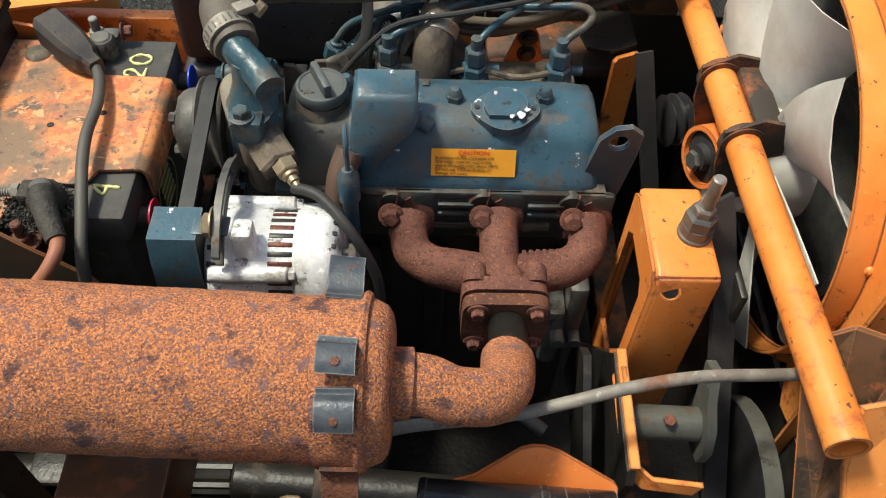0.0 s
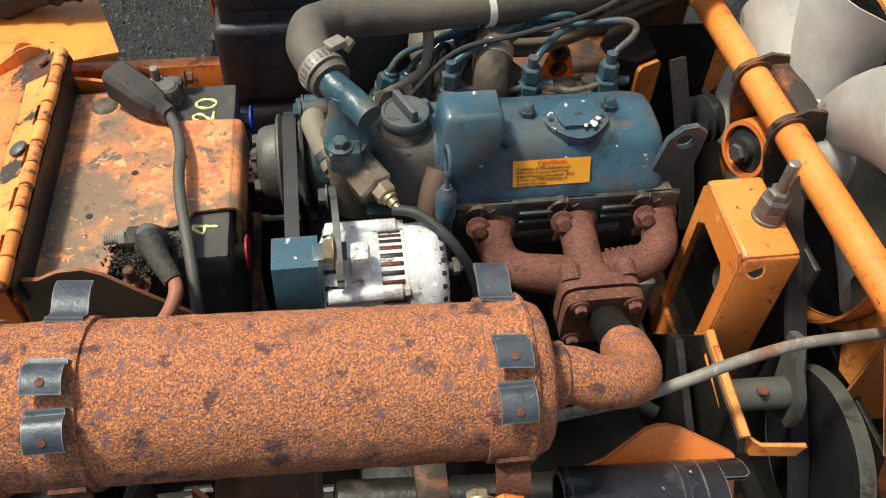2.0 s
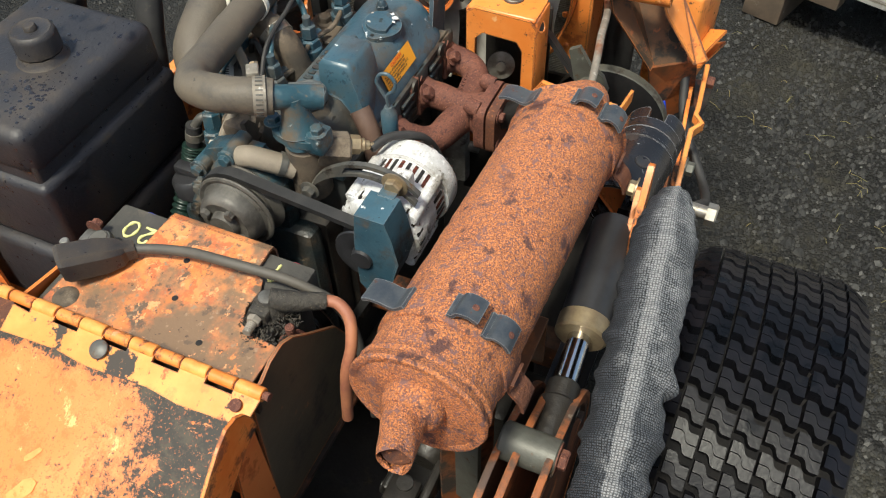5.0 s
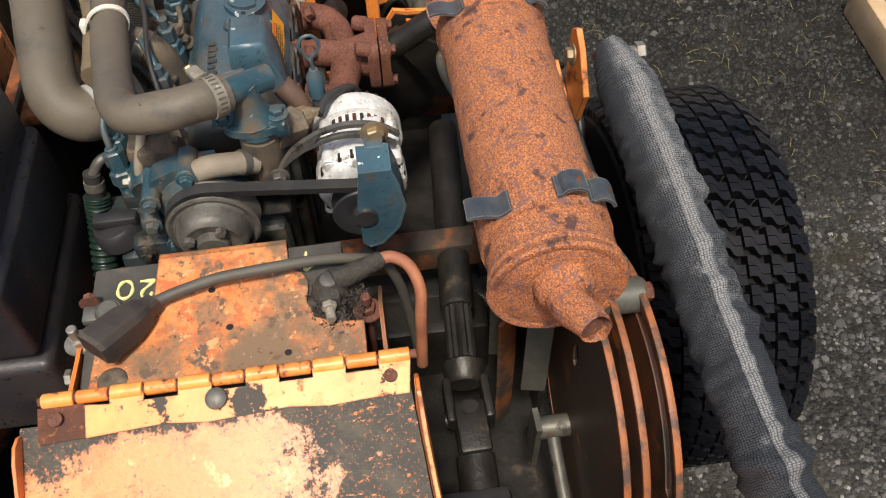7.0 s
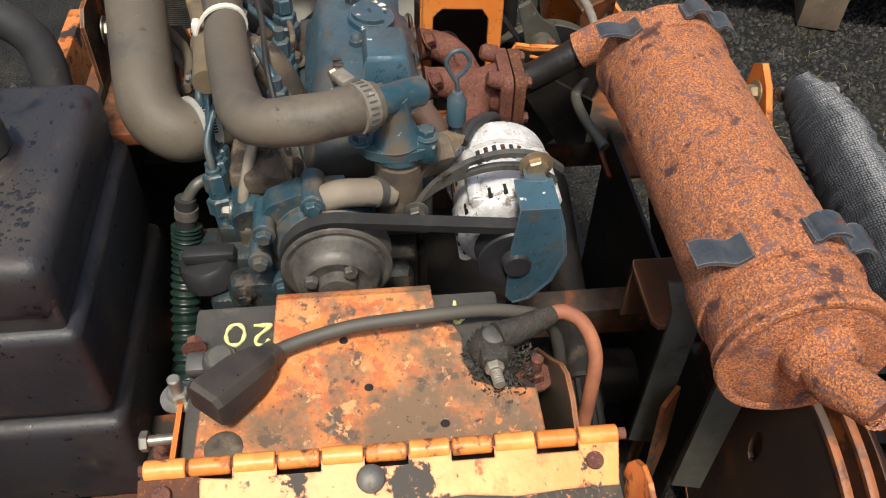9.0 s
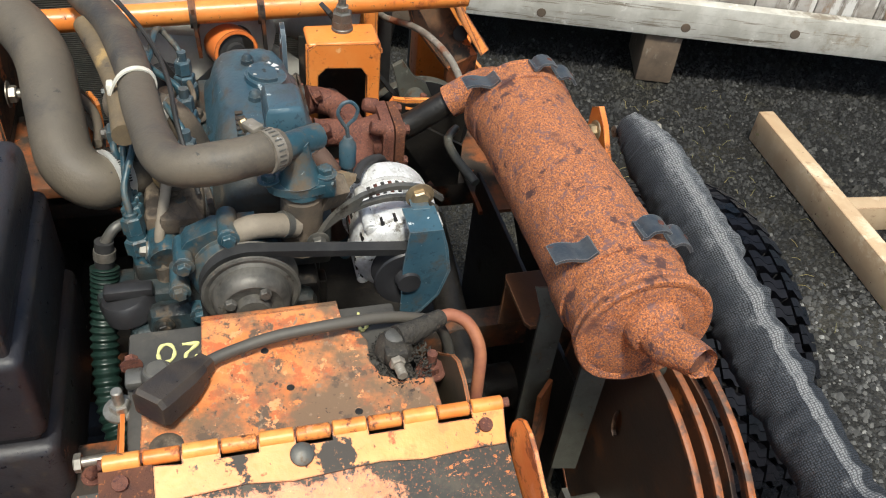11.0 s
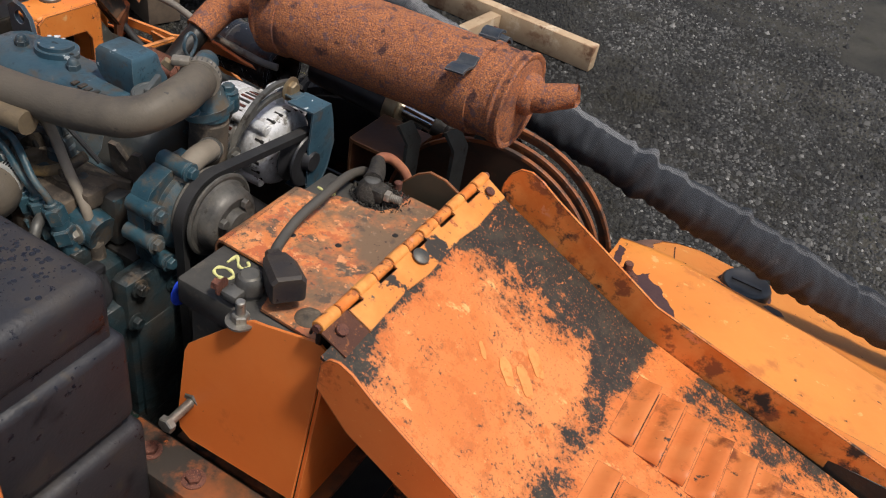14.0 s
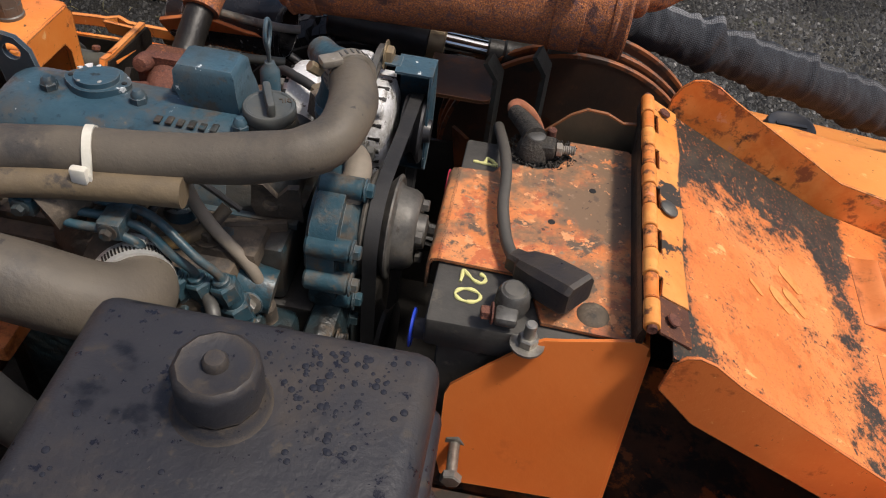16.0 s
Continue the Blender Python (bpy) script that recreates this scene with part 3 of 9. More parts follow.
            es += [self.bm.edges.new((lv[k], lv[(k + 1) % len(lv)])) for k in range(len(lv))]
        fs = [f for f in bmesh.ops.triangle_fill(self.bm, use_beauty=True, use_dissolve=False, edges=es, normal=n)["geom"] if isinstance(f, bmesh.types.BMFace)]
        ex = bmesh.ops.extrude_face_region(self.bm, geom=fs)
        bmesh.ops.translate(self.bm, vec=n * thick, verts=[g for g in ex["geom"] if isinstance(g, bmesh.types.BMVert)])
        return self

    def strip(self, line, width, thick, side):
        """A bent metal strip: its middle line, width along side."""
        side = V(side).normalized()
        pts = [V(p) for p in line]
        rows = []
        for i, q in enumerate(pts):
            d = (pts[min(i + 1, len(pts) - 1)] - pts[max(i - 1, 0)]).normalized()
            n = d.cross(side).normalized()
            rows.append([self.bm.verts.new(q + side * a * width / 2 + n * b * thick / 2) for a, b in ((-1, -1), (1, -1), (1, 1), (-1, 1))])
        for A, B in zip(rows, rows[1:]):
            for k in range(4):
                self.bm.faces.new((A[k], A[(k + 1) % 4], B[(k + 1) % 4], B[k]))
        self.bm.faces.new(rows[0][::-1])
        self.bm.faces.new(rows[-1])
        return self

    def loft(self, rings):
        vs = [[self.bm.verts.new(p) for p in r] for r in rings]
        for A, B in zip(vs, vs[1:]):
            for k in range(len(A)):
                self.bm.faces.new((A[k], A[(k + 1) % len(A)], B[(k + 1) % len(A)], B[k]))
        self.bm.faces.new(vs[0][::-1])
        self.bm.faces.new(vs[-1])
        return self

    def poly(self, pts):
        self.bm.faces.new([self.bm.verts.new(p) for p in pts])
        return self


BASE = {}


def thing(name, at, label, category, group="", kind=""):
    ob = new(name)
    ob.empty_display_size = 0.05
    ob.location = at
    BASE[ob] = V(at)
    return tagged(ob, label, category, group, kind)


def to_object(name, m, material, at, smooth):
    bm = m.bm
    bmesh.ops.recalc_face_normals(bm, faces=bm.faces)
    me = bpy.data.meshes.new(name)
    bmesh.ops.translate(bm, vec=-at, verts=bm.verts)
    bm.to_mesh(me)
    bm.free()
    me.materials.append(material)
    me.shade_smooth()
    me.set_sharp_from_angle(angle=radians(smooth))
    return new(name, me)


def part(name, m, material, parent, label="", smooth=38):
    ob = to_object(name, m, material, BASE[parent], smooth)
    ob.parent = parent
    BASE[ob] = BASE[parent]
    return tagged(ob, label)


def solo(name, m, material, at, label, category, group="", kind="", smooth=38):
    at = V(at)
    ob = to_object(name, m, material, at, smooth)
    ob.location = at
    BASE[ob] = at
    return tagged(ob, label, category, group, kind)


def bolt(parent, p, d, r=0.006, h=0.005, material=None, washer=True, stud=0.0, name="bolt", label=""):
    m = Mesh()
    d = V(d).normalized()
    p = V(p)
    if washer:
        m.rev(p, d, [(0, r * 1.5), (0.0012, r * 1.5), (0.0016, r * 1.35)], 18)
    m.hexa(p + d * 0.0014, d, r, h)
    if stud:
        m.cyl(p + d * h, p + d * (h + stud), r * 0.55, seg=12, edge=0.001)
    return part(name, m, material or M_steel, parent, label)


def circle(cx, cy, r, n=16):
    return [(cx + r * math.cos(2 * math.pi * k / n), cy + r * math.sin(2 * math.pi * k / n)) for k in range(n)]


# ---- ground ----
def ground():
    m = Mesh()
    m.poly([(-400, -400, GROUND - 0.004), (400, -400, GROUND - 0.004), (400, 400, GROUND - 0.004), (-400, 400, GROUND - 0.004)])
    solo("ground", m, M_gravel, (0, 0, GROUND), "dark grey gravel yard with damp patches", "ground", kind="structure")
    rng = np.random.default_rng(5)
    verts, faces = [], []
    base = np.array([(1, 0, 0), (0.2, 0.95, 0.1), (-0.9, 0.3, 0), (-0.4, -0.9, 0.05), (0.6, -0.75, 0), (0.1, 0.05, 0.75), (0.55, 0.2, 0.5), (-0.4, -0.2, 0.55)])
    fc = [(0, 1, 6), (1, 5, 6), (1, 2, 5), (2, 7, 5), (2, 3, 7), (3, 4, 7), (4, 5, 7), (4, 6, 5), (4, 0, 6)]
    spots = [(rng.uniform(-1.3, 1.2), rng.uniform(-1.9, 0.1)) for _ in range(80000)] + [(rng.uniform(-0.6, 2.4), rng.uniform(-3.4, -1.9)) for _ in range(26000)] + [(rng.uniform(1.2, 2.4), rng.uniform(-1.9, 0.0)) for _ in range(14000)] + [(rng.uniform(-0.9, 0.9), rng.uniform(0.95, 2.4)) for _ in range(9000)] + [(rng.uniform(0.3, 1.3), rng.uniform(0.0, 0.5)) for _ in range(5000)]
    for x, y in spots:
        s = 0.0026 + 0.0044 * rng.random() ** 2.2 + (0.006 if rng.random() < 0.015 else 0)
        a = rng.uniform(0, 6.3)
        c, sn = math.cos(a), math.sin(a)
        b = base * (1 + 0.35 * (rng.random((8, 3)) - 0.5)) * s
        k = len(verts)
        verts += [(x + p[0] * c - p[1] * sn, y + p[0] * sn + p[1] * c, GROUND - 0.0040 + p[2] * 1.25) for p in b]
        faces += [(i + k, j + k, h + k) for i, j, h in fc]
    me = bpy.data.meshes.new("gravel")
    me.from_pydata(verts, [], faces)
    me.materials.append(M_stone)
    tagged(new("gravel", me), "loose dark grey crushed stones on the yard", "gravel", kind="stuff")


def dry_grass():
    rng = random.Random(21)
    m = Mesh()
    for cx, cy, n in ((0.55, -0.25, 22), (0.75, -0.05, 16), (0.95, 0.15, 16), (0.35, -0.45, 22), (0.62, -0.42, 26), (0.2, -0.35, 16), (0.8, -0.5, 26)):
        for _ in range(n):
            x, y = rng.gauss(cx, 0.10), rng.gauss(cy, 0.10)
            a, ln = rng.uniform(0, 6.28), rng.uniform(0.008, 0.035)
            up = rng.uniform(0.002, 0.012)
            p = V((x, y, GROUND + 0.002))
            d = V((math.cos(a), math.sin(a), 0))
            m.strip([p, p + d * ln * 0.5 + V((0, 0, up)), p + d * ln + V((0, 0, up * 0.6))], 0.0009, 0.0005, (-d.y, d.x, 0))
    solo("dry_grass", m, M_straw, (0.5, -0.3, GROUND), "wisps of dry straw on the gravel", "grass", kind="stuff")


# ---- things round the machine ----
def plank(name, a, b, width, height, material, parent=None, label="", group="", z0=GROUND):
    """A timber on edge from a to b on the ground."""
    a, b = V((*a, z0)), V((*b, z0))
    d = (b - a).normalized()
    s = V((-d.y, d.x, 0))
    m = Mesh()
    rot = Matrix((d, s, V((0, 0, 1)))).transposed()
    c = (a + b) / 2 + V((0, 0, height / 2))
    m.box(c - V(((b - a).length / 2, width / 2, height / 2)), c + V(((b - a).length / 2, width / 2, height / 2)), 0.003, rot)
    if parent:
        return part(name, m, material, parent, label)
    return solo(name, m, material, a, label, "timber", group)


def trailer():
    d = V((-0.3185, -0.948, 0))
    n = V((-0.948, 0.3185, 0))
    o = V((0.952, -0.511, GROUND))
    t = thing("wooden_crate", o, "large weathered grey wooden crate raised on short blocks", "crate")
    rot = Matrix((d, n, V((0, 0, 1)))).transposed()

    def slab(s0, s1, z0, z1, off, thick, name, mat, label=""):
        m = Mesh()
        c = o + d * (s0 + s1) / 2 + n * (off + thick / 2) + V((0, 0, (z0 + z1) / 2))
        h = V(((s1 - s0) / 2, thick / 2, (z1 - z0) / 2))
        m.box(c - h, c + h, 0.003, rot)
        return part(name, m, mat, t, label)

    # darker board takes the place of the rail's first stretch
    slab(-0.80, -0.58, 0.095, 0.235, -0.036, 0.040, "end_board", M_block, "dark brown end board")
    slab(-0.58, 0.76, 0.132, 0.22, -0.036, 0.036, "rail", M_railwood, "grey lower rail with knots")
    s = -0.80
    rng = random.Random(3)
    while s < 0.80:
        w = 0.13 + 0.02 * rng.random()
        slab(s, min(s + w - 0.0015, 0.845), 0.14 + 0.015 * rng.random(), 0.78, -0.062, 0.022, "plank", M_oldwood)
        s += w
    slab(0.77, 0.84, 0.135, 0.78, -0.04, 0.02, "corner_board", M_oldwood)
    slab(-0.78, 0.83, 0.15, 0.17, -0.9, 0.84, "floor_panel", M_oldwood)
    for s0 in (-0.06, 0.75, -0.78):
        m = Mesh()
        c = o + d * (s0 + 0.04) + n * -0.10 + V((0, 0, 0.065))
        h = V((0.045, 0.09, 0.065))
        m.box(c - h, c + h, 0.004, rot)
        part("support_block", m, M_block, t, "dark brown wooden block")
    for s0, z in ((-0.33, 0.157), (0.28, 0.175), (0.02, 0.16), (0.58, 0.17), (-0.62, 0.17)):
        m = Mesh()
        m.rev(o + d * s0 + V((0, 0, z)) + n * -0.0005, n, [(0, 0.012), (0.0015, 0.011), (0.002, 0.0)], 14)
        part("knot", m, M_block, t, "dark knot in the rail")


def timber_frame():
    t = thing("timber_frame", (0.4, -0.9, GROUND), "pale sawn timbers nailed in an H lying on gravel", "timber frame")
    plank("side_timber", (0.70, -0.640), (0.082, -0.605), 0.038, 0.075, M_newwood, t)
    plank("cross_timber", (0.378, -0.645), (0.322, -1.165), 0.038, 0.062, M_newwood, t)
    plank("end_timber", (0.63, -1.205), (0.00, -1.17), 0.040, 0.075, M_newwood, t)


def tyre(at, label):
    """A turf wheel with zig-zag tread blocks; axle along y."""
    c = V(at)
    R = 0.243
    t = thing("wheel", c, label, "wheel", "turf wheels")
    m = Mesh()
    w = 0.090
    prof = [(-w, 0.125), (-w, 0.16), (-w * 1.06, 0.19), (-w * 1.0, 0.217), (-w * 0.84, R - 0.022), (0, R - 0.019), (w * 0.84, R - 0.022), (w * 1.0, 0.217), (w * 1.06, 0.19), (w, 0.16), (w, 0.125)]
    m.rev(c, (0, 1, 0), prof, 64, ang=(0, 0, 1), close=False)
    part("tyre", m, M_groove, t, smooth=60)
    m = Mesh()
    rows, cols = 7, 50
    path = ((-0.5, 0.27), (-0.16, 0.28), (-0.05, 0.34), (0.07, 0.55), (0.18, 0.61), (0.5, 0.62))
    for i in range(rows):
        y0 = -w * 0.97 + (i + 0.5) * 2 * w * 0.97 / rows
        for k in range(cols):
            a0 = 2 * math.pi * (k + 0.06 * i) / cols
            for e0, e1 in ((-0.365, -0.016), (0.016, 0.365)):
                lo, hi = [], []
                for (u, v), e in [(q, e0) for q in path] + [(q, e1) for q in path[::-1]]:
                    y = y0 + u * 2 * w / rows * 0.88
                    base = R - 0.012 - 0.02 * max(0, abs(y) / w - 0.72) ** 1.2 * 3
                    for dst, r, g in ((lo, base - 0.009, 1.0), (hi, base + 0.0085, 0.95)):
                        aa = a0 + (v - 0.45 + e * g) * 2 * math.pi / cols
                        dst.append(m.bm.verts.new(c + V((math.sin(aa) * r, y0 + (y - y0) * (0.97 if g < 1 else 1), math.cos(aa) * r))))
                m.bm.faces.new(hi)
                for j in range(12):
                    m.bm.faces.new((lo[j], lo[(j + 1) % 12], hi[(j + 1) % 12], hi[j]))
    part("tread", m, M_tyre, t, smooth=20)
    m = Mesh()
    m.rev(c, (0, 1, 0), [(-0.09, 0.126), (-0.075, 0.11), (-0.02, 0.10), (-0.02, 0.0)], 40, ang=(0, 0, 1), close=False)
    m.rev(c, (0, 1, 0), [(0.09, 0.126), (0.075, 0.11), (0.02, 0.10), (0.02, 0.0)], 40, ang=(0, 0, 1), close=False)
    part("rim", m, M_orange_dirty_shaded, t, "grimy orange steel rim")
    m = Mesh()
    m.cyl(c + V((0, -0.05, 0)), c + V((0, 0.05, 0)), 0.035, edge=0.005)
    part("hub", m, M_grime_shade, t)


M_block = surface("dark_brown_timber", (0.16, 0.115, 0.08), (0.10, 0.075, 0.055), 14, 0.7, layers=(((0.28, 0.24, 0.19), 20, 0.58, 0.68, 0.8),), bump=0.5, bump_scale=120)


# ---- muffler ----
AX0, AX1 = V((-0.342, 0.2975, 0.8645)), V((-0.030, 0.2918, 0.8532))
AXD = (AX1 - AX0).normalized()


def on_axis(x):
    return AX0 + AXD * ((x - AX0.x) / AXD.x)


def muffler():
    t = thing("muffler", on_axis(-0.18) - V((0, 0, 0.05)), "long cylindrical muffler covered in scaly orange rust", "muffler")
    L = (AX1 - AX0).length
    r = 0.0478

    def flaky(m, depth):
        for v in m.bm.verts:
            q = v.co - AX0
            out = (q - AXD * q.dot(AXD)).normalized()
            v.co += out * depth * (noise.noise(v.co * 95) + 0.6 * noise.noise(v.co * 240))
        return m

    m = Mesh()
    m.rev(AX0, AXD, [(0.004 + (L - 0.008) * k / 90, r) for k in range(91)], 120, ang=(0, 0, 1), close=False)
    part("shell", flaky(m, 0.0006), M_rust, t, smooth=60)
    m = Mesh()
    m.rev(AX0, -AXD, [(-0.014, r), (-0.013, r + 0.0018), (-0.010, r + 0.0026), (-0.0075, r + 0.0010), (-0.005, r + 0.0020), (0.0, r + 0.0042), (0.0025, r + 0.0030), (0.0030, r + 0.0004), (0.0016, r - 0.003), (0.003, r * 0.86), (0.0045, r * 0.6), (0.005, 0.0)], 110, ang=(0, 0, 1), close=False)
    part("end_cap", flaky(m, 0.0005), M_rust, t)
    m = Mesh()
    m.rev(AX1, AXD, [(-0.012, r), (-0.010, r + 0.0016), (-0.006, r + 0.0012), (-0.0045, r + 0.0034), (-0.002, r + 0.0046), (0.0005, r + 0.0030), (0.001, r + 0.0003), (0.005, r - 0.0012), (0.0095, r * 0.93), (0.0125, r * 0.84), (0.0140, r * 0.70), (0.0145, 0.0)], 110, ang=(0, 0, 1), close=False)
    part("end_cap", flaky(m, 0.0005), M_rust, t)
    # outlet: pressed boss, then a pipe that kinks and ends in a ragged cut
    m = Mesh()
    b = AX0 + V((0, -0.002, 0.010))
    m.rev(b + AXD * 0.004, -AXD, [(0, 0.0262), (0.006, 0.0262), (0.0075, 0.0248), (0.0085, 0.0222), (0.0150, 0.0215), (0.0190, 0.0198), (0.0215, 0.0165), (0.022, 0.0)], 48, ang=(0, 0, 1), close=False)
    part("outlet_boss", flaky(m, 0.0004), M_rust, t)
    m = Mesh()
    line = [b - AXD * 0.014, b - AXD * 0.024 + V((0, 0, 0.002)), b - AXD * 0.036 + V((0, -0.004, 0.0065)), b - AXD * 0.047 + V((0, -0.008, 0.0105)), b - AXD * 0.0555 + V((0, -0.0105, 0.013))]
    m.tube(line, lambda s, a: 0.0158 - 0.0028 * min(1, s * 1.7) - 0.0018 * max(0, s - 0.6) * 2.5 + 0.0004 * math.sin(5 * a + 9 * s), 30, caps=False)
    rim = sorted(m.bm.verts, key=lambda v: (v.co - b).dot(AXD))[:30]
    for v in rim:
        v.co += AXD * 0.004 * (0.5 + noise.noise(v.co * 130)) + AXD * 0.22 * max(0.0, b.z + 0.019 - v.co.z)
    part("outlet_pipe", m, M_rust, t, "rusted outlet pipe with a ragged end")
    m = Mesh()
    m.cyl(line[1], line[-1] + AXD * 0.0085 + V((0, 0.0015, -0.002)), 0.0106, seg=20)
    part("outlet_bore", m, M_rust_dark, t, "sooty bore")
    # inlet elbow
    m = Mesh()
    m.tube([AX1 + AXD * 0.008, AX1 + AXD * 0.022, AX1 + AXD * 0.034 + V((0, 0.0, -0.002)), (0.020, 0.289, 0.843), (0.042, 0.294, 0.834), (0.052, 0.308, 0.823), (0.056, 0.334, 0.806)], lambda s, a: 0.0174 + 0.0008 * s + (0.0055 if s < 0.06 else 0.0030 if s < 0.20 else 0.0) + 0.0006 * math.sin(9 * s + 2 * a), 28)
    part("inlet_pipe", m, M_rust, t)
    m = Mesh()
    m.tube([(0.0565, 0.322, 0.813), (0.058, 0.348, 0.796), (0.060, 0.370, 0.780), (0.060, 0.392, 0.768)], 0.0138, 20)
    part("down_pipe", m, M_grime_shade, t, "black heat-stained pipe")
    for x in (-0.044, -0.291):
        c = on_axis(x)
        m = Mesh()
        m.rev(c - AXD * 0.014, AXD, [(0, r), (0.0005, r + 0.0022), (0.004, r + 0.0026), (0.024, r + 0.0026), (0.0275, r + 0.0022), (0.028, r)], 96, ang=(0, 0, 1), close=False)
        band = part("strap", flaky(m, 0.0004), M_rust, t)
        for ang, lift in ((-43, 1), (17, 0), (46, 0), (104, 1)):
            a = radians(ang)
            rad = V((0, -math.sin(a), math.cos(a)))
            tan = V((0, -math.cos(a), -math.sin(a)))
            m = Mesh()
            q = c + rad * (r + 0.0035)
            if lift:
                s = -1 if ang < 0 else 1
                line = [q - tan * 0.009 * s, q, q + tan * 0.004 * s + rad * 0.003, q + tan * 0.008 * s + rad * 0.009, q + tan * 0.014 * s + rad * 0.0145, q + tan * 0.019 * s + rad * 0.0165]
            else:
                line = [q - tan * 0.012, q - tan * 0.008 + rad * 0.0008, q - tan * 0.0055 + rad * 0.006, q + tan * 0.002 + rad * 0.0085, q + tan * 0.009 + rad * 0.0070]
            m.strip(spline(line, 4), 0.0205, 0.0026, AXD + V((0, 0.0, 0.06 * (1 if ang > 30 else -1))))
            part("tab", m, M_rust_dark if ang > 100 else M_tabs, band, "bent rusty steel tab" if ang > 100 else "bent blue-grey steel tab")
            if not lift:
                m = Mesh()
                m.rev(q + tan * 0.003 + rad * 0.0099, rad, [(0, 0.0026), (0.0004, 0.0022), (0.0004, 0)], 10)
                part("hole", m, M_rust_red, band)


def manifold():
    t = thing("exhaust_manifold", (0.045, 0.47, 0.72), "cast exhaust manifold with three runners in dark red rust", "manifold")
    for x, z in ((-0.025, 0.786), (0.045, 0.786), (0.115, 0.785)):
        # lobed flange: thick round the bolt, sloping down beyond the port
        m = Mesh()
        lobe = [(-0.0125 * math.sin(a), 0.001 + 0.0125 * math.cos(a)) for a in [radians(-20 + 22 * k) for k in range(8)]]
        m.sheet([(0.012, 0.009), (0.030, -0.001), (0.0335, -0.009), (0.032, -0.030), (-0.004, -0.031)][::-1] + lobe[::-1], (x, 0.4825, z), (1, 0, 0), (0, 0.15, 1), -0.011)
        bmesh.ops.bevel(m.bm, geom=[e for e in m.bm.edges if len(e.link_faces) == 2 and e.calc_face_angle() > 1.0], offset=0.0022, segments=2, profile=0.5, affect="EDGES")
        part("port_flange", m, M_rust_red, t, smooth=60)
        bolt(t, (x - 0.001, 0.4725, z + 0.001), (0, -0.9, 0.45), 0.0066, 0.008, M_rust_red)
    runs = ([(-0.012, 0.478, 0.774), (-0.0125, 0.466, 0.773), (-0.008, 0.450, 0.770), (0.006, 0.4405, 0.767), (0.026, 0.437, 0.765), (0.046, 0.433, 0.764)],
            [(0.0575, 0.478, 0.776), (0.0575, 0.462, 0.776), (0.0575, 0.440, 0.772), (0.0585, 0.404, 0.767)],
            [(0.127, 0.478, 0.774), (0.1275, 0.466, 0.773), (0.123, 0.451, 0.770), (0.110, 0.441, 0.767), (0.090, 0.437, 0.765), (0.068, 0.432, 0.764)])
    for r in runs:
        m = Mesh()
        m.tube(r, lambda s, a: 0.0150 + 0.0030 * max(0, s - 0.55) * 2 + 0.0022 * max(0, 0.16 - s) * 6, 26)
        part("runner", m, M_rust_red, t, smooth=60)
    m = Mesh()
    m.tube([(0.0585, 0.432, 0.767), (0.0588, 0.420, 0.766), (0.0590, 0.406, 0.766)], lambda s, a: 0.0185 + 0.0075 * s * abs(math.cos(a)) ** 0.5, 28)
    part("collector", m, M_rust_red, t, smooth=60)
    plate = [(0.0315 * math.copysign(abs(math.cos(a)) ** 0.35, math.cos(a)), 0.0285 * math.copysign(abs(math.sin(a)) ** 0.35, math.sin(a))) for a in [2 * math.pi * k / 40 for k in range(40)]]
    m = Mesh()
    m.sheet(plate, (0.0590, 0.4100, 0.7675), (1, 0, 0), (0, 0, 1), 0.0115)
    for dx in (-0.022, 0.022):
        m.rev((0.0590 + dx, 0.408, 0.790), (0, 1, 0.25), [(0, 0.0085), (0.012, 0.0082), (0.015, 0.006), (0.016, 0)], 18)
    part("flange", m, M_rust_red, t)
    m = Mesh()
    m.sheet(plate, (0.0595, 0.3965, 0.7660), (1, 0, 0), (0, 0, 1), 0.0100)
    part("flange", m, M_rust_dark, t)
    for x, z in ((0.038, 0.746), (0.081, 0.746), (0.039, 0.786), (0.081, 0.786)):
        bolt(t, (x, 0.3862, z), (0, -1, 0), 0.0052, 0.005, M_rust_red)
    m = Mesh()
    for k in range(6):
        x = 0.074 + k * 0.0052
        m.box((x, 0.4400 + 0.0004 * k, 0.7790), (x + 0.0034, 0.4460 + 0.0004 * k, 0.7804), 0.0005, Matrix.Rotation(radians(28), 3, "X"))
    part("cast_marks", m, M_rust_red, t, "raised cast marks")


M_oilcap = surface("dusty_dark_plastic_cap", (0.062, 0.074, 0.080), (0.095, 0.098, 0.092), 30, 0.55, layers=((DUST, 40, 0.58, 0.70, 0.85),), bump=0.2)


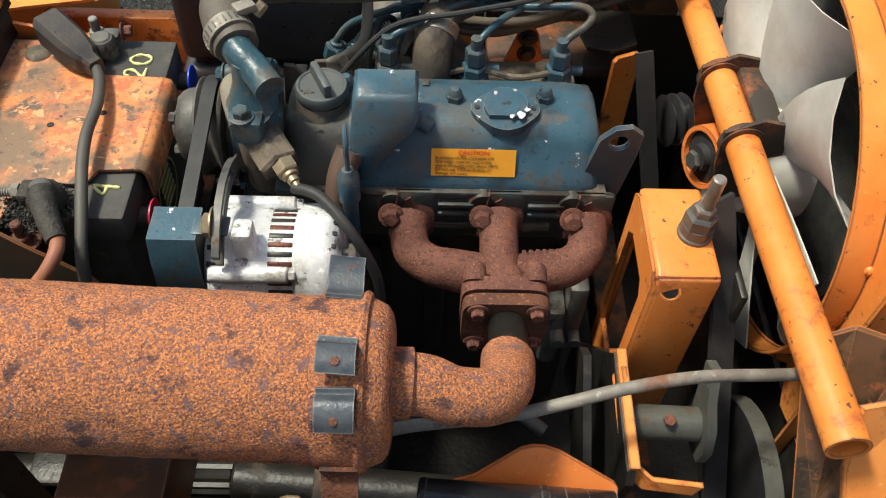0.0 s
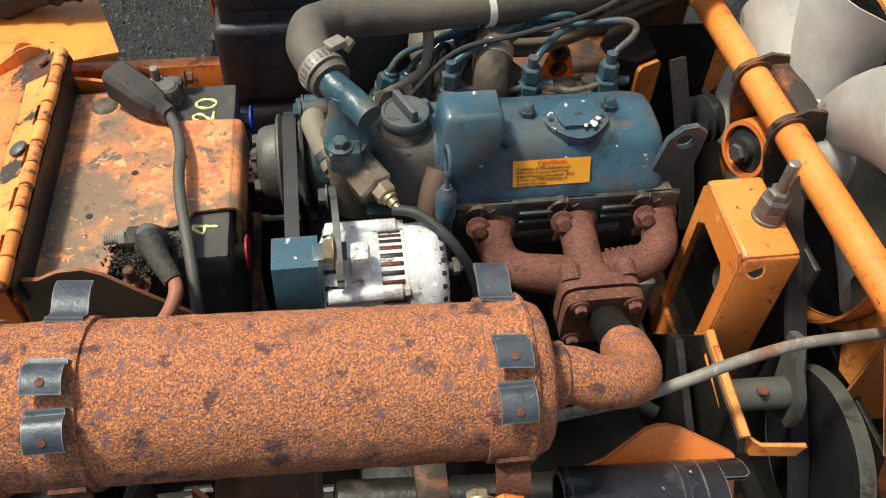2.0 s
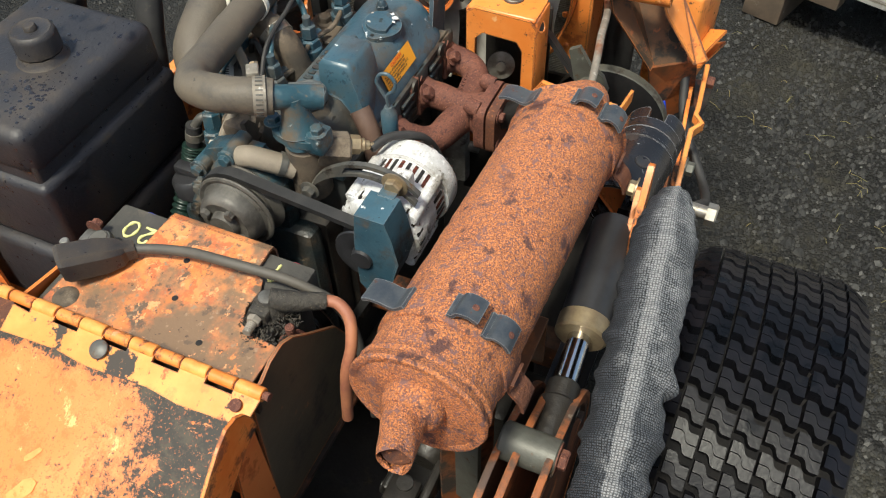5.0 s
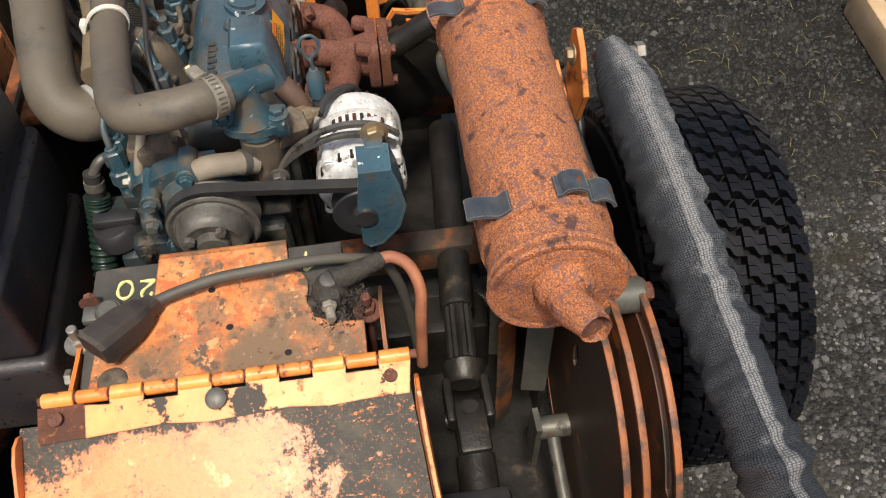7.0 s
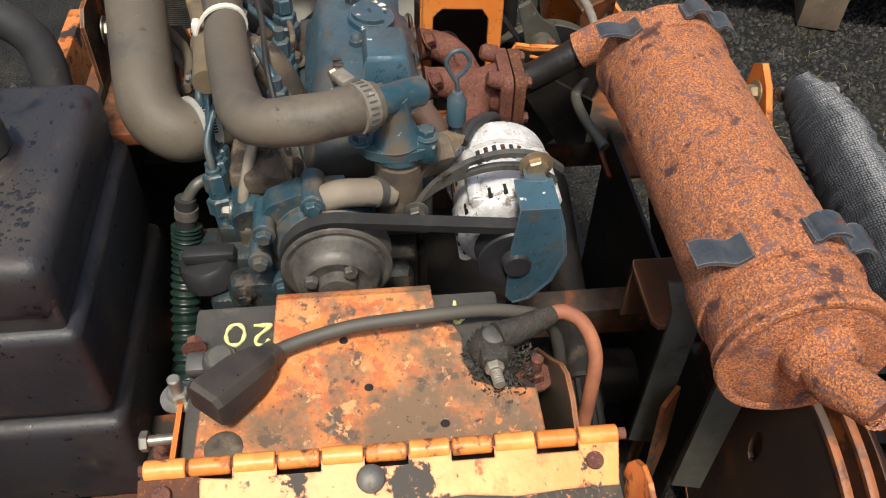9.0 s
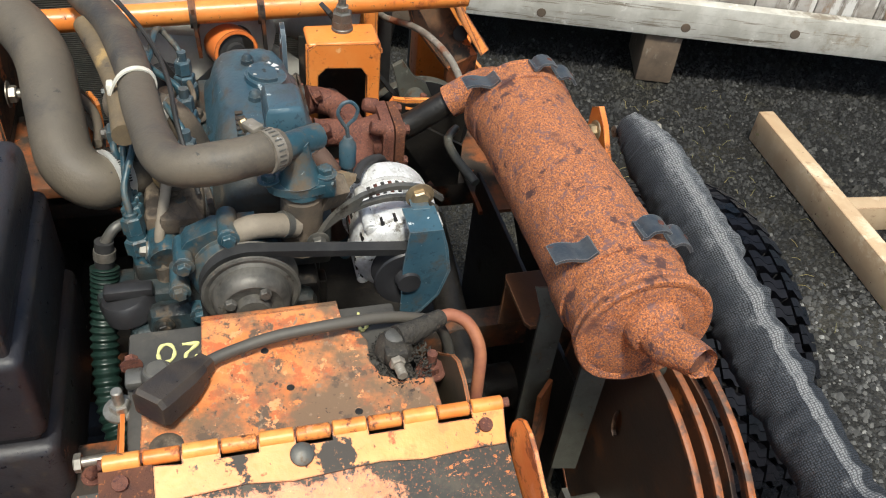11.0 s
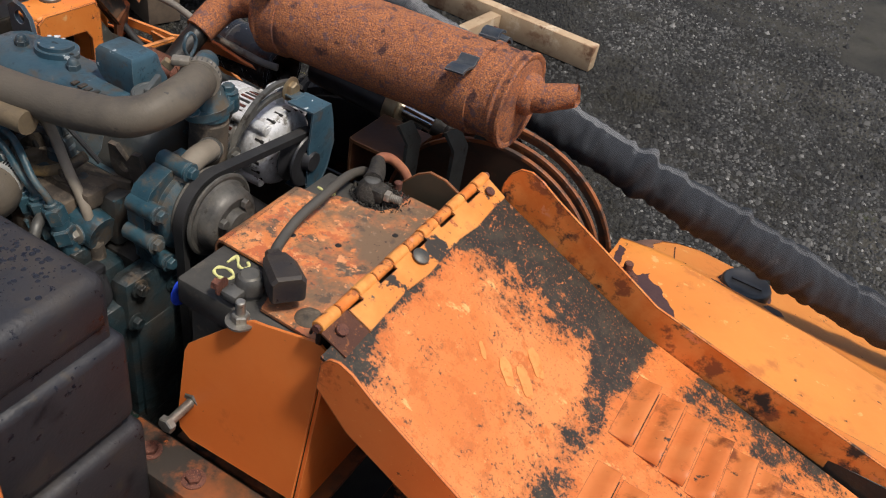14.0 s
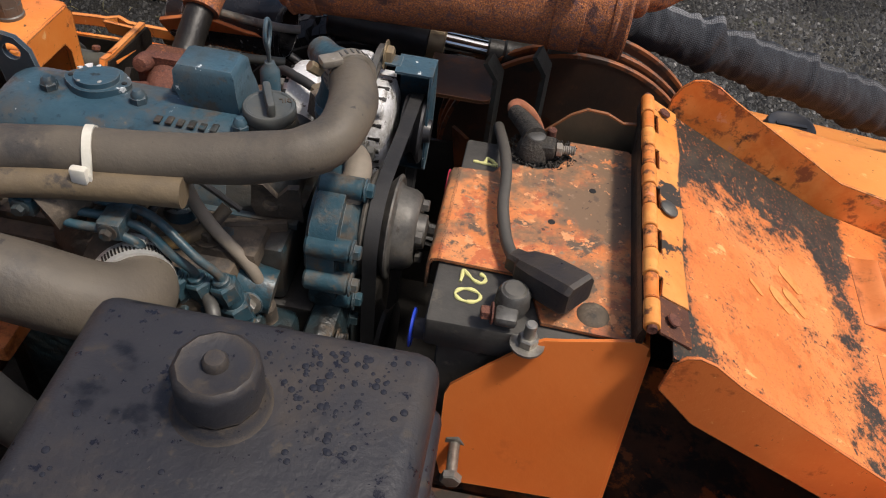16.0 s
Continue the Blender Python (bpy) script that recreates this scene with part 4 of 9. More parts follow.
# ---- engine ----
def engine():
    t = thing("diesel_engine", (0.0, 0.55, 0.46), "three-cylinder diesel engine in dusty blue paint", "engine")
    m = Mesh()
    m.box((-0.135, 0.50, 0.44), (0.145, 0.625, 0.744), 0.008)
    block = part("engine_block", m, M_grime_shade, t, "engine block black with oil")
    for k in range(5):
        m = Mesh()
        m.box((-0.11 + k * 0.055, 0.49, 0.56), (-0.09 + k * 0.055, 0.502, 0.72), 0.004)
        part("rib", m, M_grime_shade, block)
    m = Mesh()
    m.box((-0.112, 0.486, 0.744), (0.142, 0.620, 0.797), 0.005)
    head = part("cylinder_head", m, M_head, t, "cylinder head dark with dust and oil")
    for x in (-0.027, 0.043, 0.112):
        m = Mesh()
        m.box((x - 0.006, 0.4835, 0.745), (x + 0.036, 0.492, 0.800), 0.005)
        m.rev((x + 0.002, 0.4825, 0.7900), (0, 1, 0), [(0, 0.0095), (0.008, 0.011)], 20)
        part("port_boss", m, M_head, head)
    m = Mesh()
    m.box((-0.02, 0.482, 0.757), (0.10, 0.488, 0.766), 0.002)
    part("rail", m, M_brown, head)
    for x in (0.024, 0.094):
        m = Mesh()
        # flat dark rectangle stands in for the shade of a recess
        m.box((x - 0.013, 0.4845, 0.771), (x + 0.013, 0.4875, 0.792), 0.002)
        part("core_recess", m, M_grime_shade, head)
        for z in (0.776, 0.786):
            m = Mesh()
            m.box((x - 0.014, 0.4815, z), (x + 0.014, 0.486, z + 0.004), 0.001)
            part("fin", m, M_blue_dirty, head)
    # rocker cover
    sec = [(0.489, 0.797), (0.490, 0.806), (0.4955, 0.811), (0.5045, 0.832), (0.5125, 0.842), (0.526, 0.846), (0.554, 0.846), (0.567, 0.842), (0.576, 0.832), (0.583, 0.811), (0.588, 0.806), (0.589, 0.797)]
    cy, cz = 0.539, 0.797
    def ring(x, k):
        return [(x, cy + (y - cy) * (0.5 + k / 2), cz + (z - cz) * k) for y, z in sec]

    m = Mesh()
    m.loft([ring(x, k) for x, k in ((-0.058, 1.0), (0.020, 1.0), (0.108, 1.0), (0.119, 0.97), (0.127, 0.91), (0.131, 0.82), (0.133, 0.68))])
    cover = part("rocker_cover", m, M_blue, t, smooth=50)
    m = Mesh()
    m.box((-0.115, 0.485, 0.794), (0.140, 0.594, 0.800), 0.0015)
    part("gasket_flange", m, M_blue_dirty, cover, "flange caked with brown dust")
    m = Mesh()
    m.loft([ring(x, k) for x, k in ((-0.108, 0.70), (-0.105, 0.86), (-0.097, 0.94), (-0.085, 0.98), (-0.0575, 0.985))])
    part("filler_end", m, M_head, t, "cover end grey with dust and oil", smooth=50)
    for x, y in ((0.021, 0.540), (0.090, 0.542), (-0.062, 0.552)):
        m = Mesh()
        m.rev((x, y, 0.8435), (0, 0, 1), [(0, 0.009), (0.002, 0.009)], 18)
        m.hexa((x, y, 0.845), (0, 0, 1), 0.0068, 0.007)
        m.rev((x, y, 0.851), (0, 0, 1), [(0, 0.0058), (0.003, 0.0052), (0.0055, 0.003), (0.006, 0)], 14)
        part("dome_nut", m, M_blue, cover)
    m = Mesh()
    ears = [((0.0205 + 0.0055 * abs(math.cos(a)) ** 6) * math.cos(a), 0.0205 * math.sin(a)) for a in [2 * math.pi * k / 40 for k in range(40)]]
    m.sheet(ears, (0.059, 0.527, 0.8425), (1, 0, 0), (0, 1, 0.1), 0.0075)
    m.sheet([(-0.0125, -0.0115)] + [(0.0125, -0.0115)] + [(0.0165 * math.cos(a), 0.0165 * math.sin(a)) for a in [radians(-30 + 12 * k) for k in range(21)]], (0.059, 0.5275, 0.8485), (1, 0, 0), (0, 1, 0.1), 0.006)
    part("cover_cap", m, M_blue, cover, "round blue cap with chipped paint")
    rng = random.Random(12)
    for x, y, r in ((0.070, 0.516, 0.0040), (0.0745, 0.5215, 0.0026), (0.063, 0.5145, 0.0022), (0.0515, 0.5375, 0.0022), (0.0665, 0.5405, 0.0016)):
        m = Mesh()
        m.sheet([(r * rng.uniform(0.5, 1.2) * math.cos(k * 0.57), r * rng.uniform(0.5, 1.1) * math.sin(k * 0.57)) for k in range(11)], (x, y, 0.8545 + 0.1 * (y - 0.5275)), (1, 0, 0), (0, 1, 0.1), 0.0004)
        part("paint_chip", m, M_alu, cover, "bare white metal chip")
    for dx in (-0.0212, 0.0212):
        m = Mesh()
        m.rev((0.059 + dx, 0.527, 0.8502), (0, -0.1, 1), [(0, 0.0022), (0.0006, 0.002), (0.0006, 0)], 10)
        part("screw", m, M_grime_shade, cover)
    # raised cast word as plain bars
    m = Mesh()
    for k in range(6):
        m.box((-0.046 + k * 0.0085, 0.552 + 0.0015 * (k % 2), 0.8455), (-0.041 + k * 0.0085, 0.561, 0.8475), 0.0006)
    part("cast_lettering", m, M_blue_dirty, cover)
    # breather block
    m = Mesh()
    rr = []
    for z, y0, y1, x0, x1 in ((0.806, 0.492, 0.520, -0.060, -0.042), (0.826, 0.490, 0.530, -0.058, -0.034), (0.840, 0.492, 0.535, -0.056, -0.024), (0.853, 0.496, 0.536, -0.055, -0.010), (0.862, 0.500, 0.536, -0.054, -0.0065), (0.876, 0.503, 0.535, -0.053, -0.0065), (0.880, 0.507, 0.532, -0.050, -0.009)):
        rr.append([(x0, y0, z), (x0 + 0.004, y0 - 0.002, z), (x1 - 0.004, y0 - 0.002, z), (x1, y0, z), (x1, y1, z), (x0, y1, z)])
    m.loft(rr)
    m.cyl((-0.004, 0.515, 0.845), (0.003, 0.512, 0.842), 0.006, seg=12)
    part("breather_housing", m, M_blue, t, smooth=50)
    m = Mesh()
    m.tube([(-0.056, 0.494, 0.835), (-0.063, 0.482, 0.818), (-0.066, 0.476, 0.79), (-0.066, 0.474, 0.74)], 0.0105, 14)
    part("breather_hose", m, M_brownhose, t, "brown perished rubber hose")
    # oil filler
    m = Mesh()
    m.rev((-0.0790, 0.536, 0.821), (0, 0, 1), [(0, 0.029), (0.016, 0.027), (0.022, 0.021), (0.03, 0.0195)], 30)
    part("oil_filler", m, M_head, t)
    m = Mesh()
    m.rev((-0.0790, 0.536, 0.8510), (0, 0, 1), [(0, 0.0185), (0.002, 0.0198), (0.0085, 0.0198), (0.0100, 0.0188), (0.0103, 0.0168), (0.0095, 0.0160), (0.0095, 0)], 36)
    m.box((-0.0820, 0.520, 0.8595), (-0.0760, 0.552, 0.8715), 0.002, Matrix.Rotation(radians(25), 3, "Z"))
    cap = part("oil_cap", m, M_oilcap, t, "dusty dark oil filler cap with a grip bar")
    txt = bpy.data.curves.new("letters", "FONT")
    txt.body, txt.size, txt.extrude, txt.align_x = "OIL", 0.0075, 0.0005, "CENTER"
    ob = new("lettering", txt)
    ob.matrix_world = pose(-0.0890, 0.525, 0.8607, 0, 0, 20)
    bpy.context.view_layer.update()
    me = bpy.data.meshes.new_from_object(ob.evaluated_get(bpy.context.evaluated_depsgraph_get()))
    me.transform(ob.matrix_world)
    me.transform(Matrix.Translation(-BASE[t]))
    bpy.data.objects.remove(ob)
    me.materials.clear()
    me.materials.append(M_brown)
    lo = new("lettering", me)
    lo.parent = cap
    # thermostat housing
    m = Mesh()
    m.cyl((-0.122, 0.515, 0.78), (-0.126, 0.514, 0.846), 0.019, 0.018, edge=0.003)
    part("thermostat_base", m, M_brown, t, "casting caked with brown dust")
    m = Mesh()
    m.cyl((-0.1258, 0.514, 0.845), (-0.126, 0.514, 0.858), 0.0185, 0.018, edge=0.003)
    out = [(0.0175 * math.cos(a) * (1 + 0.6 * abs(math.sin(a)) ** 3), 0.0175 * math.sin(a) * (1 + 0.6 * abs(math.sin(a)) ** 3)) for a in [2 * math.pi * k / 28 for k in range(28)]]
    m.sheet(out, (-0.127, 0.515, 0.853), (1, 0, 0), (0, 1, 0), 0.008)
    m.rev((-0.127, 0.515, 0.861), (0.05, 0.1, 1), [(0, 0.019), (0.006, 0.016), (0.018, 0.0125), (0.036, 0.012)], 26)
    m.box((-0.140, 0.486, 0.845), (-0.116, 0.505, 0.866), 0.004)
    m.tube([(-0.146, 0.549, 0.902), (-0.132, 0.525, 0.898), (-0.120, 0.513, 0.893), (-0.1085, 0.4975, 0.889)], 0.0112, 20)
    th = part("thermostat_housing", m, M_teal, t, smooth=45)
    bolt(th, (-0.131, 0.494, 0.866), (0, 0, 1), 0.0062, 0.006, M_teal)
    bolt(th, (-0.128, 0.541, 0.862), (0, 0, 1), 0.0062, 0.006, M_teal)
    m = Mesh()
    m.hexa((-0.122, 0.503, 0.838), (0.55, -0.78, -0.25), 0.0165, 0.030)
    part("sensor_boss", m, M_brown, t)
    m = Mesh()
    m.hexa((-0.104, 0.479, 0.8355), (0.55, -0.78, -0.25), 0.0092, 0.010)
    m.rev((-0.0985, 0.471, 0.833), (0.55, -0.78, -0.25), [(0, 0.0062), (0.003, 0.0066), (0.004, 0.0045), (0.008, 0.0045), (0.009, 0.003), (0.014, 0.003)], 14)
    part("temperature_sensor", m, M_brass, t, "brass temperature sender")
    # dipstick
    m = Mesh()
    m.tube([(-0.055, 0.462, 0.846), (-0.0550, 0.463, 0.860), (-0.0545, 0.456, 0.868), (-0.0540, 0.454, 0.877), (-0.0545, 0.460, 0.885), (-0.0555, 0.468, 0.884), (-0.0560, 0.472, 0.875), (-0.0555, 0.468, 0.865), (-0.0550, 0.464, 0.858)], 0.0018, 8)
    d = part("dipstick", m, M_blue, t, "blue wire dipstick loop")
    m = Mesh()
    m.rev((-0.055, 0.464, 0.70), (0, -0.01, 1), [(0, 0.006), (0.115, 0.006), (0.117, 0.008), (0.14, 0.0082), (0.143, 0.006), (0.148, 0.004)], 14)
    part("dipstick_tube", m, M_blue, t)
    # lifting eyes
    m = Mesh()
    out = [(0.112, 0.755), (0.140, 0.757), (0.152, 0.790), (0.158, 0.832), (0.159, 0.852), (0.150, 0.859), (0.138, 0.857), (0.128, 0.846), (0.122, 0.815), (0.110, 0.785)]
    m.sheet(out, (0, 0.503, 0), (1, 0, 0), (0, 0, 1), 0.005, [circle(0.1425, 0.844, 0.0075)])
    part("lifting_eye", m, M_eye, t)
    # injectors
    for x in (-0.033, 0.039, 0.109):
        m = Mesh()
        m.cyl((x, 0.606, 0.795), (x, 0.606, 0.816), 0.0125, edge=0.002)
        m.hexa((x, 0.606, 0.816), (0, 0, 1), 0.0112, 0.010)
        m.hexa((x, 0.606, 0.828), (0, 0, 1), 0.0088, 0.014)
        m.cyl((x, 0.606, 0.842), (x, 0.606, 0.852), 0.0045)
        m.cyl((x + 0.011, 0.606, 0.821), (x + 0.02, 0.606, 0.821), 0.004)
        part("injector", m, M_blue, t)
    m = Mesh()
    m.tube([(-0.033, 0.604, 0.822), (0.0, 0.598, 0.819), (0.039, 0.604, 0.822), (0.075, 0.598, 0.819), (0.109, 0.604, 0.822)], 0.0027, 8)
    part("leak_off_pipe", m, M_brown, t)
    # injection pump side
    m = Mesh()
    m.box((-0.125, 0.62, 0.60), (0.09, 0.668, 0.742), 0.010)
    m.box((-0.105, 0.628, 0.735), (-0.02, 0.663, 0.758), 0.006)
    m.box((-0.115, 0.625, 0.69), (-0.075, 0.70, 0.735), 0.008)
    part("injection_pump", m, M_oily, t)
    m = Mesh()
    m.box((-0.085, 0.596, 0.755), (0.128, 0.650, 0.797), 0.008)
    for k in range(3):
        m.box((-0.07 + k * 0.065, 0.640, 0.748), (-0.03 + k * 0.065, 0.668, 0.782), 0.008)
    part("intake_manifold", m, M_brown, t, "intake manifold caked with brown dust")
    for k, x in enumerate((-0.07, -0.035, 0.0, 0.035, 0.07, 0.105)):
        bolt(t, (x, 0.617 + 0.012 * (k % 2), 0.797), (0, 0, 1), 0.0068, 0.006, M_blue_dirty)
    nuts = [(-0.049, 0.660, 0.792), (-0.0655, 0.659, 0.793), (-0.083, 0.659, 0.794)]
    ends = [(0.109, 0.606, 0.843), (0.039, 0.606, 0.843), (-0.033, 0.606, 0.843)]
    lean = V((0.25, 0.10, 0.96)).normalized()
    for k, (p, e) in enumerate(zip(nuts, ends)):
        p = V(p)
        m = Mesh()
        m.cyl(p - lean * 0.055, p - lean * 0.010, 0.0085)
        m.hexa(p - lean * 0.030, lean, 0.0118, 0.014)
        m.hexa(p - lean * 0.010, lean, 0.0100, 0.015)
        m.cyl(p + lean * 0.004, p + lean * 0.009, 0.0062, edge=0.001, seg=14)
        part("delivery_valve", m, M_teal, t)
        q = p + lean * 0.001
        lane = V((0, 0.652 + 0.0085 * (2 - k), 0.848 - 0.004 * (2 - k)))
        m = Mesh()
        path = [q, q + lean * 0.012, q + lean * 0.026 + V((0.010, 0, 0.002)), V((-0.030 - 0.003 * k, lane.y, lane.z - 0.006)), V((-0.010, lane.y, lane.z)), V((0.022, lane.y, lane.z + 0.004))]
        if k == 0:
            path += [V((0.052, 0.648, 0.857)), V((0.082, 0.636, 0.862)), V((0.105, 0.632, 0.866)), V((0.121, 0.629, 0.8685)), V((0.1305, 0.626, 0.8665)), V((0.1325, 0.622, 0.862)), V((0.126, 0.616, 0.857)), V((0.114, 0.609, 0.852)), V(e)]
        elif k == 1:
            path += [V((0.045, 0.641, 0.866)), V((0.063, 0.636, 0.872)), V((0.076, 0.639, 0.8705)), V((0.0825, 0.642, 0.865)), V((0.078, 0.639, 0.859)), V((0.062, 0.628, 0.856)), V((0.046, 0.612, 0.851)), V(e)]
        else:
            path += [V((0.034, 0.646, 0.860)), V((0.032, 0.638, 0.864)), V((0.012, 0.628, 0.862)), V((-0.012, 0.616, 0.856)), V((-0.027, 0.609, 0.851)), V(e)]
        m.tube(path, 0.0032, 10)
        part("fuel_pipe", m, M_teal, t)
    for x, z in ((-0.016, 0.844), (0.040, 0.852)):
        m = Mesh()
        m.box((x - 0.008, 0.648, z - 0.008), (x + 0.008, 0.674, z + 0.006), 0.002)
        clip = part("pipe_clamp", m, M_teal, t)
        bolt(clip, (x, 0.674, z), (0, 1, 0), 0.0042, 0.004, M_blue_dirty)
    # dusty cast cover with bolts and a drilled lug beside the pipes
    m = Mesh()
    m.box((-0.098, 0.5955, 0.785), (0.128, 0.636, 0.804), 0.006)
    part("dusty_plate", m, M_brown, t, "flat casting caked with brown dust")
    for x, y in ((0.015, 0.602), (-0.060, 0.624), (0.062, 0.598), (0.100, 0.624), (-0.020, 0.626)):
        bolt(t, (x, y, 0.803), (0, 0, 1), 0.0078, 0.007, M_brown)
    m = Mesh()
    m.sheet([(-0.118, 0.798), (-0.116, 0.834), (-0.108, 0.833), (-0.100, 0.822), (-0.091, 0.836), (-0.083, 0.836), (-0.080, 0.812), (-0.084, 0.796)], (0, 0.474, 0), (1, 0.1, 0), (0, 0.15, 1), -0.005, [circle(-0.094, 0.813, 0.006, 12)])
    part("lug", m, M_brown, t, "rusty drilled lug")
    m = Mesh()
    m.tube([(-0.108, 0.632, 0.766), (-0.085, 0.633, 0.770), (-0.050, 0.632, 0.772), (-0.015, 0.630, 0.770)], lambda s, a: 0.0165 + 0.002 * math.sin(math.pi * s) + 0.0015 * (1 if 0.45 < s < 0.55 else 0), 22)
    m.rev((-0.095, 0.644, 0.768), (0, 1, 0.2), [(0, 0.011), (0.006, 0.010)], 16)
    part("governor_cover", m, M_teal, t)
    bolt(t, (-0.095, 0.650, 0.770), (-0.1, 1, 0.2), 0.0062, 0.006, M_steel)
    bolt(t, (-0.040, 0.647, 0.774), (0, 1, 0.4), 0.0058, 0.005, M_brown)
    m = Mesh()
    m.tube([(-0.070, 0.610, 0.822), (-0.060, 0.622, 0.812), (-0.040, 0.634, 0.803), (-0.012, 0.640, 0.800)], 0.005, 10)
    part("return_hose", m, M_conduit, t)
    m = Mesh()
    m.tube([(-0.050, 0.634, 0.872), (-0.050, 0.627, 0.852), (-0.054, 0.624, 0.832), (-0.068, 0.628, 0.814), (-0.085, 0.633, 0.800), (-0.097, 0.637, 0.786), (-0.102, 0.638, 0.767), (-0.103, 0.637, 0.745)], 0.0047, 14)
    part("fuel_hose", m, M_tanhose, t)
    m = Mesh()
    m.cyl((-0.104, 0.637, 0.735), (-0.1025, 0.638, 0.756), 0.0080, seg=14)
    part("hose_union", m, M_brown, t)
    for k in range(3):
        m = Mesh()
        x = -0.052 + 0.022 * k
        m.tube([(x, 0.612, 0.800), (x + 0.004, 0.617, 0.830), (x + 0.012, 0.632, 0.846 + 0.003 * k), (x + 0.022, 0.648, 0.836), (x + 0.026, 0.655, 0.806)], 0.0030, 8)
        part("thin_hose", m, M_rubber, t, "thin black hose")
    m = Mesh()
    m.tube([(-0.075, 0.600, 0.812), (-0.03, 0.612, 0.856), (0.03, 0.618, 0.868), (0.09, 0.632, 0.874), (0.15, 0.66, 0.885), (0.22, 0.70, 0.90)], 0.0024, 8)
    part("throttle_cable", m, M_rubber, t, "black throttle cable")
    # timing case and water pump
    m = Mesh()
    m.box((-0.157, 0.505, 0.52), (-0.130, 0.655, 0.745), 0.012)
    case = part("timing_case", m, M_oily, t)
    for lo, hi, r in (((-0.153, 0.53, 0.735), (-0.128, 0.618, 0.80), 0.010), ((-0.160, 0.600, 0.560), (-0.140, 0.648, 0.690), 0.008), ((-0.150, 0.640, 0.640), (-0.120, 0.672, 0.720), 0.008)):
        m = Mesh()
        m.box(lo, hi, r)
        part("cover_boss", m, M_oily, case)
    for y, z in ((0.640, 0.735), (0.648, 0.700), (0.600, 0.715), (0.560, 0.72)):
        bolt(case, (-0.157, y, z), (-1, 0, 0), 0.006, 0.006, M_oily)
    m = Mesh()
    m.rev((-0.125, 0.572, 0.785), (-1, 0, 0), [(0, 0.04), (0.03, 0.04), (0.034, 0.036), (0.045, 0.024), (0.06, 0.018)], 28)
    m.sheet([(0.548, 0.738), (0.598, 0.738), (0.615, 0.748), (0.622, 0.775), (0.622, 0.806), (0.612, 0.822), (0.590, 0.832), (0.555, 0.832)], (-0.130, 0, 0), (0, 1, 0), (0, 0, 1), -0.020)
    wp = part("water_pump", m, M_teal, t)
    for y, z in ((0.616, 0.806), (0.608, 0.748), (0.622, 0.778), (0.578, 0.832)):
        m = Mesh()
        m.cyl((-0.128, y, z), (-0.162, y, z), 0.0085, edge=0.002)
        part("bolt_boss", m, M_teal, wp)
        bolt(wp, (-0.162, y, z), (-1, 0, 0), 0.006, 0.005, M_teal)
    m = Mesh()
    m.tube([(-0.137, 0.522, 0.818), (-0.146, 0.540, 0.828), (-0.152, 0.560, 0.833), (-0.150, 0.575, 0.822), (-0.147, 0.580, 0.803)], 0.0105, 16)
    by = part("bypass_hose", m, M_tanhose, t, "short tan dust-caked hose")
    m = Mesh()
    m.tube([(-0.140, 0.529, 0.8225), (-0.143, 0.534, 0.8255)], 0.0118, 16)
    part("hose_clamp", m, M_darksteel, by)
    # pulley
    pc = V((-0.173, 0.564, 0.788))
    m = Mesh()
    m.rev(pc + V((0.012, 0, 0)), (-1, 0, 0), [(0, 0.018), (0.001, 0.0395), (0.003, 0.041), (0.0045, 0.0395), (0.010, 0.033), (0.014, 0.033), (0.0195, 0.0395), (0.021, 0.041), (0.0225, 0.0405), (0.0235, 0.0385), (0.0225, 0.0350), (0.0245, 0.0325), (0.034, 0.0310), (0.0385, 0.0285), (0.0405, 0.0245), (0.0385, 0.019), (0.0385, 0.015), (0.046, 0.013), (0.047, 0)], 44)
    pl = part("pulley", m, M_pulley, t, "dusty grey pressed steel water pump pulley")
    for k in range(4):
        a = radians(30 + 90 * k)
        bolt(pl, pc + V((-0.0275, 0.0205 * math.cos(a), 0.0205 * math.sin(a))), (-1, 0, 0), 0.005, 0.005, M_pulley, washer=False)
    m = Mesh()
    m.rev((-0.161, 0.545, 0.60), (-1, 0, 0), [(0, 0.02), (0.001, 0.052), (0.004, 0.054), (0.010, 0.045), (0.014, 0.045), (0.020, 0.054), (0.022, 0.05), (0.024, 0)], 40)
    part("crank_pulley", m, M_grime_shade, t)
    # fuel lift pump and throttle lever area
    m = Mesh()
    m.rev((-0.122, 0.668, 0.715), (0.1, 0.2, 1), [(0, 0.018), (0.006, 0.024), (0.022, 0.024), (0.026, 0.021), (0.028, 0.0)], 26)
    m.box((-0.128, 0.648, 0.741), (-0.114, 0.69, 0.752), 0.003)
    part("lift_pump", m, M_black, t)
    m = Mesh()
    m.box((-0.11, 0.60, 0.76), (-0.065, 0.606, 0.805), 0.002, Matrix.Rotation(radians(20), 3, "Z"))
    part("bracket", m, M_brown, t)
    # intake elbow
    m = Mesh()
    m.tube([(0.03, 0.63, 0.795), (0.012, 0.645, 0.803), (-0.008, 0.654, 0.800)], 0.022, 20)
    part("intake_elbow", m, M_brown, t)
    m = Mesh()
    m.tube([(0.004, 0.600, 0.800), (0.004, 0.614, 0.838), (0.012, 0.640, 0.852), (0.03, 0.668, 0.845)], 0.0165, 20)
    nk = part("inlet_neck", m, M_brown, t, "dust-covered metal inlet neck")
    m = Mesh()
    m.tube([(0.0055, 0.620, 0.8425), (0.0085, 0.629, 0.8475)], 0.0182, 24, n=2)
    part("hose_clamp", m, M_steel, nk)
    # caution label
    m = Mesh()
    a, b = V((0.004, 0.5026, 0.8305)), V((0.068, 0.5026, 0.8305))
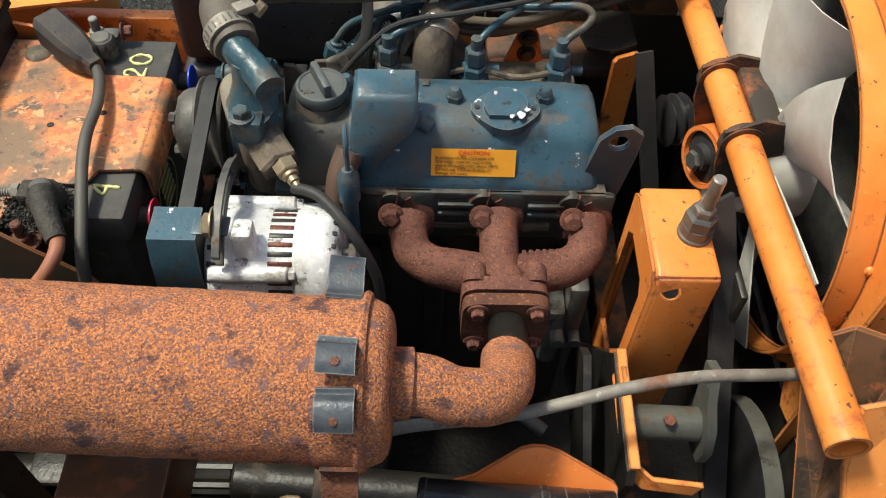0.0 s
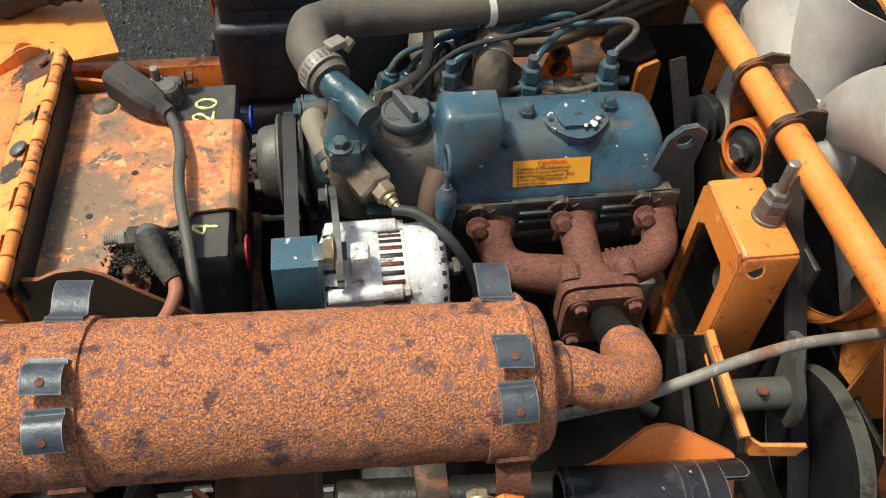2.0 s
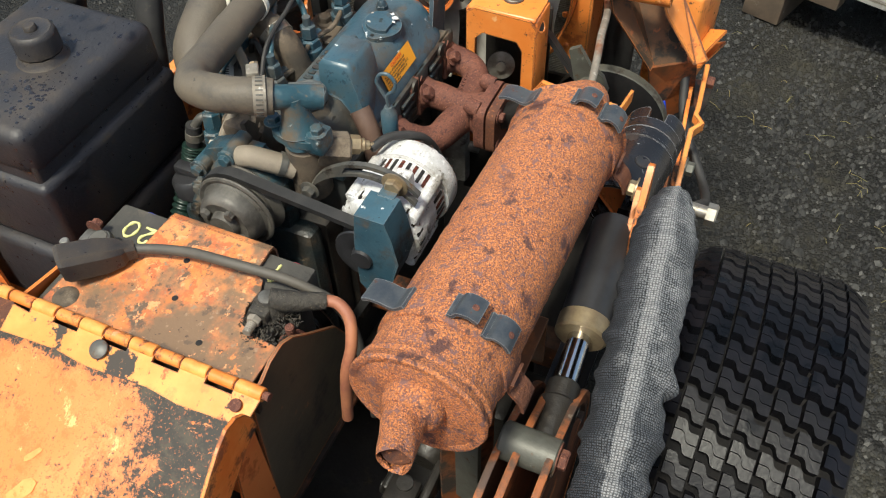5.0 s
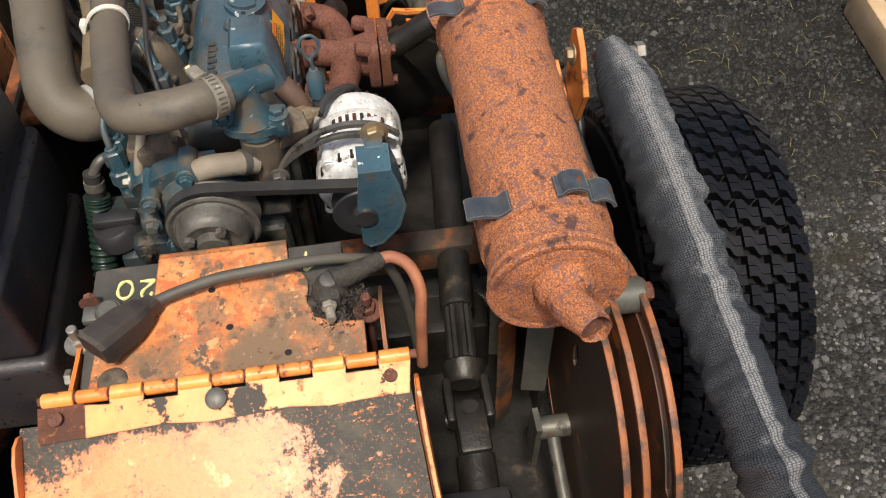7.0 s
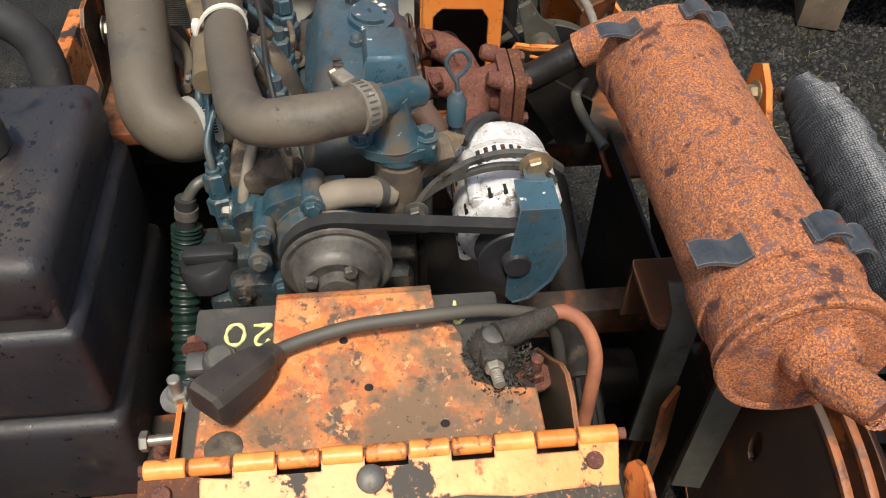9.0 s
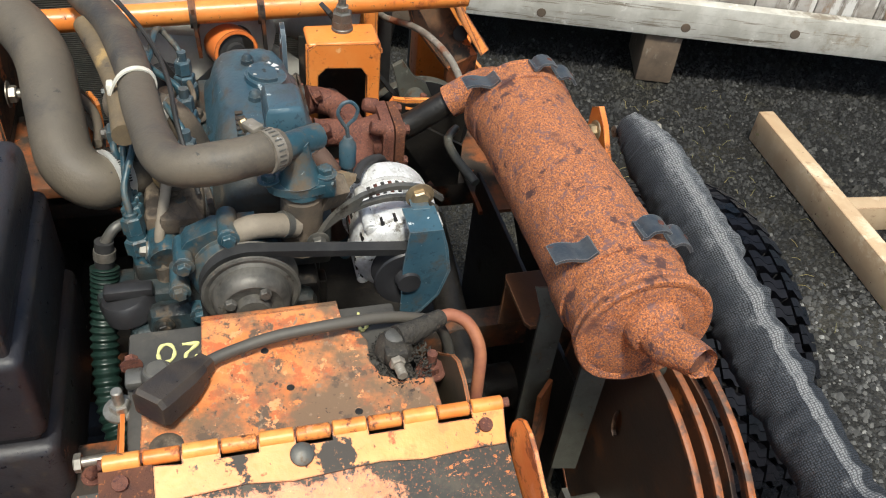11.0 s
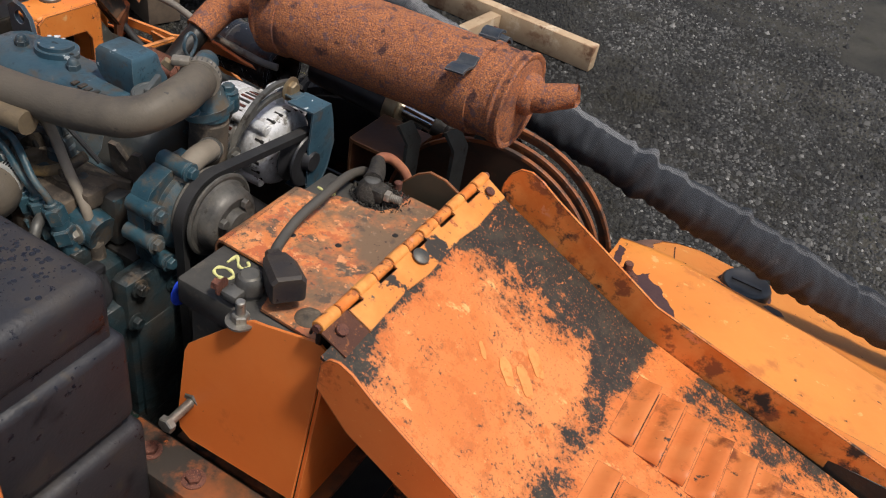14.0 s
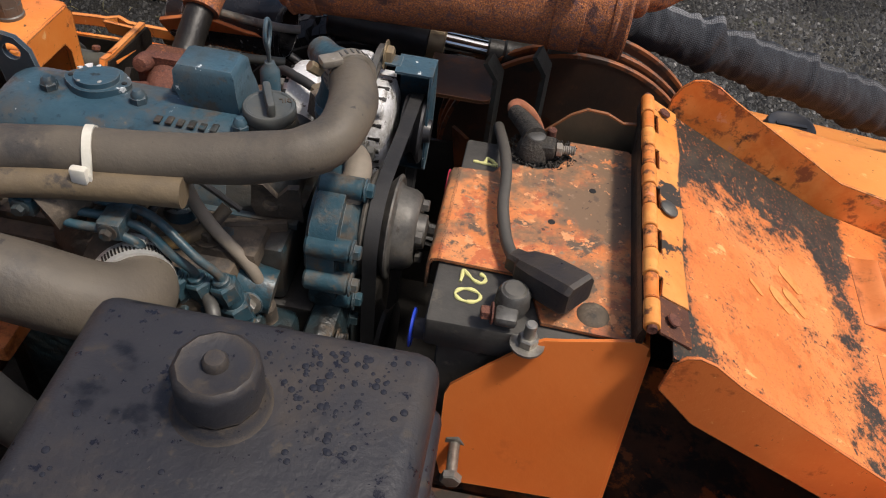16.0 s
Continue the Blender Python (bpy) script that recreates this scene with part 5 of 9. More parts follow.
    dn = V((0, -0.0088, -0.0205))
    off = V((0, -0.0006, 0.0003))
    nrm = V((0, -0.919, 0.394))
    m.poly([a + off, b + off, b + dn + off, a + dn + off])
    lab = part("caution_label", m, M_label, cover, "amber caution sticker with red and black print")
    text_on(cover, ["CAUTION"], a + nrm * 0.0012 + dn * 0.20 + V((0.032, 0, 0)), (1, 0, 0), -dn.normalized(), 0.0052, M_redink, t)
    text_on(cover, ["A solution of 50% antifreeze and", "50% water must be used in this", "engine (Freezing point about -34 F)", "Do not use 100% antifreeze, or", "damage will occur."], a + nrm * 0.0012 + dn * 0.36 + V((0.003, 0, 0)), (1, 0, 0), -dn.normalized(), 0.00335, M_ink, t, "LEFT", 0.0032)


def text_on(parent, lines, o, u, v, size, material, root, align="CENTER", step=0.004):
    o, u, v = V(o), V(u).normalized(), V(v).normalized()
    n = u.cross(v)
    for k, body in enumerate(lines):
        txt = bpy.data.curves.new("letters", "FONT")
        txt.body, txt.size, txt.align_x, txt.extrude = body, size, align, 0.0001
        ob = new("print", txt)
        rot = Matrix((u, v, n)).transposed().to_4x4()
        ob.matrix_world = Matrix.Translation(o - v * step * k) @ rot
        bpy.context.view_layer.update()
        me = bpy.data.meshes.new_from_object(ob.evaluated_get(bpy.context.evaluated_depsgraph_get()))
        me.transform(ob.matrix_world)
        me.transform(Matrix.Translation(-BASE[root]))
        bpy.data.objects.remove(ob)
        me.materials.clear()
        me.materials.append(material)
        p = new("print", me)
        p.parent = parent


def belt():
    """Fan belt round water pump, alternator and crank pulleys."""
    c = [(V((0, 0.564, 0.788)), 0.038), (V((0, 0.430, 0.784)), 0.0255), (V((0, 0.545, 0.600)), 0.051)]
    c = [c[0], c[2], c[1]]
    pts = []
    for i in range(3):
        (a, ra), (b, rb) = c[i], c[(i + 1) % 3]
        d = b - a
        base = math.atan2(d.z, d.y)
        off = math.acos((ra - rb) / d.length)
        pts.append((i, base + off, ra, a))
        pts.append(((i + 1) % 3, base + off, rb, b))
    ring = []
    for i in range(3):
        (a, ra) = c[i]
        arr = [p for p in pts if p[0] == i]
        a_in = pts[(2 * i - 1) % 6][1]
        a_out = pts[2 * i][1]
        while a_out > a_in:
            a_out -= 2 * math.pi
        while a_out < a_in - 2 * math.pi:
            a_out += 2 * math.pi
        for k in range(13):
            an = a_in + (a_out - a_in) * k / 12
            ring.append(a + V((0, math.cos(an), math.sin(an))) * ra)
    m = Mesh()
    n = len(ring)
    rows = []
    for k in range(n):
        d = (ring[(k + 1) % n] - ring[k - 1]).normalized()
        nn = V((0, -d.z, d.y))
        cen = c[0][0]
        q = ring[k]
        rows.append([m.bm.verts.new(q + V((-0.1725 + sx, 0, 0)) + nn * sn) for sx, sn in ((-0.0055, 0.004), (0.0055, 0.004), (0.004, -0.004), (-0.004, -0.004))])
    for k in range(n):
        A, B = rows[k], rows[(k + 1) % n]
        for j in range(4):
            m.bm.faces.new((A[j], A[(j + 1) % 4], B[(j + 1) % 4], B[j]))
    solo("fan_belt", m, M_rubber, (-0.186, 0.55, 0.6), "grey worn rubber fan belt over the pulleys", "belt", smooth=50)


def alternator():
    c = V((0, 0.430, 0.782))
    t = thing("alternator", (-0.12, 0.437, 0.74), "bright cast aluminium alternator with slotted vents", "alternator")
    m = Mesh()
    m.rev(c + V((-0.156, 0, 0)), (1, 0, 0), [(0, 0.018), (0.002, 0.032), (0.006, 0.040), (0.010, 0.042), (0.030, 0.042), (0.032, 0.0405), (0.044, 0.0405), (0.046, 0.0395), (0.0665, 0.0395), (0.0670, 0.0432), (0.068, 0.0436), (0.086, 0.0436), (0.090, 0.0425), (0.095, 0.038), (0.0975, 0.032), (0.098, 0.0)], 48, ang=(0, 0, 1))
    body = part("housing", m, M_alu, t)
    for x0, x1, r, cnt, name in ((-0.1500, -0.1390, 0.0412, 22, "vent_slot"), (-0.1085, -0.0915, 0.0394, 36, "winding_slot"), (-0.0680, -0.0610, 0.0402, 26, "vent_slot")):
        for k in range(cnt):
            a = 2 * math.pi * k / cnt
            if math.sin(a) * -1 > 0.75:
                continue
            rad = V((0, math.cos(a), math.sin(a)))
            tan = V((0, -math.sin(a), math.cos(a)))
            # small block in place of an open slot, inner darkness as colour
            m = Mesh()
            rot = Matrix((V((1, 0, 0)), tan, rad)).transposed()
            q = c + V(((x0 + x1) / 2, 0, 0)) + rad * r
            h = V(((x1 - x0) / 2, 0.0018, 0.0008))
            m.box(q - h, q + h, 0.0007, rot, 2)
            part(name, m, M_winding if name == "winding_slot" and k % 2 else M_grime_shade, body)
    for k in range(4):
        a = radians(50 + 90 * k)
        rad = V((0, math.cos(a), math.sin(a)))
        m = Mesh()
        m.cyl(c + rad * 0.0425 + V((-0.148, 0, 0)), c + rad * 0.0425 + V((-0.0935, 0, 0)), 0.0060, edge=0.001)
        m.hexa(c + rad * 0.0425 + V((-0.0935, 0, 0)), (1, 0, 0), 0.0045, 0.005)
        part("through_bolt", m, M_alu, body)
    m = Mesh()
    m.box((-0.131, 0.406, 0.812), (-0.116, 0.424, 0.840), 0.004)
    m.box((-0.150, 0.440, 0.800), (-0.118, 0.462, 0.818), 0.004)
    part("mounting_ear", m, M_alu, body)
    m = Mesh()
    m.cyl((-0.062, 0.425, 0.800), (-0.046, 0.425, 0.800), 0.004)
    m.hexa((-0.054, 0.425, 0.800), (1, 0, 0), 0.007, 0.006)
    part("terminal", m, M_steel, t)
    m = Mesh()
    m.rev(c + V((-0.1620, 0, 0)), (-1, 0, 0), [(0, 0.012), (0.001, 0.029), (0.003, 0.030), (0.009, 0.021), (0.012, 0.021), (0.018, 0.030), (0.020, 0.029), (0.021, 0.02), (0.018, 0.012), (0.026, 0.010), (0.026, 0)], 36)
    part("pulley", m, M_black, t)
    m = Mesh()
    m.hexa(c + V((-0.1815, 0, 0)), (-1, 0, 0), 0.009, 0.0045)
    part("pulley_nut", m, M_brass, t)
    # belt guard
    m = Mesh()
    face = [(0.432, 0.838), (0.404, 0.838), (0.399, 0.820), (0.394, 0.790), (0.402, 0.762), (0.418, 0.742), (0.430, 0.738), (0.436, 0.745), (0.436, 0.800)]
    m.sheet(face, (-0.1850, 0, 0), (0, 1, 0), (0, 0, 1), 0.0022)
    m.box((-0.1560, 0.408, 0.8375), (-0.132, 0.424, 0.840), 0.0008)
    m.strip([(-0.1690, y, z) for y, z in face[:7]], 0.0325, 0.0022, (1, 0, 0))
    part("belt_guard", m, M_blue, t, "scratched blue sheet metal belt guard")
    # slotted adjusting arm
    arc = spline([(-0.142, 0.507, 0.800), (-0.141, 0.493, 0.822), (-0.1395, 0.470, 0.838), (-0.1385, 0.442, 0.846), (-0.138, 0.414, 0.842), (-0.138, 0.394, 0.828)], 6)
    for k, side in enumerate((-1, 1)):
        m = Mesh()
        line = [p + V((0, -0.3, 1)).normalized() * side * 0.0062 for p in arc[12:]]
        m.strip(line, 0.0045, 0.005, V((0, -0.3, 1)))
        part("slot_rail", m, M_darksteel, t)
    m = Mesh()
    m.strip(arc[:14], 0.018, 0.005, V((0, -0.45, 1)))
    part("adjusting_arm", m, M_darksteel, t, "curved slotted steel adjusting arm")
    bolt(t, (-0.141, 0.414, 0.842), (-1, 0, 0), 0.0085, 0.006, M_brass, name="clamp_bolt")
    bolt(t, (-0.145, 0.503, 0.805), (-1, 0, 0), 0.0065, 0.006, M_darksteel)
    m = Mesh()
    m.tube([(-0.095, 0.462, 0.828), (-0.075, 0.452, 0.83), (-0.052, 0.43, 0.818), (-0.035, 0.42, 0.78), (-0.032, 0.415, 0.74)], 0.0042, 10)
    part("wire", m, M_rubber, t)


M_dustclamp = surface("dust_dulled_steel_band", (0.20, 0.175, 0.14), (0.28, 0.25, 0.21), 60, 0.55, 0.3, layers=(((0.48, 0.47, 0.45), 40, 0.60, 0.68, 0.4), ((0.10, 0.08, 0.06), 50, 0.56, 0.66, 0.7)), bump=0.2)


# ---- hoses ----
def hoses():
    t = thing("radiator_hose", (-0.1, 0.62, 0.87), "thick dusty rubber radiator hose clamped to the thermostat", "hose")
    m = Mesh()
    m.tube([(-0.134, 0.530, 0.8985), (-0.1445, 0.550, 0.9010), (-0.1505, 0.575, 0.9005), (-0.1470, 0.602, 0.8960), (-0.133, 0.617, 0.8915), (-0.114, 0.624, 0.8885), (-0.076, 0.632, 0.8840), (-0.02, 0.641, 0.8810), (0.04, 0.649, 0.8790), (0.12, 0.668, 0.8770), (0.20, 0.70, 0.872), (0.27, 0.72, 0.86)], lambda s, a: 0.0165 - 0.0008 * max(0, 1 - s / 0.06) + 0.0004 * math.sin(s * 40 + 2 * a), 28)
    part("hose", m, M_hose, t, smooth=60)
    m = Mesh()
    m.tube([(-0.1375, 0.5355, 0.900), (-0.1435, 0.5445, 0.9015)], 0.0178, 30, n=2)
    m.box((-0.137, 0.545, 0.914), (-0.122, 0.556, 0.920), 0.0015, Matrix.Rotation(radians(35), 3, "Z"))
    cl = part("hose_clamp", m, M_dustclamp, t, "perforated steel worm clamp")
    ca, cd = V((-0.1405, 0.540, 0.9008)), V((-0.006, 0.009, 0.0015)).normalized()
    cu = V((0, 0, 1)).cross(cd).normalized()
    cw = cd.cross(cu)
    m = Mesh()
    for k in range(26):
        a = 2 * math.pi * k / 26
        rr = cu * math.cos(a) + cw * math.sin(a)
        q = ca + rr * 0.0178
        m.box(q - V((0.0030, 0.0006, 0.0005)), q + V((0.0030, 0.0006, 0.0005)), 0, Matrix((cd, rr.cross(cd), rr)).transposed())
    tagged(part("band_slot_row", m, M_darksteel, cl), kind="stuff")
    bolt(cl, (-0.124, 0.553, 0.908), (0.6, 0.4, 0.6), 0.0042, 0.010, M_brass, washer=False, name="clamp_screw")
    # wire conduit and zip tie
    m = Mesh()
    m.tube([(-0.062, 0.654, 0.871), (-0.02, 0.658, 0.870), (0.03, 0.665, 0.868), (0.09, 0.680, 0.867), (0.15, 0.698, 0.864)], 0.0104, 16)
    part("conduit", m, M_conduit, t, "split wiring sleeve strapped to the hose")
    m = Mesh()
    pts = []
    for k in range(25):
        a = 2 * math.pi * k / 24
        rad = 0.0178 + 0.0075 * max(0, math.cos(a + 0.95)) ** 2
        pts.append(V((0.000 - 0.006 * math.cos(a), 0.6445 + rad * math.cos(a), 0.8805 + rad * math.sin(a))))
    m.strip(pts, 0.0058, 0.0016, (1, 0.1, 0))
    m.box((-0.007, 0.6625, 0.875), (0.004, 0.6685, 0.887), 0.0018)
    part("cable_tie", m, M_white, t, "white nylon cable tie")
    t = thing("intake_hose", (0.0, 0.68, 0.80), "wide dusty rubber air intake hose with steel clamp", "hose")
    m = Mesh()
    m.tube([(-0.004, 0.650, 0.800), (-0.022, 0.668, 0.801), (-0.036, 0.690, 0.806), (-0.020, 0.712, 0.820), (0.03, 0.722, 0.840), (0.10, 0.735, 0.86), (0.16, 0.765, 0.868), (0.19, 0.80, 0.87)], 0.0255, 28)
    part("hose", m, M_hose, t, smooth=60)
    m = Mesh()
    m.tube([(-0.0225, 0.669, 0.801), (-0.0315, 0.682, 0.804)], 0.0270, 30, n=2)
    m.box((-0.034, 0.658, 0.822), (-0.020, 0.670, 0.831), 0.002)
    cb = part("hose_clamp", m, M_clamp, t, "shiny steel worm clamp")
    ca, cd = V((-0.027, 0.6755, 0.8025)), V((-0.009, 0.013, 0.003)).normalized()
    cu = V((0, 0, 1)).cross(cd).normalized()
    cw = cd.cross(cu)
    m = Mesh()
    for k in range(22):
        a = radians(20 + 5 * k)
        rr = cu * math.cos(a) + cw * math.sin(a)
        q = ca + rr * 0.0270
        m.box(q - V((0.0035, 0.0006, 0.0005)), q + V((0.0035, 0.0006, 0.0005)), 0, Matrix((cd, rr.cross(cd), rr)).transposed())
    tagged(part("band_slot_row", m, M_grime_shade, cb), kind="stuff")
    t = thing("air_cleaner", (0.2, 0.87, 0.80), "black cylindrical air cleaner canister", "air cleaner")
    m = Mesh()
    m.rev((0.19, 0.83, 0.872), (0.02, 1, 0), [(0, 0.045), (0.006, 0.056), (0.02, 0.058), (0.17, 0.058), (0.175, 0.052), (0.176, 0)], 36)
    part("canister", m, M_black, t)
    m = Mesh()
    m.rev((0.185, 0.805, 0.871), (0.02, 1, 0), [(0, 0.0268), (0.012, 0.0268)], 28, close=False)
    part("hose_clamp", m, M_chrome, t)
    # green coil hose
    t = thing("corrugated_hose", (-0.09, 0.70, 0.6), "dark green corrugated hose with a clamp", "hose")
    m = Mesh()
    m.tube([(-0.088, 0.690, 0.748), (-0.100, 0.694, 0.72), (-0.125, 0.700, 0.68), (-0.165, 0.700, 0.64), (-0.20, 0.69, 0.61)], lambda s, a: 0.0118 + 0.0013 * math.sin(s * 170), 14, n=50)
    part("hose", m, M_green, t)
    m = Mesh()
    m.tube([(-0.084, 0.686, 0.775), (-0.088, 0.690, 0.748)], 0.0085, 14)
    part("hose_end", m, M_rubber, t)
    m = Mesh()
    m.tube([(-0.085, 0.687, 0.766), (-0.0865, 0.6885, 0.757)], 0.0098, 16, n=2)
    part("hose_clamp", m, M_steel, t)
    m = Mesh()
    m.tube([(-0.084, 0.686, 0.772), (-0.080, 0.676, 0.785), (-0.072, 0.664, 0.786)], 0.005, 10)
    part("spigot", m, M_darksteel, t)


def fuel_tank():
    t = thing("fuel_tank", (-0.145, 0.80, 0.55), "matt black plastic fuel tank beaded with raindrops", "tank")
    def shell(x0, x1, y0, y1, z0, z1, r, name):
        m = Mesh()
        m.box((x0, y0, z0), (x1, y1, z1), r, seg=4)
        return part(name, m, M_plastic, t, smooth=60)
    shell(-0.243, -0.045, 0.736, 0.890, 0.8155, 0.869, 0.014, "upper_half")
    shell(-0.2475, -0.0405, 0.7305, 0.894, 0.7165, 0.8085, 0.009, "lower_half")
    shell(-0.240, -0.048, 0.739, 0.886, 0.69, 0.84, 0.004, "waist")
    shell(-0.2525, -0.036, 0.726, 0.898, 0.60, 0.7085, 0.010, "base")
    m = Mesh()
    m.rev((-0.138, 0.797, 0.867), (0, 0, 1), [(0, 0.028), (0.004, 0.024), (0.010, 0.0215)], 30)
    part("neck", m, M_plastic, t)
    m = Mesh()
    prof = [(0, 0.0205), (0.002, 0.0225), (0.019, 0.0225), (0.0225, 0.0215), (0.0245, 0.019), (0.0235, 0.016), (0.0238, 0.0)]
    m.rev((-0.138, 0.797, 0.877), (0, 0, 1), prof, 12)
    cap = part("cap", m, M_plastic, t, "faceted black filler cap")
    m = Mesh()
    m.rev((-0.138, 0.797, 0.900), (0, 0, 1), [(0, 0.0065), (0.004, 0.0065), (0.006, 0.005), (0.0065, 0)], 12)
    part("vent", m, M_plastic, cap)
    rng = random.Random(4)
    m = Mesh()
    for k in range(330):
        x, y = rng.uniform(-0.232, -0.06), rng.uniform(0.745, 0.875)
        if k > 60:
            x, y = rng.gauss(-0.188, 0.022), rng.gauss(0.768, 0.024)
            if not (-0.230 < x < -0.06 and 0.748 < y < 0.87):
                continue
        if (x + 0.138) ** 2 + (y - 0.797) ** 2 < 0.0009:
            continue
        r = 0.0005 + 0.0020 * rng.random() ** 3
        m.rev((x, y, 0.8689), (0, 0, 1), [(0, r), (r * 0.25, r * 0.82), (r * 0.38, r * 0.3), (r * 0.4, 0)], 9)
    tagged(part("rainwater", m, M_water, t, "beads of clear rainwater"), kind="stuff")
    # strap and feed hose
    m = Mesh()
    m.strip([(-0.262, 0.870, 0.59), (-0.262, 0.870, 0.80), (-0.254, 0.871, 0.834)], 0.028, 0.003, (0.1, 1, 0))
    st = part("strap", m, M_orange, t, "orange steel strap")
    for z in (0.825, 0.70):
        bolt(st, (-0.2645 if z < 0.8 else -0.2585, 0.870, z), (-1, 0, 0.15), 0.0075, 0.007, M_darksteel)
    m = Mesh()
    m.tube([(-0.03, 0.78, 0.74), (-0.005, 0.79, 0.80), (0.02, 0.80, 0.86), (0.02, 0.84, 0.885), (-0.005, 0.88, 0.85), (-0.01, 0.90, 0.78)], 0.015, 16)
    part("vent_hose", m, M_rubber, t)


def water_material():
    m, n, l, p = node_mat("clear_water")
    p.inputs["Base Color"].default_value = (0.02, 0.02, 0.025, 1)
    p.inputs["Roughness"].default_value = 0.03
    p.inputs["Specular IOR Level"].default_value = 0.6
    return m


M_water = water_material()


# ---- battery bay ----
def chalk(parent, strokes, z, name="marking"):
    m = Mesh()
    for s in strokes:
        m.tube([(x, y, z - 0.0004) for x, y in s], lambda q, a: 0.0013 + 0.0003 * math.sin(31 * q), 8, n=8)
    return part(name, m, M_chalk, parent, "yellow paint-pen number")


def battery():
    t = thing("battery", (-0.295, 0.558, 0.62), "black car battery with yellow handwritten number", "battery")
    m = Mesh()
    m.box((-0.362, 0.459, 0.615), (-0.232, 0.655, 0.785), 0.004)
    m.box((-0.366, 0.453, 0.772), (-0.2225, 0.659, 0.7995), 0.003)
    part("case", m, M_battery, t)
    # 2 and 0 read from the battery's outer end
    def stroke(pts, u0, x0):
        return [(x0 - v, u0 + u) for u, v in pts]
    two = [(0.78 * u, 0.80 * v) for u, v in [(-0.0055, 0.006), (-0.003, 0.0105), (0.002, 0.0115), (0.0055, 0.008), (0.004, 0.002), (-0.002, -0.004), (-0.007, -0.0095), (0.0, -0.0095), (0.008, -0.010)]]
    oval = [(0.0060 * math.cos(a), 0.0088 * math.sin(a)) for a in [2 * math.pi * k / 12 for k in range(13)]]
    chalk(t, [stroke(two, 0.6135, -0.2490), stroke(oval, 0.6315, -0.2480)], 0.8005)
    chalk(t, [[(-0.2505, 0.4850), (-0.2440, 0.4842), (-0.2315, 0.4832)], [(-0.2505, 0.4850), (-0.2495, 0.4815), (-0.2425, 0.4768), (-0.2415, 0.4848)]], 0.8005)
    for y, mat, lab in ((0.642, M_bluecap, "thin blue plastic vent disc"), (0.482, M_redcap, "thin red plastic vent disc")):
        m = Mesh()
        m.cyl((-0.230, y, 0.768), (-0.2135, y, 0.768), 0.0085, 0.0075, edge=0.001)
        stem = part("vent_stem", m, M_battery, t)
        m = Mesh()
        m.rev((-0.2140, y, 0.768), (1, 0, 0), [(0, 0.0135), (0.0006, 0.0145), (0.0018, 0.0145), (0.0024, 0.0135), (0.0024, 0)], 26)
        part("vent_disc", m, mat, stem, lab)
    m = Mesh()
    m.rev((-0.2318, 0.563, 0.712), (1, 0, 0), [(0, 0.0295), (0.0006, 0.0295), (0.0006, 0)], 36)
    st = part("sticker", m, M_black, t, "round black sticker with a yellow ring")
    m = Mesh()
    m.rev((-0.2312, 0.563, 0.712), (1, 0, 0), [(0.0002, 0.0255), (0.0004, 0.0255), (0.0004, 0.0275), (0.0002, 0.0275)], 36, close=False)
    for k in range(5):
        m.box((-0.2312, 0.548, 0.7265 - 0.0075 * k), (-0.2307, 0.578, 0.7305 - 0.0075 * k))
    part("print", m, M_chalk, st)
    for y in (0.636, 0.464):
        m = Mesh()
        m.rev((-0.279, y, 0.799), (0, 0, 1), [(0, 0.011), (0.004, 0.010), (0.020, 0.0085), (0.0215, 0.007), (0.022, 0)], 20)
        part("terminal_post", m, M_darksteel, t, "corroded lead post")
    return t


M_lead = surface("dull_lead", (0.12, 0.118, 0.112), (0.07, 0.066, 0.06), 60, 0.55, 0.3, layers=((GRIME, 50, 0.56, 0.66, 0.7),), bump=0.4)
M_cable = surface("stiff_grey_cable_sheath", (0.060, 0.056, 0.050), (0.085, 0.076, 0.064), 14, 0.6, layers=(((0.12, 0.10, 0.075), 30, 0.60, 0.72, 0.8),), bump=0.2)


M_crust = surface("crumbly_black_crust", (0.020, 0.018, 0.016), (0.048, 0.042, 0.034), 120, 0.75, layers=(((0.10, 0.085, 0.065), 300, 0.58, 0.66, 0.8), ((0.16, 0.14, 0.12), 500, 0.66, 0.70, 0.5)), bump=0.9, bump_scale=420, bump_dist=0.0015, coarse=0.5)


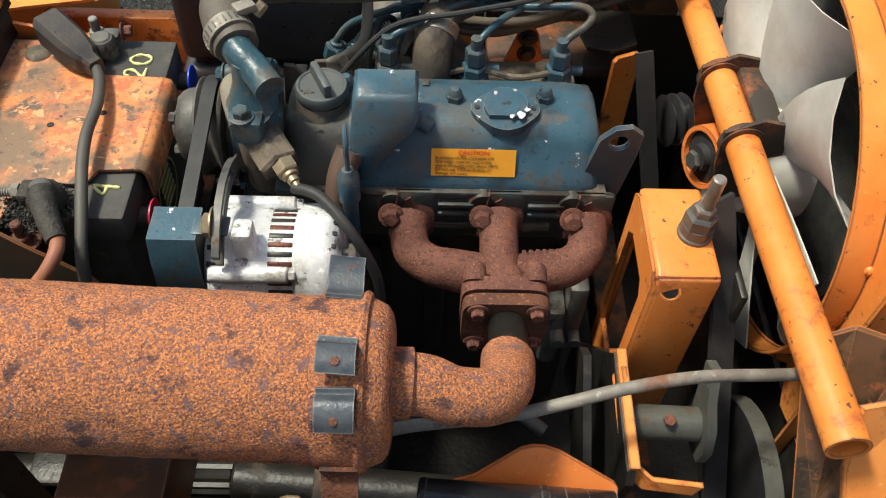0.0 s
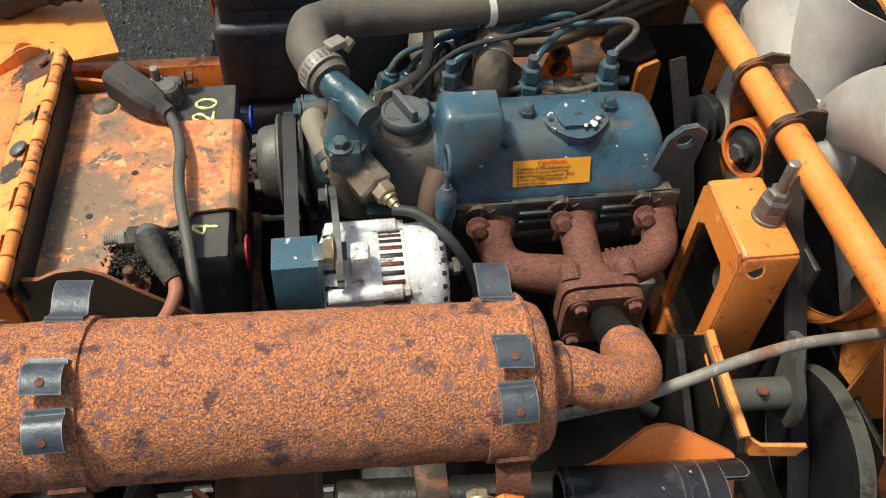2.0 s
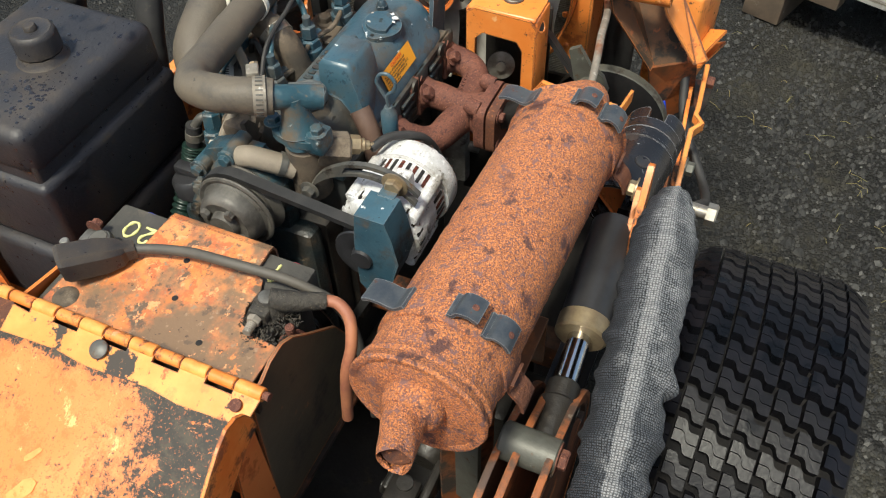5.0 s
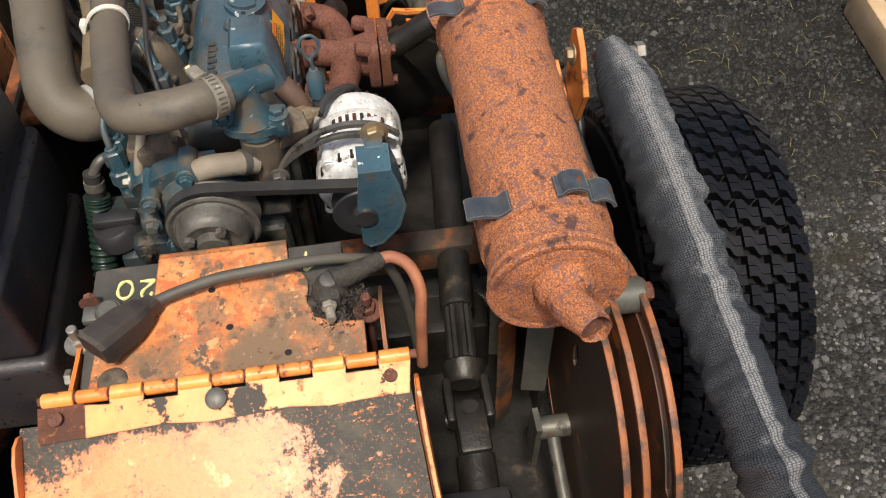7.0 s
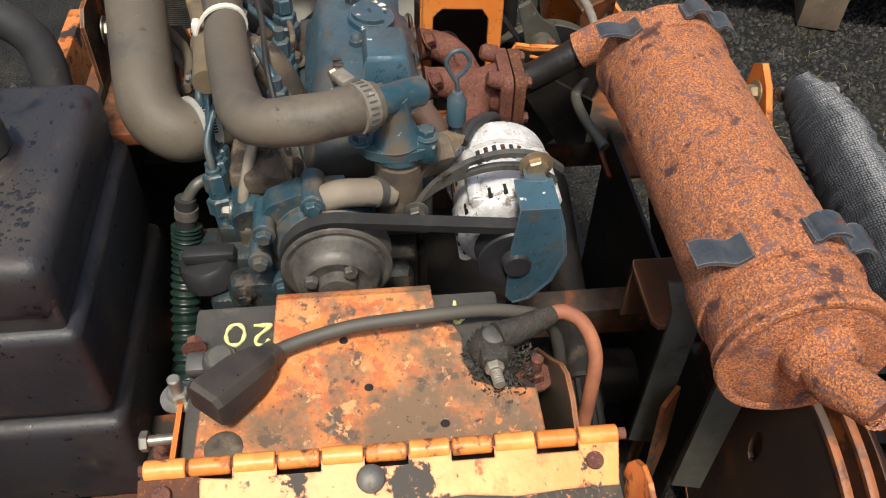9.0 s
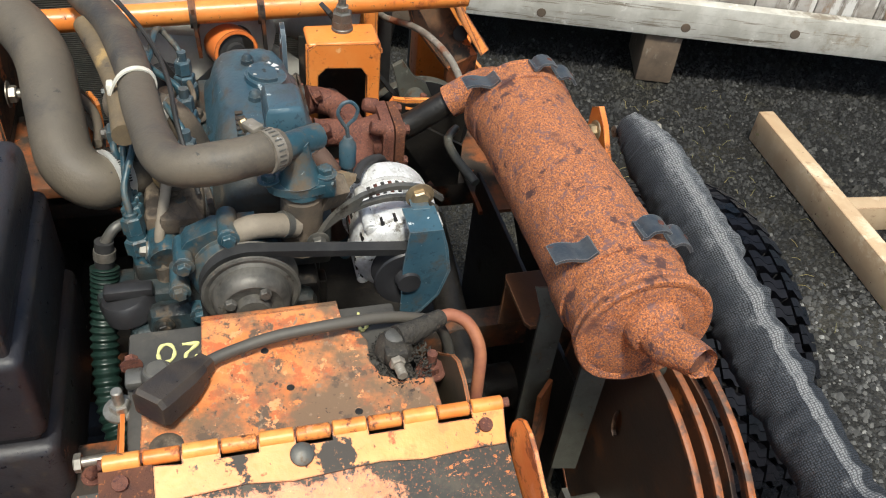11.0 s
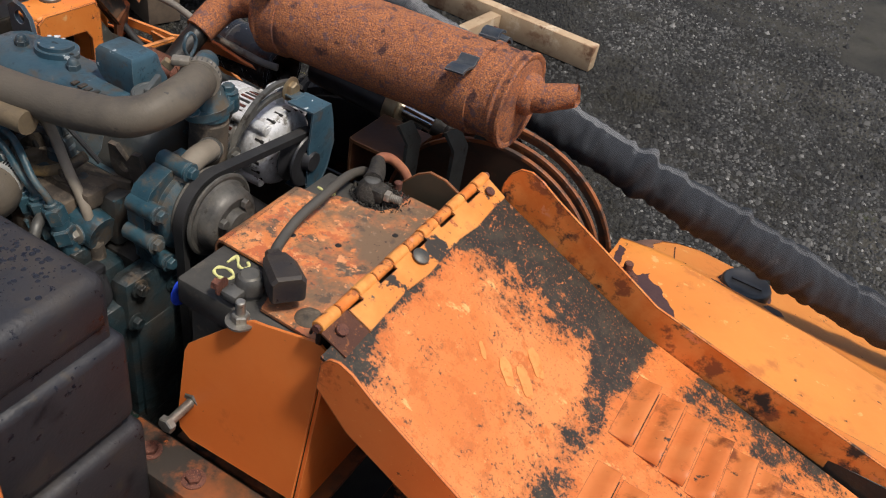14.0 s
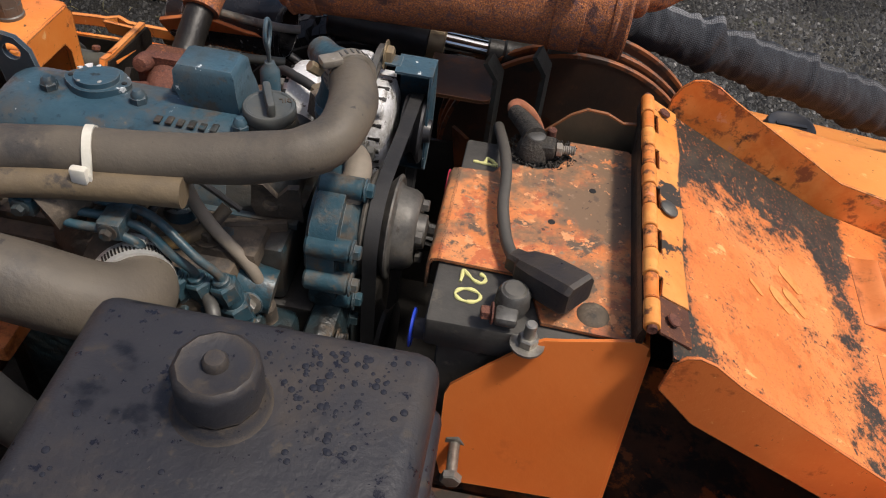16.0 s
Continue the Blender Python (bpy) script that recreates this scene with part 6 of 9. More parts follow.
def clamps_and_cables():
    t = thing("negative_cable", (-0.28, 0.63, 0.80), "thick grey battery cable with black moulded boot", "cable")
    m = Mesh()
    m.rev((-0.279, 0.636, 0.806), (0, 0, 1), [(0, 0.0125), (0.010, 0.0115), (0.013, 0.0095), (0.013, 0.0)], 20)
    m.box((-0.284, 0.645, 0.804), (-0.268, 0.659, 0.813), 0.003)
    cl = part("clamp", m, M_lead, t, "grimy lead battery clamp")
    bolt(cl, (-0.267, 0.654, 0.812), (1, 0.1, 0), 0.0052, 0.007, M_rust_red)
    m = Mesh()
    rows = []
    bd = V((0.041, -0.034, -0.010)).normalized()
    bs = V((0, 0, 1)).cross(bd).normalized()
    bt, be = V((-0.321, 0.640, 0.829)), V((-0.274, 0.602, 0.815))
    for k, w, h in ((0.0, 0.0125, 0.011), (0.06, 0.0140, 0.0130), (0.55, 0.0135, 0.0125), (0.80, 0.0105, 0.0095), (0.86, 0.0072, 0.0075), (1.0, 0.0066, 0.0068)):
        q = bt.lerp(be, k)
        rows.append([q + bs * a * w + V((0, 0, b * h)) for a, b in ((-0.9, -1), (0.9, -1), (1, -0.8), (1, 0.6), (0.7, 1), (-0.7, 1), (-1, 0.6), (-1, -0.8))])
    m.loft(rows)
    part("boot", m, M_plastic, t, "black moulded terminal boot", smooth=25)
    m = Mesh()
    m.tube([(-0.276, 0.604, 0.815), (-0.268, 0.585, 0.815), (-0.2615, 0.553, 0.818), (-0.2600, 0.520, 0.8205), (-0.2565, 0.492, 0.8185), (-0.2522, 0.468, 0.8140), (-0.2486, 0.445, 0.806), (-0.2462, 0.422, 0.793), (-0.2465, 0.408, 0.76), (-0.25, 0.40, 0.70), (-0.255, 0.395, 0.64)], 0.0046, 12)
    part("cable", m, M_cable, t, "stiff grey cable")
    t = thing("positive_cable", (-0.275, 0.46, 0.80), "corroded battery clamp with red-brown cable", "cable")
    m = Mesh()
    m.rev((-0.279, 0.464, 0.805), (0, 0, 1), [(0, 0.015), (0.010, 0.013), (0.014, 0.010), (0.017, 0.008), (0.017, 0)], 20)
    m.tube([(-0.278, 0.462, 0.818), (-0.272, 0.447, 0.816), (-0.264, 0.432, 0.814), (-0.258, 0.422, 0.812)], lambda s, a: 0.010 - 0.003 * s, 14)
    lumps = Mesh()
    rng = random.Random(8)
    for _ in range(800):
        a = rng.uniform(0, 6.28)
        rr = 0.024 * rng.random() ** 0.6
        p = V((-0.286 + 1.25 * rr * math.cos(a), 0.459 + rr * math.sin(a), 0.802 + rng.uniform(0, 0.013) * max(0.15, 1 - rr / 0.022)))
        d = V((rng.gauss(0, 1), rng.gauss(0, 1), rng.gauss(0.4, 0.7))).normalized()
        lumps.cyl(p, p + d * rng.uniform(0.0010, 0.0045), rng.uniform(0.0004, 0.0010), rng.uniform(0.0002, 0.0006), seg=5)
    m.box((-0.296, 0.456, 0.806), (-0.282, 0.474, 0.819), 0.003)
    cl = part("clamp", m, M_crust, t, "clamp black with corrosion")
    m = Mesh()
    m.rev((-0.279, 0.464, 0.8205), (0, 0, 1), [(0, 0.0075), (0.002, 0.0072), (0.003, 0.005), (0.003, 0)], 18)
    part("post_top", m, M_lead, cl, "dull lead post top")
    tagged(part("corrosion", lumps, M_crust, cl, "black crusted corrosion", smooth=60), kind="stuff")
    m = Mesh()
    sd = V((-1, -0.10, 0.05)).normalized()
    for k in range(9):
        q = V((-0.296, 0.466, 0.813)) + sd * 0.0018 * k
        m.rev(q, sd, [(0, 0.0034), (0.0009, 0.0040), (0.0018, 0.0034)], 14)
    m.hexa(V((-0.2965, 0.466, 0.813)), sd, 0.0062, 0.005)
    part("clamp_stud", m, M_rod, cl, "rusty threaded clamp stud")
    m = Mesh()
    m.tube([(-0.258, 0.424, 0.812), (-0.256, 0.412, 0.811), (-0.262, 0.399, 0.804), (-0.276, 0.392, 0.788), (-0.288, 0.394, 0.76), (-0.295, 0.396, 0.70)], 0.0052, 12)
    part("cable", m, M_copper, t)


def hold_down():
    t = thing("battery_hold_down", (-0.29, 0.55, 0.79), "orange steel battery hold-down plate, paint rubbed and stained", "plate")
    notch = [(-0.250, 0.497), (-0.2545, 0.487), (-0.266, 0.482), (-0.285, 0.484), (-0.300, 0.478), (-0.306, 0.466), (-0.309, 0.440), (-0.358, 0.440)]
    out = [(-0.222, 0.499)] + notch + [(-0.362, 0.444), (-0.362, 0.650), (-0.300, 0.648), (-0.292, 0.622), (-0.284, 0.607), (-0.222, 0.605)]
    m = Mesh()
    m.sheet(out, (0, 0, 0.8015), (1, 0, 0), (0, 1, 0), 0.0025)
    # rolled front lip
    line = [(-0.2235, 0.552, 0.803), (-0.218, 0.552, 0.8015), (-0.2155, 0.552, 0.796), (-0.2150, 0.552, 0.772)]
    m.strip(line, 0.106, 0.0025, (0, 1, 0))
    part("plate", m, M_plate, t, smooth=50)
    m = Mesh()
    m.rev((-0.335, 0.632, 0.804), (0, 0, 1), [(0, 0.0115), (0.0012, 0.0105), (0.0026, 0.007), (0.0032, 0.003), (0.0034, 0)], 22)
    part("dimple", m, M_brown, t, "dusty domed rivet head")
    for x, y in ((-0.30, 0.545), (-0.262, 0.56), (-0.33, 0.50)):
        m = Mesh()
        m.rev((x, y, 0.8042), (0, 0, 1), [(0, 0.003), (0.0004, 0.0026), (0.0004, 0)], 10)
        part("hole", m, M_grime_shade, t)
    for x, y, z in ((-0.293, 0.663, 0.797), (-0.292, 0.437, 0.790)):
        m = Mesh()
        m.rev((x, y, z), (0, 0, 1), [(0, 0.012), (0.002, 0.012)], 18)
        m.hexa((x, y, z + 0.002), (0, 0, 1), 0.0072, 0.007)
        m.cyl((x, y, z + 0.008), (x, y, z + 0.022), 0.004, edge=0.001)
        m.cyl((x, y, z - (0.003 if y > 0.6 else 0.14)), (x, y, z), 0.0038)
        part("hold_down_rod", m, M_steel if y > 0.6 else M_rust_red, t, "threaded rod with nut and washer")


M_panel = surface("olive_stained_panel", (0.075, 0.060, 0.040), (0.115, 0.088, 0.055), 12, 0.5, layers=(((0.03, 0.025, 0.02), 14, 0.54, 0.66, 0.5), ((0.42, 0.13, 0.035), 9, 0.62, 0.66, 0.45, 7.0)), bump=0.3, bump_scale=150, coarse=0.2, edge=(0.48, 0.14, 0.035), edge_r=0.004)


def battery_box():
    t = thing("battery_box", (-0.31, 0.55, 0.60), "orange folded steel battery box", "box")
    m = Mesh()
    out = [(-0.244, 0.741), (-0.247, 0.750), (-0.296, 0.798), (-0.304, 0.803), (-0.316, 0.805), (-0.364, 0.816), (-0.371, 0.812), (-0.371, 0.66), (-0.262, 0.656), (-0.25, 0.662), (-0.246, 0.675)]
    m.sheet(out, (0, 0.8200, 0), (1, 0, 0), (0, -0.2, 1), -0.003)
    part("side_panel", m, M_orange_clean, t, "clean orange side panel")
    m = Mesh()
    m.sheet([(-0.236, 0.735), (-0.250, 0.765), (-0.285, 0.800), (-0.305, 0.822), (-0.318, 0.830), (-0.335, 0.829), (-0.350, 0.822), (-0.366, 0.824), (-0.378, 0.64), (-0.24, 0.64)], (0, 0.427, 0), (1, 0, 0), (0, 0, 1), 0.003)
    part("side_panel", m, M_panel, t, "side panel stained olive black")
    m = Mesh()
    m.sheet([(-0.374, 0.826), (-0.398, 0.815), (-0.425, 0.60), (-0.374, 0.60)], (0, 0.4262, 0), (1, 0, 0), (0, 0, 1), 0.003)
    part("end_strip", m, M_orange, t, "orange edge strip")
    m = Mesh()
    m.sheet([(0.43, 0.636), (0.690, 0.640), (0.6595, 0.803), (0.43, 0.806)], (-0.3715, 0, 0), (0, 1, 0), (0, 0, 1), -0.003)
    part("end_panel", m, M_orange_clean, t, "clean orange end panel")
    m = Mesh()
    m.box((-0.378, 0.43, 0.606), (-0.225, 0.672, 0.612), 0.001)
    part("tray", m, M_orange_dirty_shaded, t)
    m = Mesh()
    m.hexa((-0.257, 0.677, 0.694), (0, 1, 0), 0.0095, 0.007)
    m.cyl((-0.257, 0.676, 0.694), (-0.259, 0.712, 0.695), 0.0042, edge=0.0005)
    m.hexa((-0.259, 0.710, 0.695), (0, 1, 0), 0.0080, 0.006)
    part("long_bolt", m, M_steel, t, "long zinc bolt with nut")


SCUFFS = ((-0.4725, 0.5533, -0.4896, 0.5679, 0.0060), (-0.486, 0.5455, -0.5055, 0.5611, 0.0060), (-0.4852, 0.5223, -0.5038, 0.537, 0.0060), (-0.4525, 0.5593, -0.4627, 0.5686, 0.0026))


M_orange_clean = surface("clean_orange_paint", (0.72, 0.165, 0.030), (0.76, 0.20, 0.042), 6, 0.40, layers=(((0.80, 0.30, 0.10), 5, 0.56, 0.74, 0.5), ((0.62, 0.14, 0.028), 16, 0.58, 0.70, 0.45), ((0.16, 0.06, 0.03), 110, 0.69, 0.71, 0.7)), bump=0.2, bump_scale=140, edge=(0.78, 0.30, 0.09), edge_r=0.0012, coarse=0.2)


def lid():
    HX, HZ = -0.372, 0.836
    t = thing("hinged_cover", (HX, 0.41, HZ - 0.01), "large orange sheet metal cover with scorched flaking paint", "cover")
    Y0, Y1 = 0.412, 0.681
    cx, cz = -0.556, 0.741
    ex, ez = -0.98, 0.628
    m = Mesh()
    line = [(-0.381, 0, 0.832), (-0.386, 0, 0.8300), (cx + 0.012, 0, cz + 0.0062), (cx, 0, cz), (cx - 0.014, 0, cz - 0.0036), (ex, 0, ez)]
    ny = 14
    rows = []
    for x, _, z in line:
        rows.append([(x, Y0 + (Y1 - Y0) * k / ny - (0.016 * min(1, (HX - x) / 0.2) if k == 0 else 0), z) for k in range(ny + 1)])
    tops = [[m.bm.verts.new(p) for p in r] for r in rows]
    bots = [[m.bm.verts.new((p[0], p[1], p[2] - 0.003)) for p in r] for r in rows]
    for A, B in ((tops, 1), (bots, 0)):
        for r0, r1 in zip(A, A[1:]):
            for k in range(ny):
                m.bm.faces.new((r0[k], r0[k + 1], r1[k + 1], r1[k]))
    for k in range(ny):
        m.bm.faces.new((tops[0][k], tops[0][k + 1], bots[0][k + 1], bots[0][k]))
        m.bm.faces.new((tops[-1][k], tops[-1][k + 1], bots[-1][k + 1], bots[-1][k]))
    for k in (0, ny):
        for i in range(len(line) - 1):
            m.bm.faces.new((tops[i][k], tops[i + 1][k], bots[i + 1][k], bots[i][k]))
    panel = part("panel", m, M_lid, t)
    # turned-down outer flange
    m = Mesh()
    edge = [(-0.382, 0.826), (-0.389, 0.834), (-0.397, 0.836), (-0.408, 0.832), (-0.43, 0.816), (cx, cz + 0.002), (ex, ez + 0.002), (ex, ez - 0.05), (cx - 0.01, cz - 0.052), (-0.41, 0.770), (-0.380, 0.80)]
    m.sheet(edge, (0, Y1 + 0.001, 0), (1, 0, 0), (0, 0, 1), 0.0025)
    part("side_flange", m, M_orange, t, "smooth orange side flange")
    # upstanding inner flange
    m = Mesh()
    lo = [(-0.385, 0.408, 0.829), (-0.40, 0.409, 0.82), (cx, 0.396, cz - 0.002), (ex, 0.385, ez - 0.002)]
    hi = [(-0.386, 0.408, 0.842), (-0.391, 0.408, 0.854), (-0.399, 0.408, 0.862), (-0.410, 0.408, 0.864), (-0.422, 0.4075, 0.859), (-0.44, 0.4065, 0.847), (cx, 0.396, cz + 0.036), (ex, 0.385, ez + 0.046)]
    pts = lo[::-1] + hi
    f = [V(p) for p in pts]
    vs = [[m.bm.verts.new(p + V((0, d, 0))) for p in f] for d in (0, -0.003)]
    m.bm.faces.new(vs[0])
    m.bm.faces.new(vs[1][::-1])
    for k in range(len(f)):
        m.bm.faces.new((vs[0][k], vs[0][(k + 1) % len(f)], vs[1][(k + 1) % len(f)], vs[1][k]))
    bmesh.ops.triangulate(m.bm, faces=[g for g in m.bm.faces if len(g.verts) > 4])
    part("gutter_flange", m, M_orange_worn, t, "stained orange upright flange", smooth=25)
    # louvres
    sl = math.atan2(cz - ez, cx - ex)
    for row, (y0, y1) in enumerate(((0.446, 0.526), (0.557, 0.637))):
        for k in range(12):
            x = -0.592 - k * 0.0248 - row * 0.004
            z = cz - (cx - x) * math.tan(sl)
            m = Mesh()
            rr = []
            n = 12
            for i in range(n + 1):
                y = y0 + (y1 - y0) * i / n
                h = 0.0125 * min(1.0, 3.2 * math.sin(math.pi * (0.03 + 0.94 * i / n))) ** 0.8
                ramp = [(x + 0.0225 * (1 - q), y, z + 0.0225 * (1 - q) * math.tan(sl) + h * q * q * (3 - 2 * q) + 0.0004) for q in (0, 0.2, 0.4, 0.6, 0.8, 0.94, 1.0)]
                rr.append(ramp + [(p[0], p[1], p[2] - 0.0018) for p in ramp[::-1]])
            m.loft(rr)
            part("louvre", m, M_louvre, panel, smooth=60)
            # black block under the lip paints the darkness of the opening
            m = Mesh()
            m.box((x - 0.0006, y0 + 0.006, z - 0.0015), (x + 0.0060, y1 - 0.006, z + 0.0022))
            part("louvre_gap", m, M_grime_shade, panel, "dark slit under the louvre")
    # scuffs of bare yellow paint
    sl2 = math.atan2(HZ - cz, HX - cx)
    for x0, y0, x1, y1, w in SCUFFS:
        m = Mesh()
        on = lambda x, y: V((x, y, 0.8301 - (-0.386 - x) * (0.8300 - cz) / (-0.386 - cx)))
        a0, a1 = on(x0, y0), on(x1, y1)
        u = (a1 - a0).normalized()
        v = V((-0.464, 0, 0.886)).cross(u).normalized()
        h = (a1 - a0).length / 2
        pw = lambda q: math.copysign(abs(q) ** 0.7, q)
        m.sheet([(1.08 * h * pw(math.cos(a)) * (1 + 0.05 * math.sin(7 * a)), 0.92 * w * pw(math.sin(a)) * (1 + 0.10 * math.sin(5 * a + h * 900))) for a in [2 * math.pi * k / 32 for k in range(32)]], (a0 + a1) / 2 + V((0, 0, 0.0003)), u, v, 0.0003)
        part("scuff", m, M_scuff, panel, "pale rubbed spot")
    # hinge
    h = thing("piano_hinge", (-0.366, 0.54, 0.83), "worn orange steel piano hinge with chipped knuckles", "hinge")
    m = Mesh()
    m.cyl((-0.366, 0.404, 0.8385), (-0.366, 0.668, 0.8385), 0.0034, seg=12)
    part("pin", m, M_rust_red, h)
    n = 11
    L = 0.258 / n
    for k in range(n):
        y0 = 0.408 + k * L
        m = Mesh()
        m.cyl((-0.366, y0 + 0.0008, 0.8385), (-0.366, y0 + L - 0.0008, 0.8385), 0.0056 if k % 2 == 0 else 0.0050, seg=16, edge=0.0006)
        part("knuckle", m, M_knuckle if k % 2 == 0 else M_orange_worn, h)
    m = Mesh()
    out = [(0.026, 0.412)] + [(0.026 + 0.0015 * ((k * 7) % 3 - 1), 0.412 + 0.254 * k / 9) for k in range(1, 9)] + [(0.027, 0.666)]
    edge = []
    for k in range(n):
        y0, y1 = 0.408 + k * L, 0.408 + (k + 1) * L
        d = 0.0 if k % 2 == 0 else 0.0062
        edge += [(d, max(y0, 0.4085)), (d, min(y1, 0.666))]
    m.sheet([(d, min(y, 0.636)) for d, y in out[:-1]] + [(0.0265, 0.636), (0.0045, 0.636)] + [(d, y) for d, y in edge[::-1] if y < 0.636], (-0.3685, 0, 0.8405), (-0.914, 0, -0.400), (0, 1, 0), 0.0022)
    tip = Mesh()
    tip.sheet([(0.003, 0.6364), (0.012, 0.6364), (0.0265, 0.6364), (0.028, 0.668), (0.003, 0.668)], (-0.3685, 0, 0.8398), (-0.914, 0, -0.400), (0, 1, 0), 0.0018)
    part("leaf_end", tip, M_rust_dark, h, "bare dark steel end of the leaf")
    part("leaf", m, M_leaf, h, "hinge leaf with orange paint flaking off dark steel")
    m = Mesh()
    m.sheet([(0.0, 0.410), (0.006, 0.410), (0.006, 0.666), (0.0, 0.666)], (-0.3625, 0, 0.835), (0.2, 0, -1), (0, 1, 0), 0.002)
    m.box((-0.366, 0.42, 0.803), (-0.361, 0.66, 0.835), 0.0008)
    part("fixed_leaf", m, M_grime_shade, h)
    for y, r in ((0.546, 0.0078), (0.424, 0.0050), (0.655, 0.0050)):
        m = Mesh()
        p = V((-0.3805, y, 0.8375))
        d = V((-0.40, 0, 0.914))
        m.rev(p, d, [(0, r), (0.0012, r * 0.95), (0.0026 if r > 0.0075 else 0.0006, r * 0.6), (0.003 if r > 0.0075 else 0.0007, 0)], 18)
        part("rivet", m, M_darksteel if r > 0.0075 else M_rust_red, h)


M_louvre = surface("pressed_orange_louvre", (0.66, 0.175, 0.040), (0.74, 0.235, 0.066), 14, 0.46, layers=(((0.24, 0.062, 0.016), 22, 0.48, 0.62, 0.6), ((0.05, 0.035, 0.026), 60, 0.62, 0.67, 0.7), ((0.80, 0.36, 0.13), 90, 0.64, 0.69, 0.5, 9.0)), bump=0.35, bump_scale=150, edge=DARK, edge_r=0.0012, coarse=0.25)
M_scuff = surface("bare_pale_yellow", (0.80, 0.33, 0.095), (0.78, 0.27, 0.07), 60, 0.45, layers=(((0.72, 0.22, 0.05), 160, 0.56, 0.62, 0.45), ((0.74, 0.23, 0.055), 50, 0.58, 0.64, 0.45)), bump=0.1)
M_knuckle = surface("rubbed_orange_knuckles", (0.82, 0.36, 0.09), (0.70, 0.22, 0.045), 40, 0.4, layers=((RUSTY, 60, 0.58, 0.66, 0.7),), bump=0.2)
M_leaf = surface("flaking_orange_leaf", (0.76, 0.25, 0.05), (0.82, 0.33, 0.08), 20, 0.42, layers=(((0.50, 0.17, 0.045), 26, 0.50, 0.64, 0.55, 2.0), (GRIME, 15, 0.555, 0.58, 0.65, 9.0), ((0.30, 0.12, 0.05), 150, 0.62, 0.67, 0.6, 6.0), ((0.40, 0.10, 0.03), 50, 0.60, 0.66, 0.6), ((0.10, 0.085, 0.06), 30, 0.62, 0.66, 0.6)), bump=0.3, bump_scale=130, edge=DARK)


# ---- right end: mount, lift tube, shroud, fan ----
def mount_bracket():
    t = thing("mount_bracket", (0.18, 0.43, 0.62), "orange steel engine mount bracket with a window", "bracket")
    m = Mesh()
    # windowed face towards the muffler, folded top and solid side
    out = [(0.389, 0.62), (0.389, 0.815), (0.396, 0.824), (0.462, 0.826), (0.472, 0.819), (0.474, 0.62)]
    win = [(0.404, 0.665), (0.404, 0.783), (0.411, 0.794), (0.452, 0.796), (0.461, 0.787), (0.463, 0.665)]
    m.sheet(out, (0.156, 0, 0), (0, 1, 0), (0, 0, 1), 0.005, [win])
    m.box((0.158, 0.390, 0.819), (0.203, 0.472, 0.8265), 0.0035)
    m.box((0.159, 0.388, 0.62), (0.203, 0.394, 0.824), 0.003)
    m.box((0.159, 0.469, 0.62), (0.168, 0.474, 0.823), 0.002)
    part("frame", m, M_orange_bright, t, smooth=45)
    m = Mesh()
    m.rev((0.170, 0.3885, 0.812), (-0.25, -0.9, 0.5), [(0, 0.0078), (0.0012, 0.0078), (0.0016, 0.0060), (0.001, 0.0055)], 18, close=False)
    h = part("threaded_hole", m, M_orange_worn, t)
    m = Mesh()
    m.rev((0.170, 0.3885, 0.812), (-0.25, -0.9, 0.5), [(0.0008, 0.0058), (0.0011, 0.0050), (0.0011, 0)], 18)
    part("bore", m, M_grime_shade, h, "dark threaded bore")
    s = V((0.190, 0.428, 0.826))
    m = Mesh()
    m.rev(s, (0.02, 0, 1), [(0, 0.0125), (0.003, 0.0125), (0.004, 0.0115), (0.012, 0.0115)], 24)
    m.hexa(s + V((0, 0, 0.006)), (0.02, 0, 1), 0.0118, 0.017)
    part("stud_nut", m, M_darksteel, t, "large grey steel nut")
    m = Mesh()
    m.hexa(s + V((0, 0, 0.022)), (0.02, 0, 1), 0.0078, 0.008)
    m.cyl(s, s + V((0.002, 0, 0.058)), 0.0046, edge=0.001, seg=14)
    part("stud", m, M_steel, t, "threaded zinc stud with nut")
    m = Mesh()
    m.rev((0.196, 0.443, 0.726), (-0.85, -0.3, 0.35), [(0, 0.017), (0.002, 0.017), (0.003, 0.006), (0.008, 0.006), (0.009, 0)], 26)
    part("big_washer", m, M_steel, t, "bolt with large grey washer")
    m = Mesh()
    m.cyl((0.196, 0.443, 0.726), (0.235, 0.455, 0.71), 0.012)
    part("spacer", m, M_grime_shade, t)
    m = Mesh()
    m.box((0.224, 0.392, 0.60), (0.230, 0.475, 0.80), 0.002)
    part("backing_plate", m, M_grime_shade, t)
    # lower plates
    m = Mesh()
    m.sheet([(0.465, 0.62), (0.385, 0.735), (0.372, 0.755), (0.360, 0.752), (0.286, 0.745), (0.280, 0.735), (0.29, 0.66), (0.40, 0.56), (0.47, 0.56)], (0.140, 0, 0), (0, 1, 0), (0, 0, 1), 0.006)
    part("gusset", m, M_grime_shade, t, "grimy gusset plate")
    m = Mesh()
    m.strip([(0.145, 0.385, 0.737), (0.145, 0.373, 0.757), (0.145, 0.360, 0.754), (0.145, 0.286, 0.748)], 0.007, 0.004, (1, 0, 0))
    part("gusset_edge", m, M_orange_bright, t)
    m = Mesh()
    m.sheet([(0.29, 0.70), (0.372, 0.752), (0.385, 0.742), (0.32, 0.64), (0.29, 0.64)], (0.118, 0, 0), (0, 1, 0), (0, 0, 1), 0.006)
    part("inner_gusset", m, M_grime_shade, t)
    m = Mesh()
